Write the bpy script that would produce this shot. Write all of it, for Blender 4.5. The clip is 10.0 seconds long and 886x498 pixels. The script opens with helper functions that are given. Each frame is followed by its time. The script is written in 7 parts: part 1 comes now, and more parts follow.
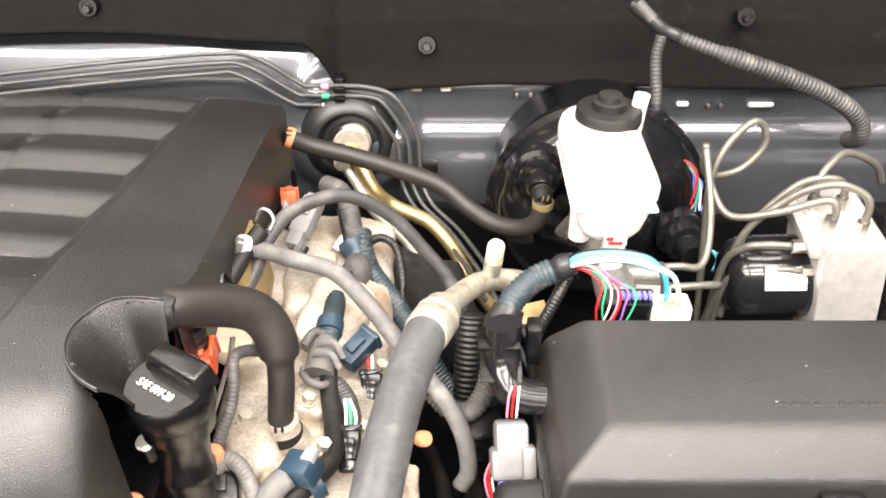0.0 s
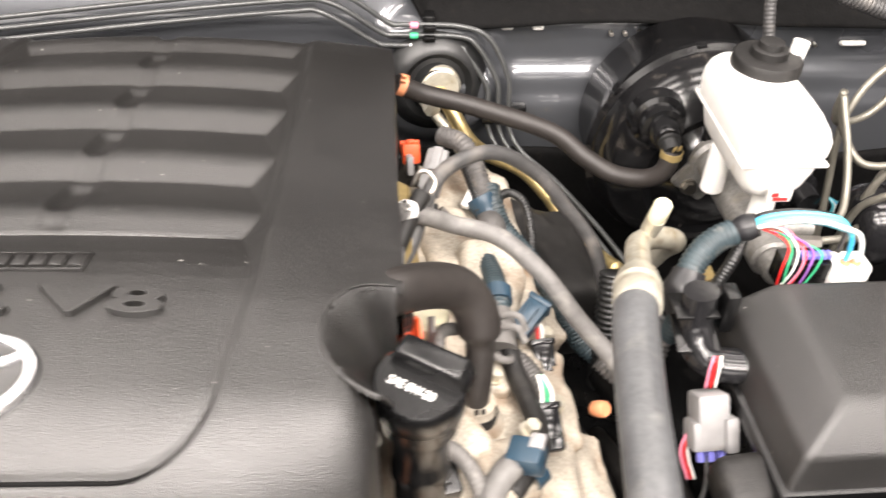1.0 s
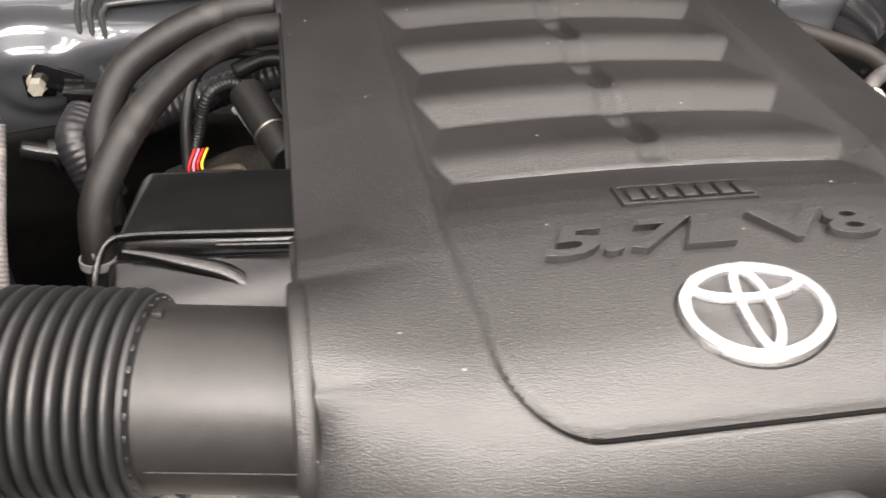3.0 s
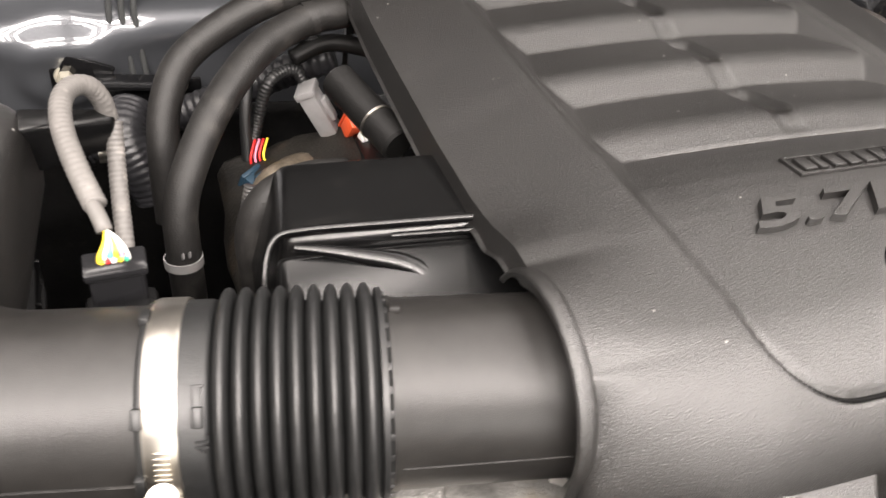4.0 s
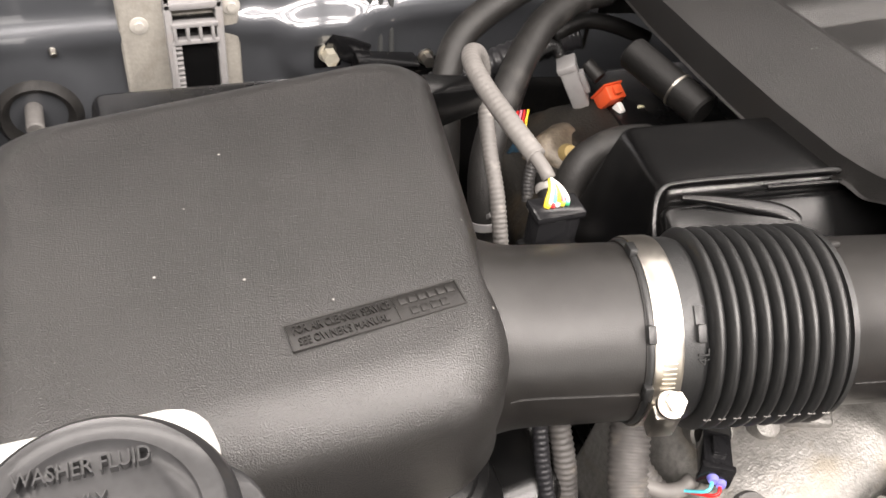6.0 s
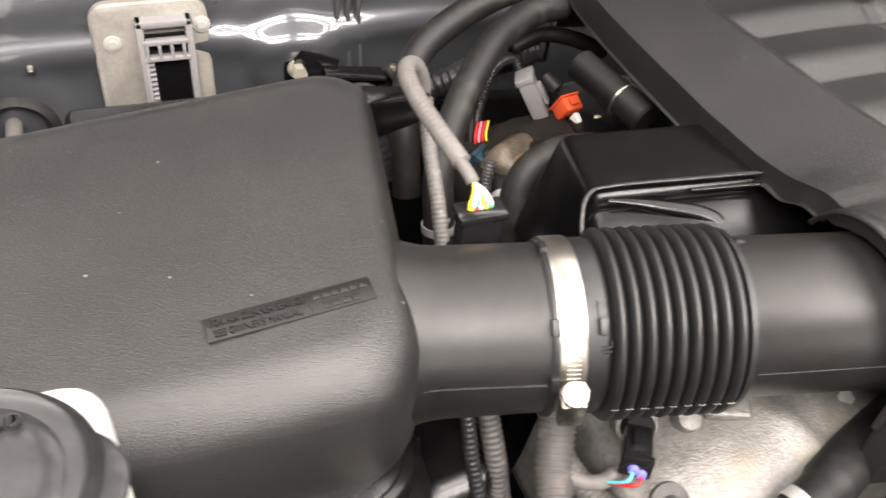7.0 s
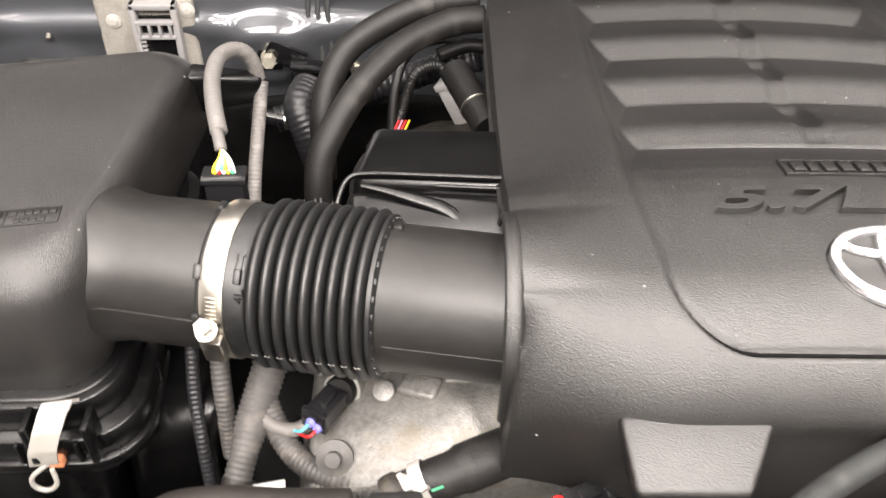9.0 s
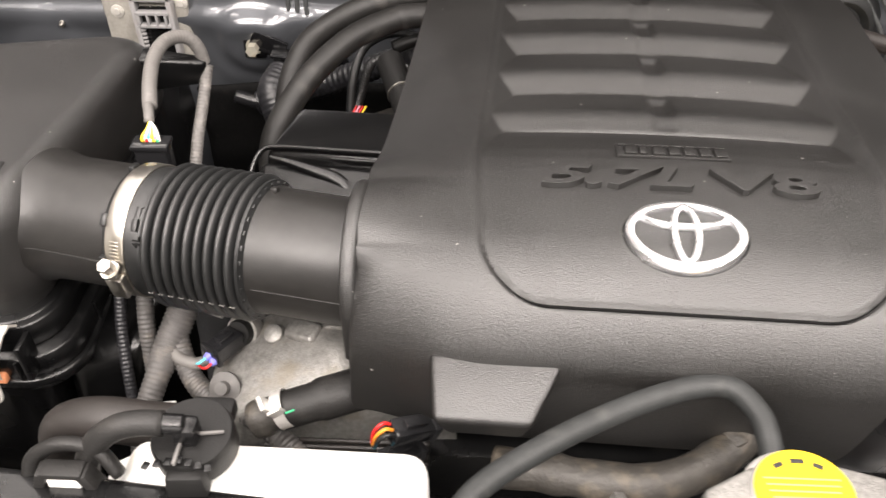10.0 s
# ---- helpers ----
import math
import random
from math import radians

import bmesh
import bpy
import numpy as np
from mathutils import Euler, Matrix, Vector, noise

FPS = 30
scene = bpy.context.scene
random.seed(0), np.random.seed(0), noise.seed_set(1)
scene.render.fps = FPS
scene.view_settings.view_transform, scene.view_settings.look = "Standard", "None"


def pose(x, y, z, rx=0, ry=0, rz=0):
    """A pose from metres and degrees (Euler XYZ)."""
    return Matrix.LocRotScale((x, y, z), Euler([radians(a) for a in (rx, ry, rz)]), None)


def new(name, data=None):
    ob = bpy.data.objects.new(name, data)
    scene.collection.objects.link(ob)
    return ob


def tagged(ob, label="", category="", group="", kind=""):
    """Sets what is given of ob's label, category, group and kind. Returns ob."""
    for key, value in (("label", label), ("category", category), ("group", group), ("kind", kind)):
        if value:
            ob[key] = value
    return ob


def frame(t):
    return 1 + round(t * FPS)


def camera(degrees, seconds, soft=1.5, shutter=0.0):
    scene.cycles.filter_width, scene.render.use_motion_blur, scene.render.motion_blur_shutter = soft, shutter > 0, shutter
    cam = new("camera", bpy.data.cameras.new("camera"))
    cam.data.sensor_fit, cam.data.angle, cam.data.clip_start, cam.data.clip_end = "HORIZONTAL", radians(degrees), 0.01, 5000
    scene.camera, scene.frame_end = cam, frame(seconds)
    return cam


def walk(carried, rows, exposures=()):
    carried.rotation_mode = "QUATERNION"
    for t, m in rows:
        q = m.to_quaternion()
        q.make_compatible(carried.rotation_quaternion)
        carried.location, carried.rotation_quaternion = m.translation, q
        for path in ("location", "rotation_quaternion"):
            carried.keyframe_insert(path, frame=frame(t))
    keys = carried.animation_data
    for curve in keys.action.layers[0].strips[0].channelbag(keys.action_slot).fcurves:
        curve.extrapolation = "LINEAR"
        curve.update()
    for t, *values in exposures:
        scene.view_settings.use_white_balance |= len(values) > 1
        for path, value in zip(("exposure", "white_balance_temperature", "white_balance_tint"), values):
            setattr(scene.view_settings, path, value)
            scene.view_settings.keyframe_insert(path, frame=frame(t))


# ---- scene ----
cam = camera(53.7, 10.0, shutter=0.4)
METRES, EYE, TILT, LEAN, TURN = 1.85, 1.5, -35.0, 0.0, 0.0
ROWS = [
    (0.0, 0.0, 0.0, 0.0, -0.0, 0.0, -0.0),
    (0.5, -0.0434, 0.0298, 0.0125, -2.36, -3.49, -0.25),
    (1.0, -0.1214, 0.0338, 0.0221, -5.53, -5.38, 0.91),
    (1.5, -0.2048, 0.0306, 0.028, -8.76, -6.22, 1.85),
    (2.0, -0.258, 0.0316, 0.0304, -10.15, -6.39, 2.29),
    (2.5, -0.319, 0.0592, 0.0213, -10.81, -7.43, 3.58),
    (4.0, -0.4647, 0.1112, 0.0304, -19.96, -10.36, 6.22),
    (4.5, -0.5253, 0.1211, 0.0306, -24.46, -12.13, 8.3),
    (5.0, -0.5856, 0.1381, 0.0273, -23.92, -13.46, 7.52),
    (6.5, -0.602, 0.1099, 0.0358, -17.8, -9.68, 6.22),
    (7.0, -0.5777, 0.0978, 0.0295, -18.12, -9.59, 6.9),
    (7.5, -0.5348, 0.0795, 0.0256, -16.64, -9.33, 6.73),
    (8.0, -0.473, 0.0611, 0.0124, -11.43, -8.29, 4.62),
    (8.5, -0.4317, 0.0521, 0.008, -6.96, -7.86, 2.7),
    (9.0, -0.4023, 0.0257, 0.0045, -2.79, -7.26, 0.45),
    (9.5, -0.3581, -0.0038, -0.0063, 0.78, -7.3, -1.46),
    (10.0, -0.3166, -0.0256, -0.0029, 2.58, -7.43, -1.33),
]
walk(cam, [(t, pose(0, 0, EYE, TILT, LEAN, TURN) @ pose(METRES * x, METRES * y, METRES * z, 90 + pitch, roll, yaw)) for t, x, y, z, yaw, pitch, roll in ROWS],
     exposures=[(0.0, 0.14), (1.0, 0.02), (1.5, -0.28), (2.0, -0.26), (2.5, -0.1), (4.0, -0.05), (5.0, -0.12), (6.5, -0.25), (7.5, -0.2), (8.5, -0.1), (9.0, -0.06), (9.5, -0.08), (10.0, -0.38)])

# ---- light: a workshop lit by ceiling tubes in front of the open bonnet ----
world = bpy.data.worlds.new("world")
scene.world = world
world.use_nodes = True
world.node_tree.nodes["Background"].inputs[0].default_value = (0.9, 0.95, 1.0, 1)
world.node_tree.nodes["Background"].inputs[1].default_value = 0.02


def strip_light(x, y, z, length, width, watts):
    data = bpy.data.lights.new("tube_light", "AREA")
    data.shape, data.size, data.size_y, data.energy = "RECTANGLE", length, width, watts
    data.color = (1.0, 0.915, 0.862)
    ob = new("tube_light", data)
    ob.matrix_world = pose(x, y, z)
    return ob


for row_y, watts in ((2.9, 44), (2.1, 30), (1.3, 18), (0.5, 46), (-0.4, 72), (-1.2, 116), (-2.0, 155)):
    for lx, share in ((-1.9, 1.08), (0.9, 0.98)):
        strip_light(lx, row_y, 3.3, 2.3, 0.3, watts * share)

# added fill light in front of the truck, brightens the forward-facing surfaces
data = bpy.data.lights.new("front_fill", "AREA")
data.shape, data.size, data.size_y, data.energy = "RECTANGLE", 4.8, 2.5, 205
data.color = (1.0, 0.93, 0.875)
new("front_fill", data).matrix_world = pose(-0.5, -4.45, 1.75, 90, 0, 0)

# ---- materials ----
def material(name, color, rough=0.5, metal=0.0, grain=0.0, grain_size=400.0, vary=0.15, vary_size=9.0,
             dirt=0.0, dirt_color=(0.25, 0.2, 0.14), dirt_size=25.0, coat=0.0, rough_vary=0.12, spec=0.5, subsurface=0.0, specks=0.0):
    """Base colour with broad and fine variation, fine relief, and dirt in blotches of their own."""
    m = bpy.data.materials.new(name)
    m.use_nodes = True
    nt = m.node_tree
    b = nt.nodes["Principled BSDF"]
    b.inputs["Metallic"].default_value = metal
    b.inputs["Coat Weight"].default_value = coat
    b.inputs["Coat Roughness"].default_value = 0.04
    b.inputs["Specular IOR Level"].default_value = spec
    if subsurface:
        b.inputs["Subsurface Weight"].default_value = subsurface
        b.inputs["Subsurface Radius"].default_value = (0.01, 0.01, 0.009)
        b.inputs["Subsurface Scale"].default_value = 0.6
    tc = nt.nodes.new("ShaderNodeTexCoord")
    info = nt.nodes.new("ShaderNodeObjectInfo")

    def noise_tex(size, detail, shift=0.0):
        n = nt.nodes.new("ShaderNodeTexNoise")
        n.inputs["Scale"].default_value, n.inputs["Detail"].default_value = size, detail
        nt.links.new(tc.outputs["Object"], n.inputs["Vector"])
        return n

    def ramp(src, lo, hi, a, c):
        r = nt.nodes.new("ShaderNodeMapRange")
        r.inputs[1].default_value, r.inputs[2].default_value, r.inputs[3].default_value, r.inputs[4].default_value = lo, hi, a, c
        nt.links.new(src, r.inputs[0])
        return r.outputs[0]

    big, fine = noise_tex(vary_size, 5), noise_tex(vary_size * 12, 4)
    hsv = nt.nodes.new("ShaderNodeHueSaturation")
    hsv.inputs["Color"].default_value = (*color, 1)
    add = nt.nodes.new("ShaderNodeMath")
    add.operation = "ADD"
    nt.links.new(ramp(big.outputs[0], 0.3, 0.7, -vary, vary), add.inputs[0])
    nt.links.new(ramp(fine.outputs[0], 0.3, 0.7, 1 - vary * 0.6, 1 + vary * 0.6), add.inputs[1])
    nt.links.new(add.outputs[0], hsv.inputs["Value"])
    out = hsv.outputs[0]
    if dirt:
        spots = noise_tex(dirt_size, 7)
        mix = nt.nodes.new("ShaderNodeMix")
        mix.data_type = "RGBA"
        nt.links.new(ramp(spots.outputs[0], 0.62 - 0.25 * dirt, 0.78 - 0.2 * dirt, 0, 0.85), mix.inputs[0])
        nt.links.new(out, mix.inputs[6])
        mix.inputs[7].default_value = (*dirt_color, 1)
        out = mix.outputs[2]
    if specks:
        vor = nt.nodes.new("ShaderNodeTexVoronoi")
        vor.inputs["Scale"].default_value = 75
        nt.links.new(tc.outputs["Object"], vor.inputs["Vector"])
        mix = nt.nodes.new("ShaderNodeMix")
        mix.data_type = "RGBA"
        size = nt.nodes.new("ShaderNodeMath")
        size.operation = "DIVIDE"
        nt.links.new(vor.outputs["Distance"], size.inputs[0])
        nt.links.new(ramp(vor.outputs["Color"], 0.45, 1.0, 0.02, 1.0), size.inputs[1])
        nt.links.new(ramp(size.outputs[0], 0.05 + 0.05 * specks, 0.08 + 0.07 * specks, 0.9, 0), mix.inputs[0])
        nt.links.new(out, mix.inputs[6])
        mix.inputs[7].default_value = (0.34, 0.33, 0.31, 1)
        out = mix.outputs[2]
    nt.links.new(out, b.inputs["Base Color"])
    nt.links.new(ramp(big.outputs[0], 0.3, 0.7, max(0.02, rough - rough_vary * rough), min(1, rough + rough_vary * rough)), b.inputs["Roughness"])
    if grain:
        g = noise_tex(grain_size, 2)
        bump = nt.nodes.new("ShaderNodeBump")
        bump.inputs["Strength"].default_value, bump.inputs["Distance"].default_value = grain, 0.0012
        nt.links.new(g.outputs[0], bump.inputs["Height"])
        nt.links.new(bump.outputs[0], b.inputs["Normal"])
    return m


GRAINED = material("grained_black_plastic", (0.0100, 0.0094, 0.0088), 0.37, grain=0.54, grain_size=1100, vary=0.14, vary_size=7, specks=0.5, rough_vary=0.15, spec=1.0)
DUSTY_LID = material("dusty_black_plastic", (0.0118, 0.0110, 0.0104), 0.38, grain=0.55, grain_size=1300, vary=0.18, vary_size=10, specks=0.5, rough_vary=0.2, spec=1.0)
LOOM_DARK = material("dark_grey_loom", (0.055, 0.054, 0.054), 0.45, vary=0.3, dirt=0.3, dirt_color=(0.13, 0.12, 0.11), dirt_size=40)
SMOOTH = material("smooth_black_plastic", (0.0125, 0.0116, 0.0108), 0.42, grain=0.12, grain_size=1500, vary=0.25, dirt=0.25, dirt_color=(0.022, 0.0205, 0.019), dirt_size=18, rough_vary=0.2, spec=0.6)
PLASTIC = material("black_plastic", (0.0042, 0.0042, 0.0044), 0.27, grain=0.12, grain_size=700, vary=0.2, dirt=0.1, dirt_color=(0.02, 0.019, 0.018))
MATT = material("matt_black_plastic", (0.006, 0.0058, 0.0056), 0.5, vary=0.2, grain=0.2, grain_size=700, spec=0.3)
SEMI_GLOSS = material("semi_gloss_black_plastic", (0.003, 0.003, 0.0031), 0.25, vary=0.2, grain=0.05, grain_size=600, dirt=0.12, dirt_color=(0.008, 0.0075, 0.007))
GLOSS = material("gloss_black_plastic", (0.012, 0.012, 0.013), 0.16, vary=0.15, grain=0.04, grain_size=200)
RUBBER = material("black_rubber", (0.010, 0.0104, 0.0106), 0.42, spec=0.7, grain=0.15, grain_size=900, vary=0.2)
HOSE_GREY = material("weathered_grey_rubber", (0.13, 0.125, 0.12), 0.6, grain=0.25, grain_size=500, vary=0.25, dirt=0.3, dirt_color=(0.26, 0.25, 0.23), dirt_size=40)
HOSE_DARK = material("dusty_dark_rubber", (0.0125, 0.0118, 0.0112), 0.55, grain=0.3, grain_size=600, vary=0.35, dirt=0.25, dirt_color=(0.034, 0.0315, 0.029), dirt_size=40, spec=0.4)
SLATE_HOSE = material("slate_grey_rubber", (0.024, 0.0255, 0.0255), 0.55, grain=0.2, grain_size=600, vary=0.25, dirt=0.2, dirt_color=(0.05, 0.05, 0.048), dirt_size=50, spec=0.4)
HOSE_BROWN = material("brown_rubber", (0.021, 0.0178, 0.0162), 0.5, grain=0.15, grain_size=600, vary=0.2)
AC_HOSE = material("grey_air_conditioning_rubber", (0.08, 0.082, 0.085), 0.34, grain=0.15, grain_size=300, vary=0.25, vary_size=14, dirt=0.25, dirt_color=(0.13, 0.13, 0.127), dirt_size=60)
LOOM_TEAL = material("teal_black_loom", (0.03, 0.045, 0.052), 0.45, vary=0.3, dirt=0.25, dirt_color=(0.14, 0.14, 0.13), dirt_size=60)
LOOM_GREY = material("dusty_grey_loom", (0.078, 0.074, 0.071), 0.55, vary=0.3, dirt=0.3, dirt_color=(0.15, 0.135, 0.117), dirt_size=60)
LOOM_LIGHT = material("light_grey_loom", (0.135, 0.128, 0.121), 0.55, vary=0.15, dirt=0.15, dirt_color=(0.28, 0.26, 0.24), dirt_size=60)
HOOD_LINING = material("dark_hood_lining", (0.016, 0.016, 0.0165), 0.7, vary=0.15, vary_size=4)
PAINT = material("grey_body_paint", (0.074, 0.078, 0.086), 0.30, metal=0.35, coat=1.0, vary=0.05, vary_size=3, grain=0.03, grain_size=30)
BLACK_PAINT = material("gloss_black_paint", (0.006, 0.006, 0.0065), 0.18, coat=0.15, vary=0.2, dirt=0.02, dirt_color=(0.05, 0.045, 0.04), dirt_size=50)
FELT = material("black_insulation_felt", (0.0045, 0.0044, 0.0044), 0.85, spec=0.12, grain=0.6, grain_size=260, vary=0.35, dirt=0.12, dirt_color=(0.010, 0.009, 0.008), dirt_size=60)
WHITE = material("white_tank_plastic", (0.8, 0.79, 0.76), 0.4, vary=0.03, subsurface=0.15, dirt=0.05, dirt_color=(0.6, 0.55, 0.45), dirt_size=50)
# brown-grey dirt, with the shade below the cover darkened into the base colour
DIRTY_SHADED_ALU = material("dirty_shaded_cast_aluminium", (0.045, 0.041, 0.036), 0.5, metal=0.2, grain=0.6, grain_size=300, vary=0.3, dirt=0.4, dirt_color=(0.10, 0.085, 0.065), dirt_size=60)
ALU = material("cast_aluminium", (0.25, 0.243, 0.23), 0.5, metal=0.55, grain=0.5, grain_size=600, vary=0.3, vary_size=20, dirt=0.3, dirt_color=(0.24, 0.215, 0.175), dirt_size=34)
ALU_CLEAN = material("machined_aluminium", (0.66, 0.64, 0.61), 0.36, metal=0.5, grain=0.15, grain_size=500, vary=0.12, dirt=0.25, dirt_color=(0.5, 0.46, 0.38), dirt_size=40)
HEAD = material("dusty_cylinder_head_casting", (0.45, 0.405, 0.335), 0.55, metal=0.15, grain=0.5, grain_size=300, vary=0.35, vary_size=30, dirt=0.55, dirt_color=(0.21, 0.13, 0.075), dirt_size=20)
# head casting again, in a far darker colour than HEAD
DARK_HEAD = material("dark_head_casting", (0.016, 0.0145, 0.012), 0.5, metal=0.3, grain=0.7, grain_size=300, vary=0.4, vary_size=22, dirt=0.3, dirt_color=(0.045, 0.033, 0.021), dirt_size=18)
STEEL = material("bright_zinc_steel", (0.56, 0.53, 0.48), 0.32, metal=1.0, vary=0.08, dirt=0.1, dirt_color=(0.5, 0.45, 0.36))
BRAKE_LINE = material("olive_coated_brake_line", (0.2, 0.19, 0.16), 0.38, metal=0.5, vary=0.15)
PIPE_GREY = material("grey_coated_pipe", (0.08, 0.083, 0.083), 0.32, metal=0.3, vary=0.1)
GOLD = material("gold_passivated_pipe", (0.6, 0.47, 0.22), 0.35, metal=0.8, vary=0.2, dirt=0.2, dirt_color=(0.3, 0.24, 0.14))
ALU_PIPE = material("dull_aluminium_pipe", (0.56, 0.53, 0.44), 0.42, metal=0.6, vary=0.2, dirt=0.4, dirt_color=(0.36, 0.29, 0.18), dirt_size=60, grain=0.3)
CHROME = material("chrome", (0.68, 0.68, 0.69), 0.27, metal=0.95, vary=0.02)
PLATE = material("beige_bracket_plate", (0.30, 0.285, 0.255), 0.5, metal=0.2, vary=0.15, vary_size=20, grain=0.3, dirt=0.3, dirt_color=(0.2, 0.185, 0.16))
GREY_CONN = material("grey_connector_plastic", (0.25, 0.245, 0.245), 0.5, vary=0.12, dirt=0.2, dirt_color=(0.25, 0.22, 0.2))
WHITE_CONN = material("white_connector_plastic", (0.78, 0.77, 0.74), 0.45, vary=0.05)
ORANGE = material("orange_connector_plastic", (0.75, 0.1, 0.03), 0.42, vary=0.1)
RUST_ORANGE = material("orange_cap_plastic", (0.62, 0.25, 0.12), 0.55, vary=0.15)
CREAM = material("cream_plastic", (0.75, 0.7, 0.5), 0.45, vary=0.08)
TAN_CASTING = material("oily_tan_casting", (0.14, 0.115, 0.085), 0.5, metal=0.2, grain=0.5, grain_size=300, vary=0.4, vary_size=25, dirt=0.4, dirt_color=(0.05, 0.035, 0.022), dirt_size=24)
TAN = material("tan_bracket", (0.4, 0.3, 0.13), 0.45, metal=0.5, vary=0.2)
DARK_BLUE = material("dark_blue_connector_plastic", (0.02, 0.045, 0.07), 0.4, vary=0.15, dirt=0.15, dirt_color=(0.2, 0.19, 0.17))
YELLOW = material("yellow_label", (0.8, 0.55, 0.02), 0.6, vary=0.05, spec=0.15)
PRINT_WHITE = material("white_print", (0.8, 0.8, 0.78), 0.5, vary=0.05)
PRINT_BLACK = material("black_print", (0.02, 0.018, 0.015), 0.5, vary=0.1)
PRINT_RED = material("red_print", (0.6, 0.03, 0.03), 0.5, vary=0.05)
TAPE = material("black_tape", (0.018, 0.018, 0.02), 0.35, vary=0.3, grain=0.3, grain_size=120)
WALL_PAINT = material("grey_wall_paint", (0.24, 0.237, 0.235), 0.7, vary=0.04, vary_size=1.5)
CONCRETE = material("concrete", (0.3, 0.29, 0.28), 0.7, vary=0.15, vary_size=2, grain=0.3, grain_size=40)
DUSTY_GREY = material("dusty_grey_casting", (0.5, 0.48, 0.44), 0.5, metal=0.2, vary=0.1, grain=0.2)
GLASSY_GREY = material("smoky_clear_plastic", (0.022, 0.022, 0.023), 0.3, vary=0.3, vary_size=30, coat=0.1)
WIRES = {n: material("wire_" + n, c, 0.35, vary=0.03) for n, c in dict(
    red=(0.62, 0.02, 0.02), blue=(0.05, 0.4, 0.7), cyan=(0.12, 0.55, 0.65), green=(0.05, 0.42, 0.2), yellow=(0.8, 0.6, 0.04),
    white=(0.8, 0.8, 0.76), pink=(0.75, 0.25, 0.35), purple=(0.3, 0.12, 0.45), black=(0.015, 0.015, 0.015), violet=(0.2, 0.2, 0.62), orange=(0.8, 0.28, 0.03)).items()}

# ---- building tools ----
ORIGIN = {}


def thing(name, at, label, category, group="", kind=""):
    ob = new(name)
    ob.empty_display_size = 0.02
    ob.location = at
    ORIGIN[ob] = Vector(at)
    return tagged(ob, label, category, group, kind)


def part(name, bm, mat, parent=None, label="", smooth=40):
    """One mesh object from a bmesh in world places, under a thing or a part."""
    me = bpy.data.meshes.new(name)
    xs = [v.co for v in bm.verts]
    lo = Vector((min(c.x for c in xs), min(c.y for c in xs), min(c.z for c in xs)))
    hi = Vector((max(c.x for c in xs), max(c.y for c in xs), max(c.z for c in xs)))
    mid = (lo + hi) / 2
    mid.z = lo.z
    bmesh.ops.translate(bm, verts=bm.verts, vec=-mid)
    bm.normal_update()
    bm.to_mesh(me)
    bm.free()
    for p in me.polygons:
        p.use_smooth = smooth > 0
    if 0 < smooth < 180:
        me.set_sharp_from_angle(angle=radians(smooth))
    me.materials.append(mat)
    ob = new(name, me)
    base = ORIGIN[parent] if parent else Vector()
    ob.parent = parent
    ob.location = mid - base
    ORIGIN[ob] = mid
    if label:
        ob["label"] = label
    return ob


def single(name, bm, mat, label, category, group="", kind="", smooth=40):
    return tagged(part(name, bm, mat, None, smooth=smooth), label, category, group, kind)


def join(*bms):
    out = bmesh.new()
    for b in bms:
        me = bpy.data.meshes.new("tmp")
        b.to_mesh(me)
        b.free()
        out.from_mesh(me)
        bpy.data.meshes.remove(me)
    return out


def bevel_all(bm, width, segments=2, angle=25):
    edges = [e for e in bm.edges if len(e.link_faces) == 2 and e.calc_face_angle(0) > radians(angle)]
    if width > 0 and edges:
        bmesh.ops.bevel(bm, geom=edges, offset=width, segments=segments, affect="EDGES", profile=0.5, clamp_overlap=True)
    return bm


def hexa(bottom, top, bevel=0.003, segments=2):
    """A solid between a lower and an upper ring of points (same count)."""
    bm = bmesh.new()
    lo = [bm.verts.new(p) for p in bottom]
    hi = [bm.verts.new(p) for p in top]
    n = len(lo)
    bm.faces.new(list(reversed(lo)))
    bm.faces.new(hi)
    for i in range(n):
        bm.faces.new((lo[i], lo[(i + 1) % n], hi[(i + 1) % n], hi[i]))
    bmesh.ops.recalc_face_normals(bm, faces=bm.faces)
    return bevel_all(bm, bevel, segments)


def box(c, s, bevel=0.003, rot=(0, 0, 0), segments=2, taper=1.0):
    hx, hy, hz = s[0] / 2, s[1] / 2, s[2] / 2
    ring = ((-1, -1), (1, -1), (1, 1), (-1, 1))
    bm = hexa([(a * hx, b * hy, -hz) for a, b in ring], [(a * hx * taper, b * hy * taper, hz) for a, b in ring], bevel, segments)
    bmesh.ops.transform(bm, matrix=pose(*c, *rot), verts=bm.verts)
    return bm


def aim(p0, p1):
    d = Vector(p1) - Vector(p0)
    return Matrix.Translation(p0) @ d.to_track_quat("Z", "Y").to_matrix().to_4x4(), d.length


def lathe(p0, p1, profile, seg=32, absolute=False, cap=True):
    """Rings round the line p0 to p1; profile: (share of the length, or metres if absolute, radius)."""
    m, length = aim(p0, p1)
    bm = bmesh.new()
    rings = []
    for s, r in profile:
        z = s if absolute else s * length
        rings.append([bm.verts.new(m @ Vector((r * math.cos(2 * math.pi * k / seg), r * math.sin(2 * math.pi * k / seg), z))) for k in range(seg)])
    for a, b in zip(rings, rings[1:]):
        for k in range(seg):
            bm.faces.new((a[k], a[(k + 1) % seg], b[(k + 1) % seg], b[k]))
    if cap:
        bm.faces.new(list(reversed(rings[0])))
        bm.faces.new(rings[-1])
    return bm


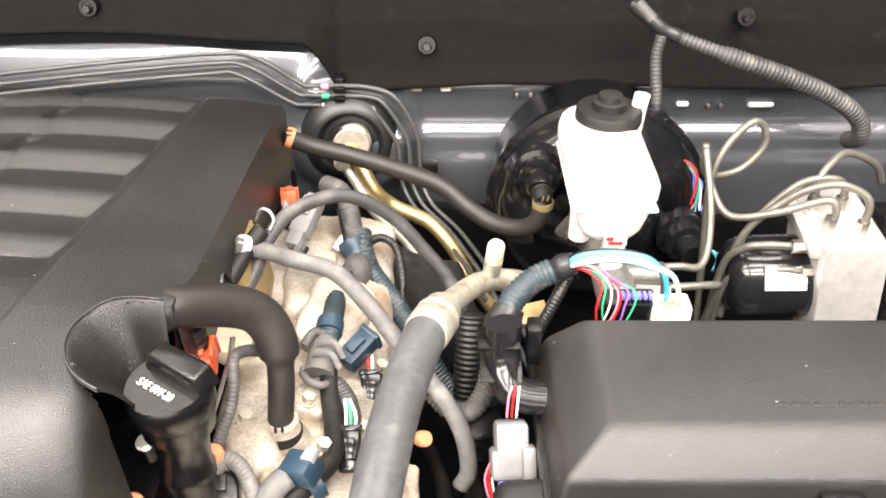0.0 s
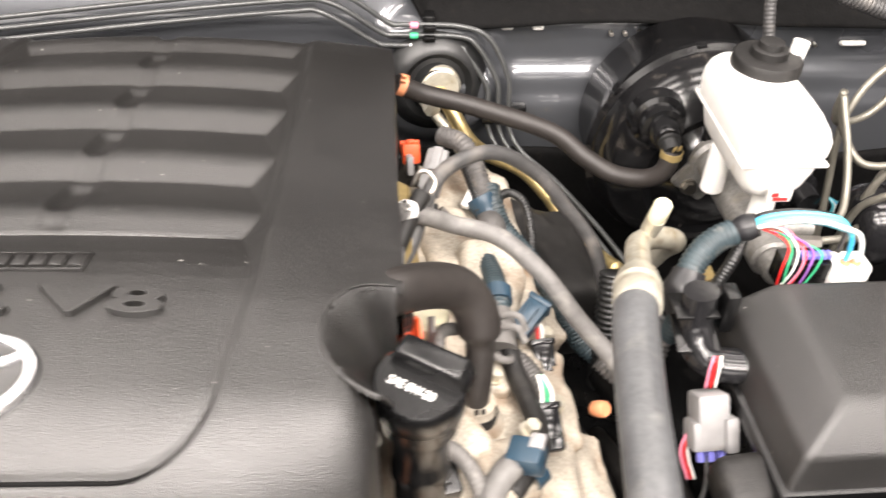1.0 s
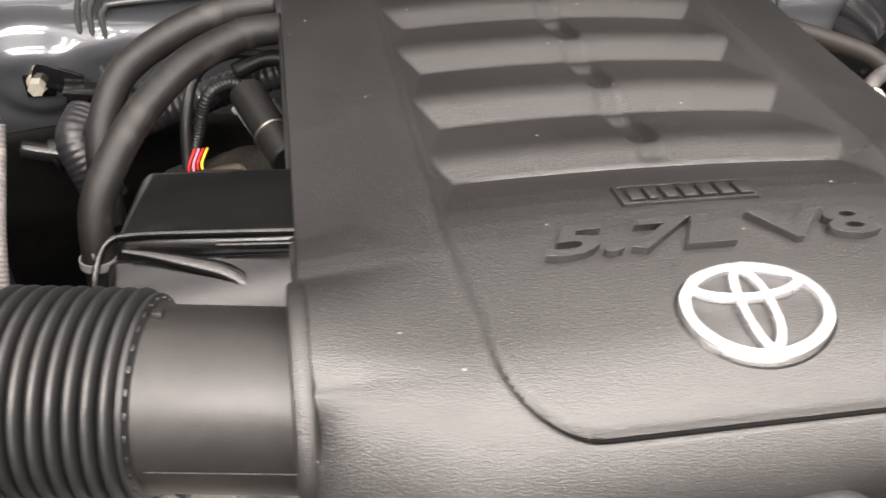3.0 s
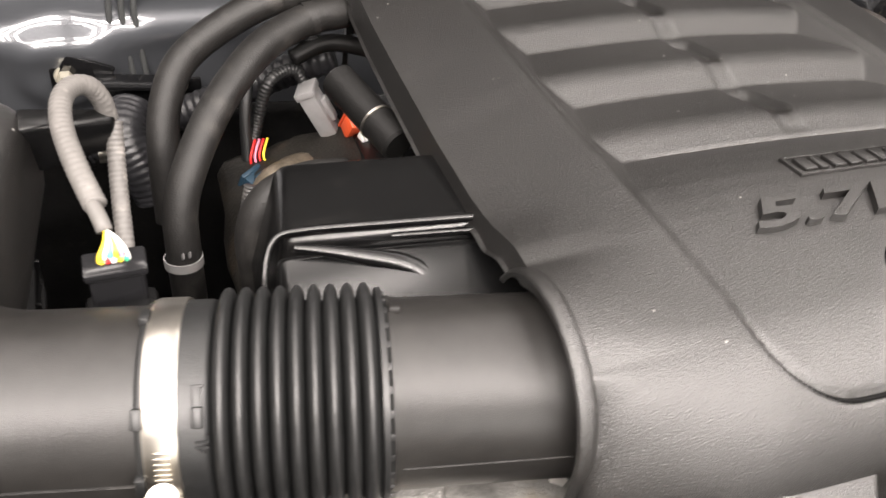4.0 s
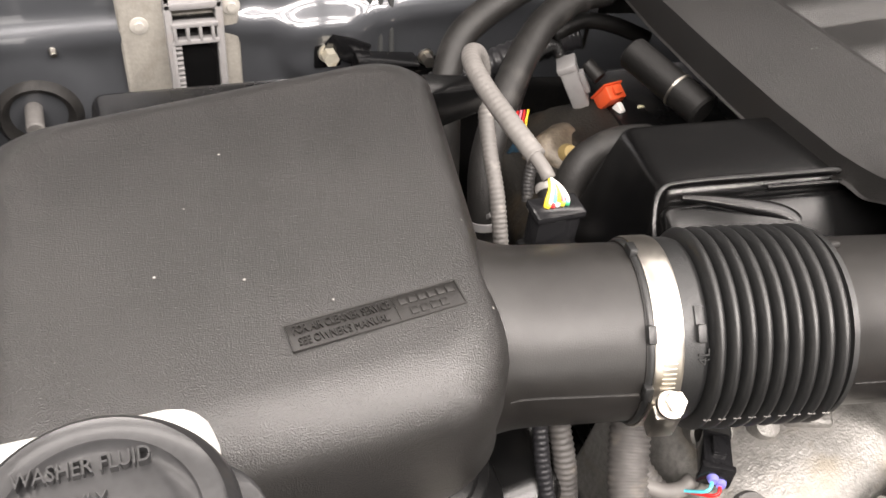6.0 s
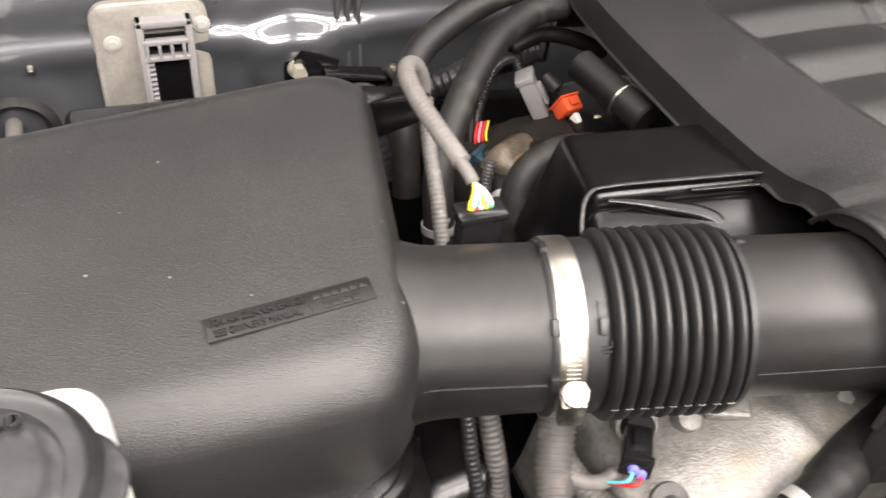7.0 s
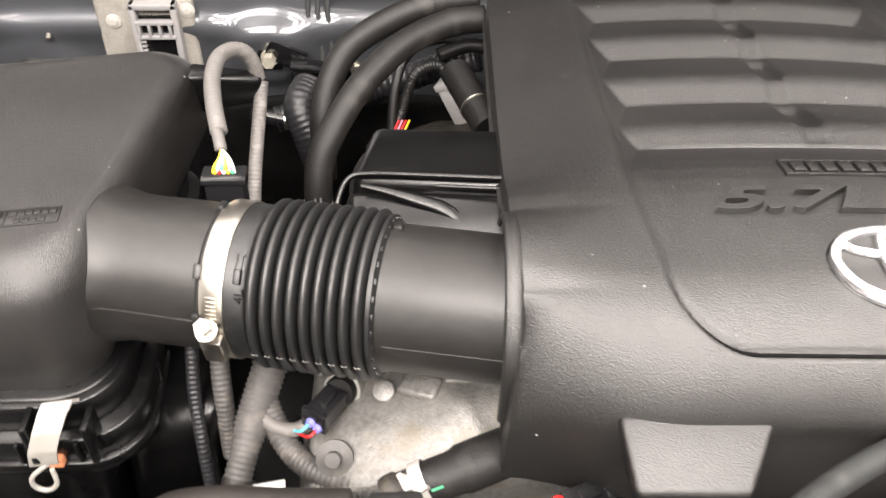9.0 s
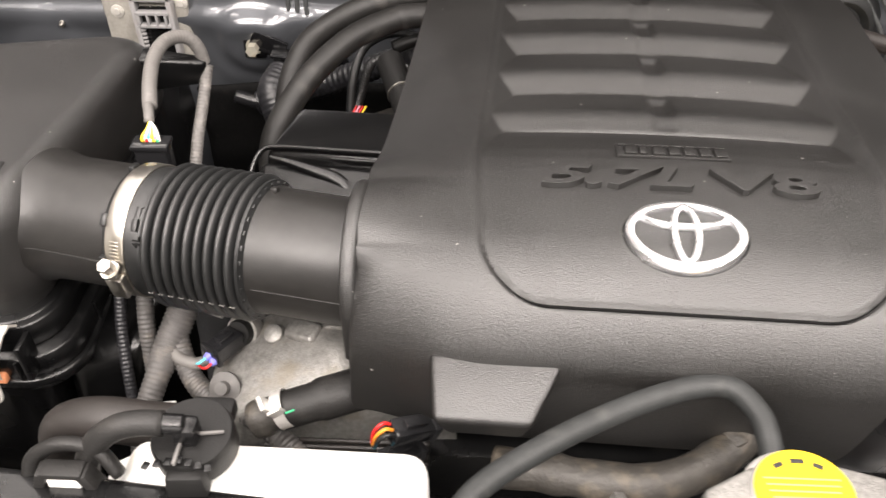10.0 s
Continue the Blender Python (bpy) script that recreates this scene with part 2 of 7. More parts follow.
def rod(p0, p1, r, seg=16, bevel=0.15, r1=None):
    r1 = r if r1 is None else r1
    _, length = aim(p0, p1)
    e = min(bevel * r, length * 0.3)
    return lathe(p0, p1, [(0, r - e), (e, r), (length - e, r1), (length, r1 - e)], seg, True)


def smooth_line(points, step):
    """Points along a soft curve through the given ones."""
    ps = [Vector(p) for p in points]
    ps = [ps[0] * 2 - ps[1]] + ps + [ps[-1] * 2 - ps[-2]]
    fine = []
    for a, b, c, d in zip(ps, ps[1:], ps[2:], ps[3:]):
        n = max(3, int((c - b).length / step * 2))
        for k in range(n):
            t = k / n
            fine.append(0.5 * ((2 * b) + (c - a) * t + (2 * a - 5 * b + 4 * c - d) * t * t + (3 * b - a - 3 * c + d) * t ** 3))
    fine.append(ps[-2])
    out, left = [fine[0]], step
    for a, b in zip(fine, fine[1:]):
        seg = (b - a).length
        while seg >= left > 0:
            a = a.lerp(b, left / seg)
            out.append(a)
            seg, left = (b - a).length, step
        left -= seg
    if (out[-1] - fine[-1]).length > step * 0.3:
        out.append(fine[-1])
    return out


def tube(points, r, seg=14, step=0.004, ribs=0.0, depth=0.12, radii=None, cap=True, flat=1.0, wander=0.0):
    """A swept pipe. ribs: metres from rib to rib of a corrugated tube; radii: (share, factor) along it."""
    if ribs:
        step = ribs / 4
    line = smooth_line(points, step)
    bm, rings, up = bmesh.new(), [], None
    n = len(line)
    travelled = 0.0
    for i, p in enumerate(line):
        d = (line[min(i + 1, n - 1)] - line[max(i - 1, 0)]).normalized()
        if up is None:
            up = d.orthogonal().normalized()
        up = (up - d * up.dot(d)).normalized()
        side = d.cross(up)
        rr = r
        if radii:
            s = i / (n - 1)
            rr *= float(np.interp(s, [a for a, _ in radii], [b for _, b in radii]))
        if ribs:
            rr *= 1 - depth * (0.5, 0.0, 0.5, 1.0)[i % 4]
        if wander:
            rr *= 1 + wander * (noise.noise(p * 60) )
        rings.append([bm.verts.new(p + (up * math.cos(2 * math.pi * k / seg) + side * math.sin(2 * math.pi * k / seg) * flat) * rr) for k in range(seg)])
    for a, b in zip(rings, rings[1:]):
        for k in range(seg):
            bm.faces.new((a[k], a[(k + 1) % seg], b[(k + 1) % seg], b[k]))
    if cap:
        bm.faces.new(list(reversed(rings[0])))
        bm.faces.new(rings[-1])
    bmesh.ops.recalc_face_normals(bm, faces=bm.faces)
    return bm


def surface(nu, nv, fn, thick=0.0):
    """A sheet from fn(u, v) with u and v in 0..1; thick: metres of depth below it."""
    grid = [[Vector(fn(i / nu, j / nv)) for i in range(nu + 1)] for j in range(nv + 1)]
    verts = [tuple(p) for row in grid for p in row]
    w = nu + 1
    faces = [(j * w + i, j * w + i + 1, (j + 1) * w + i + 1, (j + 1) * w + i) for j in range(nv) for i in range(nu)]
    me = bpy.data.meshes.new("tmp")
    me.from_pydata(verts, [], faces)
    bm = bmesh.new()
    bm.from_mesh(me)
    bpy.data.meshes.remove(me)
    if thick:
        bmesh.ops.solidify(bm, geom=bm.faces, thickness=thick)
    return bm


def pan(x0, x1, y0, y1, corner, profile, seg=8):
    """A moulded tub or lid: rounded rectangles stacked from the bottom up. profile: (z, insets left, right, front, back)."""
    bm, rings = bmesh.new(), []
    for z, il, ir, jf, jb in profile:
        a, b, c, d = x0 + il, x1 - ir, y0 + jf, y1 - jb
        r = max(0.002, min(corner, (b - a) / 2.01, (d - c) / 2.01))
        ring = []
        for cx, cy, t0 in ((b - r, c + r, -90), (b - r, d - r, 0), (a + r, d - r, 90), (a + r, c + r, 180)):
            for k in range(seg + 1):
                t = radians(t0 + 90 * k / seg)
                ring.append(bm.verts.new((cx + r * math.cos(t), cy + r * math.sin(t), z)))
        rings.append(ring)
    n = len(rings[0])
    for p, q in zip(rings, rings[1:]):
        for k in range(n):
            bm.faces.new((p[k], p[(k + 1) % n], q[(k + 1) % n], q[k]))
    bm.faces.new(list(reversed(rings[0])))
    bm.faces.new(rings[-1])
    return bm


def lettering(text, at, width, height, rot=(0, 0, 0), depth=0.001, bevel=0.0002, shear=0.0, weight=0.0):
    """Raised letters of the built-in font, middle at the given place."""
    cu = bpy.data.curves.new("tmp", "FONT")
    cu.body, cu.extrude, cu.bevel_depth, cu.align_x, cu.align_y = text, 0.02, 0.004, "CENTER", "CENTER"
    cu.resolution_u = 3
    cu.shear, cu.offset = shear, weight
    ob = bpy.data.objects.new("tmp", cu)
    scene.collection.objects.link(ob)
    me = bpy.data.meshes.new_from_object(ob.evaluated_get(bpy.context.evaluated_depsgraph_get()))
    bpy.data.objects.remove(ob)
    bm = bmesh.new()
    bm.from_mesh(me)
    bpy.data.meshes.remove(me)
    xs, ys = [v.co.x for v in bm.verts], [v.co.y for v in bm.verts]
    cx, cy = (min(xs) + max(xs)) / 2, (min(ys) + max(ys)) / 2
    sx, sy = width / (max(xs) - min(xs)), height / (max(ys) - min(ys))
    for v in bm.verts:
        v.co = Vector(((v.co.x - cx) * sx, (v.co.y - cy) * sy, v.co.z * depth / 0.024))
    bmesh.ops.transform(bm, matrix=pose(*at, *rot), verts=bm.verts)
    return bm


def bolt(name, p, n, r, mat, parent=None, label="", height=None):
    """A hexagon head with a flange, on the point p, standing along n."""
    p, n = Vector(p), Vector(n).normalized()
    h = height or r * 0.9
    bm = join(lathe(p, p + n, [(0, r * 1.35), (h * 0.25, r * 1.3)], 20, True),
              bevel_all(lathe(p + n * h * 0.25, p + n, [(0, r), (h, r)], 6, True), r * 0.12, 2))
    return part(name, bm, mat, parent, label)


def band(p, d, r, width, mat, parent, name="clamp", thick=0.0012, label=""):
    """A hose clip: a ring with a raised screw or ears."""
    p, d = Vector(p), Vector(d).normalized()
    a, b = p - d * width / 2, p + d * width / 2
    ring = lathe(a, b, [(0, r), (0, r + thick), (1, r + thick), (1, r)], 28, cap=False)
    return part(name, ring, mat, parent, label)


def ears(p, d, r, up, size=0.008):
    """The two ears of a spring hose clip."""
    p, d, up = Vector(p), Vector(d).normalized(), Vector(up).normalized()
    side = d.cross(up).normalized()
    out = []
    for k in (-1, 1):
        c = p + up * (r + size * 0.45) + side * k * size * 0.35
        m = Matrix((( *side, 0), (*d, 0), (*up, 0), (0, 0, 0, 1))).transposed()
        bm = box((0, 0, 0), (size * 0.25, size * 0.7, size), size * 0.08)
        bmesh.ops.transform(bm, matrix=Matrix.Translation(c) @ m, verts=bm.verts)
        out.append(bm)
    return join(*out)


def wire(points, colour, parent, r=0.0011, name="wire", seg=7):
    return part(name, tube(points, r, seg, 0.003), WIRES[colour] if colour in WIRES else colour, parent, colour + " wire" if colour in WIRES else "", smooth=180)

# ---- the workshop that closes the place ----
def slab(name, lo, hi, mat, label, category):
    c = [(a + b) / 2 for a, b in zip(lo, hi)]
    s = [b - a for a, b in zip(lo, hi)]
    return single(name, box(c, s, 0.0), mat, label, category, kind="structure", smooth=0)


slab("floor", (-6, -7, -0.1), (5.5, 4.5, 0.0), CONCRETE, "grey concrete workshop floor under the truck", "floor")
slab("ceiling", (-6, -7, 3.6), (5.5, 4.5, 3.7), WALL_PAINT, "plain grey workshop ceiling above the truck", "ceiling")
slab("wall_north", (-6, 4.5, 0), (5.5, 4.6, 3.6), WALL_PAINT, "plain grey workshop wall behind the truck", "wall")
# unseen front wall, its opening made up to hold the fill light
slab("wall_south", (-6, -4.6, 0), (-2.95, -4.4, 3.6), WALL_PAINT, "plain grey workshop wall beside the added front opening", "wall")
slab("wall_south", (1.95, -4.6, 0), (5.5, -4.4, 3.6), WALL_PAINT, "plain grey workshop wall beside the added front opening", "wall")
slab("door_lintel", (-2.95, -4.6, 3.05), (1.95, -4.4, 3.6), WALL_PAINT, "plain grey wall above the added front opening", "wall")
slab("wall_west", (-6.1, -7, 0), (-6, 4.5, 3.6), WALL_PAINT, "plain grey workshop wall beside the truck", "wall")
slab("wall_east", (5.5, -7, 0), (5.6, 4.5, 3.6), WALL_PAINT, "plain grey workshop wall beside the truck", "wall")


# ---- the engine bay ----
WALL_Y = 1.062


def firewall_shape(u, v):
    """The pressed bulkhead: a rounded ledge along its upper part, shallow swages below."""
    x = -1.30 + 2.05 * u
    z = 0.50 + 0.62 * v
    y = WALL_Y
    y += 0.055 * max(0.0, min(1.0, (z - 1.005) / 0.1)) ** 1.3
    y -= 0.016 / (1 + math.exp((z - 0.952) / 0.0055))
    y += 0.016
    right = 1 / (1 + math.exp(-(x + 0.03) / 0.02))
    left = 1 / (1 + math.exp((x + 0.66) / 0.03))
    y -= 0.010 * right / (1 + math.exp((z - 0.915) / 0.005))
    # round embosses about the through fittings
    for cx, cz, rr, hh in ((-0.125, 0.945, 0.085, 0.02), (-0.908, 0.913, 0.046, 0.016), (-0.908, 0.913, 0.085, 0.007), (-1.207, 0.864, 0.06, 0.008)):
        d = math.hypot(x - cx, z - cz)
        y -= hh / (1 + math.exp((d - rr) / 0.006))
    y -= 0.012 * left * (1 / (1 + math.exp(-(z - 0.93) / 0.008)) - 1 / (1 + math.exp(-(z - 1.0) / 0.008)))
    y += 0.0015 * noise.noise((x * 5, z * 6, 2.0))
    return (x, y, z)


single("firewall", surface(340, 130, firewall_shape, -0.002), PAINT,
       "grey painted steel firewall with pressed ledges and round embosses", "firewall", kind="structure", smooth=180)


def fender_shape(side):
    def fn(u, v):
        y = -0.1 + 1.25 * u
        z = 0.45 + 0.62 * v
        x = (-1.285 if side < 0 else 0.66) + side * (0.02 * max(0, (z - 0.9) / 0.2)) - side * 0.012 / (1 + math.exp((z - 0.88) / 0.006))
        return (x, y, z)
    return fn


single("inner_fender", surface(60, 50, fender_shape(-1), 0.002), PAINT, "grey painted inner fender beside the air cleaner", "inner fender", kind="structure", smooth=180)
single("inner_fender", surface(60, 50, fender_shape(1), -0.002), PAINT, "grey painted inner fender beside the fuse box", "inner fender", kind="structure", smooth=180)
single("bay_floor", surface(10, 10, lambda u, v: (-1.3 + 1.98 * u, -0.15 + 1.25 * v, 0.5 + 0.02 * math.sin(9 * u)), 0.004), PLASTIC,
       "black plastic undertray closing the bottom of the engine bay", "undertray", kind="structure", smooth=180)


single("lower_pad", surface(120, 30, lambda u, v: (-1.0 + 1.68 * u, 1.036 - 0.012 * math.sin(6 * u) * (1 - v) + 0.004 * noise.noise((u * 20, v * 9, 1)), 0.5 + (0.345 + 0.012 * math.sin(14 * u)) * v), -0.006), FELT,
       "black felt insulation pad low on the firewall", "insulation", kind="structure", smooth=180)


def cowl_edge(x):
    """Height of the felt's lower edge along the bay."""
    low = 1.016 + 0.004 * math.sin(x * 11)
    if x < -0.142:
        low += 0.062 * min(1.0, (-0.142 - x) / 0.035) ** 0.6
        low += 0.008 * min(1, (-0.18 - x) / 0.3) if x < -0.18 else 0
    return low


def cowl_shape(u, v):
    x = -1.3 + 2.05 * u
    z0 = cowl_edge(x)
    s = v * 0.19
    z = z0 + s * 0.80
    y = 1.072 + s * 0.35 - 0.012 * math.exp(-((z - z0) / 0.012) ** 2) + 0.004 * noise.noise((x * 9, s * 20, 0))
    y += 0.045 * max(0.0, z - 1.09) / 0.05 if z > 1.09 else 0
    return (x, y, z)


cowl = single("cowl_panel", surface(300, 40, cowl_shape, -0.005), FELT,
              "black felt insulation pad lining the cowl above the firewall", "insulation", kind="structure", smooth=180)
for cx, cz in ((-0.448, 1.112), (-0.021, 1.062), (0.385, 1.1)):
    clip = thing("push_clip", (cx, 1.09, cz), "round black plastic push clip in the felt pad", "clip", "push clips in the cowl")
    part("rim", lathe((cx, 1.094, cz), (cx, 1.074, cz + 0.006), [(0, 0.012), (0.5, 0.0125), (0.8, 0.011), (0.8, 0.008), (0.7, 0.0075)], 24), PLASTIC, clip)
    part("pin", lathe((cx, 1.086, cz), (cx, 1.070, cz + 0.005), [(0, 0.006), (0.8, 0.006), (1, 0.0045)], 16), GLOSS, clip)

def hood_shape(u, v):
    """The raised bonnet: hinged behind the cowl, thrown wide open, gently crowned."""
    x, run = -1.42 + 2.27 * u, 0.70 * v
    lift = 0.05 * math.sin(math.pi * v) + 0.035 * (1 - (2 * u - 1) ** 2)
    return (x, 1.22 + 0.05 * run + lift, 1.19 + run)


single("hood", surface(40, 30, hood_shape, 0.02), HOOD_LINING, "raised bonnet with a black lined underside", "hood", kind="structure", smooth=180)
single("radiator_support", join(hexa([(-1.05, 0.15, 0.96), (-0.66, 0.13, 0.96), (-0.66, 0.225, 0.96), (-1.05, 0.25, 0.96)], [(-1.05, 0.16, 1.072), (-0.66, 0.14, 1.072), (-0.66, 0.233, 1.072), (-1.05, 0.262, 1.072)], 0.008, 3), box((0.1, 0.10, 0.96), (1.2, 0.06, 0.08), 0.012), box((-0.3, 0.1, 0.75), (1.9, 0.04, 0.5), 0.01)), PLASTIC,
       "black plastic radiator support along the front of the bay", "radiator support", kind="structure")

# ---- engine cover ----
CX, CY = -0.4405, 0.5
COVER_TURN = radians(-3.0)


def cover_world(dx, y, z):
    """From the cover's own axes, which stand askew in the bay, to the world."""
    c, s = math.cos(COVER_TURN), math.sin(COVER_TURN)
    return (CX + c * dx - s * (y - CY), CY + s * dx + c * (y - CY), z + 0.012 * dx)


def cover_local(x, y):
    c, s = math.cos(-COVER_TURN), math.sin(-COVER_TURN)
    return (c * (x - CX) - s * (y - CY), CY + s * (x - CX) + c * (y - CY))


def smoothstep(a, b, t):
    t = max(0.0, min(1.0, (t - a) / (b - a)))
    return t * t * (3 - 2 * t)


# creases and crests of the stepped slats, from the front panel to the rear
CREASES = ((0.5586, 1.1020), (0.6407, 1.0850), (0.7295, 1.0755), (0.818, 1.0668), (0.898, 1.0595))
CRESTS = ((0.5810, 1.1070), (0.6690, 1.0940), (0.7580, 1.0845), (0.8455, 1.0755), (0.921, 1.0660))


def slat_height(y):
    """Zigzag of the slats: a sharp crease, a front-facing riser, a soft crest and a rear-facing tread."""
    for (ya, za), (yc, zc), (yb, zb) in zip(CREASES, CRESTS, CREASES[1:] + ((0.955, 1.050),)):
        if ya <= y < yb:
            rise, fall = (zc - za) / (yc - ya), (zc - zb) / (yb - yc)
            up, down = za + rise * (y - ya), zc - fall * (y - yc)
            d, w = y - yc, 0.011
            if abs(d) < w:
                # a parabola that meets both slopes
                return zc - 0.25 * w * (rise + fall) + d * (rise - fall) / 2 - (rise + fall) * d * d / (4 * w)
            return up if d < 0 else down
    return CREASES[0][1] if y < CREASES[0][0] else 1.050


def panel_height(y):
    """The front panel, rolling down to the first crease."""
    return float(np.interp(y, (0.25, 0.47, 0.485, 0.50, 0.515, 0.53, 0.545, 0.5586), (1.1205, 1.1205, 1.1202, 1.1190, 1.1165, 1.1125, 1.1075, 1.1020)))


def rail_height(y):
    """The inner shoulder of the side rails."""
    return float(np.interp(y, (0.25, 0.48, 0.52, 0.5586, 0.60, 0.6407, 0.7295, 0.818, 0.898, 0.96), (1.1225, 1.1225, 1.1195, 1.1145, 1.1080, 1.1022, 1.0925, 1.0820, 1.0720, 1.060)))


def edge_height(y):
    """The outer edge of the rails."""
    return float(np.interp(y, (0.25, 0.46, 0.49, 0.52, 0.56, 0.63, 0.73, 0.85, 0.93), (1.113, 1.113, 1.107, 1.097, 1.088, 1.079, 1.071, 1.0635, 1.055)))


def panel_half(y):
    return float(np.interp(y, (0.35, 0.41, 0.45, 0.50, 0.56, 0.75, 0.95), (0.137, 0.139, 0.1445, 0.149, 0.152, 0.150, 0.153)))


def panel_inside(dx, y):
    """Signed depth inside the rounded front panel."""
    w, r, front = panel_half(y), 0.047, 0.3625
    dx = abs(dx)
    qx, qy = dx - (w - r), (front + r) - y
    if qx > 0 and qy > 0:
        return r - math.hypot(qx, qy)
    return min(w - dx, y - front)


PIPE_Y, PIPE_Z = 0.4331, 1.0659


def cover_point(dx, y):
    """Height of the skin over the cover's own plan, without the rolled front."""
    a = abs(dx)
    w = panel_half(y)
    rail, edge = rail_height(y), edge_height(y)
    crown = 0.0065 * (1 - (min(a, 0.15) / 0.15) ** 2)
    # the rails, with the raised bridge over the intake pipe on one side
    t = max(0.0, min(1.15, (a - w) / (0.2345 - w)))
    z_out = rail + (edge - rail) * (0.55 * t + 0.45 * t * t)
    if dx < 0:
        d = abs(y - PIPE_Y)
        bridge = PIPE_Z + math.sqrt(max(0.0, 0.0610 ** 2 - d * d))
        z_out += math.sqrt(max(0.0, bridge - edge) ** 2 + 0.004 ** 2 * math.exp(-((d - 0.06) / 0.02) ** 2)) * t ** 1.9
    p = panel_inside(dx, y)
    if y < CREASES[0][0]:
        z_in = panel_height(y) + crown * smoothstep(0.36, 0.45, y) * 0.8
        fade = smoothstep(0.5, 0.55, y)
        z_in = z_in * (1 - fade) + max(z_in, rail - (w - a) * 0.55) * fade
        k = smoothstep(-0.004, 0.004, p)
        z = z_out + (z_in - z_out) * k
        z -= 0.0040 * math.exp(-(p / 0.0020) ** 2) * (1 - smoothstep(0.375, 0.43, y))
        return z
    bow = 0.002 * (1 - (dx / 0.14) ** 2)
    slat = slat_height(y - bow) + crown
    # the spine: a shallow channel along the middle
    n = smoothstep(0.0125, 0.0050, abs(dx - 0.0015))
    tread = max(smoothstep(yc - 0.004, yc + 0.012, y - bow) * smoothstep(yb - 0.003, yb - 0.020, y - bow) for (yc, _), (yb, _) in zip(CRESTS, CREASES[1:] + ((0.955, 0.0),)))
    slat -= n * (0.0012 + 0.0052 * tread) * smoothstep(CREASES[0][0], CREASES[0][0] + 0.01, y)
    wall = rail - 0.0035 - max(0.0, 0.1445 - a) * 0.62
    z_in = max(slat, wall) if a < 0.1445 else rail - 0.0035
    return z_in + (z_out - z_in) * smoothstep(0.1455, 0.1545, a)


def arch(y):
    """The edge that bridges the intake pipe."""
    d = abs(y - PIPE_Y)
    r = 0.0600
    return PIPE_Z + math.sqrt(r * r - d * d) if d < r else None


NOTCH, NOTCH_R = (0.2470, 0.4580), 0.0530


def cover_mesh():
    xs = list(np.linspace(-0.205, 0.205, 206))
    roll = [math.radians(a) for a in (12, 26, 40, 54, 68, 80, 90)]
    R = 0.026
    cols = []
    for sgn in (-1, 1):
        side = [(sgn * (0.205 + R * math.sin(a)), R * (1 - math.cos(a))) for a in roll]
        side += [(sgn * (0.205 + R + 0.004 * k / 6), R + 0.085 * k / 6) for k in range(1, 7)]
        side += [(sgn * (0.205 + R - 0.002), R + 0.082), (sgn * (0.205 + R - 0.003), R + 0.02)]
        cols.append(side)
    left, right = list(reversed(cols[0])), cols[1]
    columns = left + [(x, 0.0) for x in xs] + right
    rows = []
    for k in range(5):
        rows.append((0.3365, 0.074 + 0.016 * (5 - k)))
    for k in range(58, -1, -1):
        t = radians(k * 1.5)
        rows.append((0.413 - 0.0765 * math.sin(t), 0.074 * (1 - math.cos(t))))
    rows += [(y, 0.0) for y in np.arange(0.4145, 0.925, 0.0020)]
    for a in range(0, 91, 10):
        t = radians(a)
        rows.append((0.926 + 0.026 * math.sin(t), 0.026 * (1 - math.cos(t))))
    rows += [(0.953, 0.05), (0.954, 0.09)]
    verts, faces = [], []
    for y, fd in rows:
        for dx, sd in columns:
            cz = cover_point(max(-0.2345, min(0.2345, dx)), y)
            # the plan rounds in at the back and swells beside the oil filler
            px = dx * (1 - (0.02 if dx > 0 else 0.055) * smoothstep(0.87, 0.95, y))
            if dx > 0:
                px += float(np.interp(y, (0.38, 0.43, 0.47, 0.50, 0.567, 0.65, 0.78), (-0.003, -0.003, 0.004, 0.012, 0.0125, 0.009, 0.005))) * smoothstep(0.165, 0.235, dx)
            corner = smoothstep(0.10, 0.236, abs(dx))
            py = y + 0.022 * corner ** 2 * smoothstep(0.42, 0.335, y)
            bottom = cz - 0.135
            if dx > 0.2:
                bottom = cz - 0.075 - 0.03 * smoothstep(0.7, 0.9, y) + 0.04 * math.exp(-((y - 0.62) / 0.022) ** 2) - 0.03 * smoothstep(0.46, 0.38, y)
            elif dx < -0.2:
                bottom = cz - 0.016 - 0.09 * smoothstep(0.41, 0.375, y) - 0.012 * smoothstep(0.553, 0.559, y) - 0.0012 * math.sin(y * 160) * smoothstep(0.56, 0.545, y)
            # behind the front curve the flanks stay flat out to a sharp edge
            flat = smoothstep(0.49, 0.52, y) if dx > 0 else smoothstep(0.374, 0.392, y)
            sd = sd + (max(0.0, sd - R) - sd) * flat
            z = max(cz - fd - sd, bottom if fd == 0 else cz - 0.135 + 0.07 * smoothstep(0.12, 0.15, dx) * smoothstep(0.225, 0.20, dx))
            if dx < -0.10:
                a = arch(py)
                if a is not None and sd > R * 0.6:
                    z = max(z, a)
            verts.append(cover_world(px, py, z))
    w = len(columns)
    plan = [cover_local(x, y) for x, y, _ in verts]
    cut = [math.hypot(x - NOTCH[0], y - NOTCH[1]) < NOTCH_R for x, y in plan]
    for j in range(len(rows) - 1):
        for i in range(w - 1):
            if cut[j * w + i] and cut[j * w + i + 1] and cut[(j + 1) * w + i] and cut[(j + 1) * w + i + 1]:
                continue
            faces.append((j * w + i, j * w + i + 1, (j + 1) * w + i + 1, (j + 1) * w + i))
    me = bpy.data.meshes.new("tmp")
    me.from_pydata(verts, [], faces)
    bm = bmesh.new()
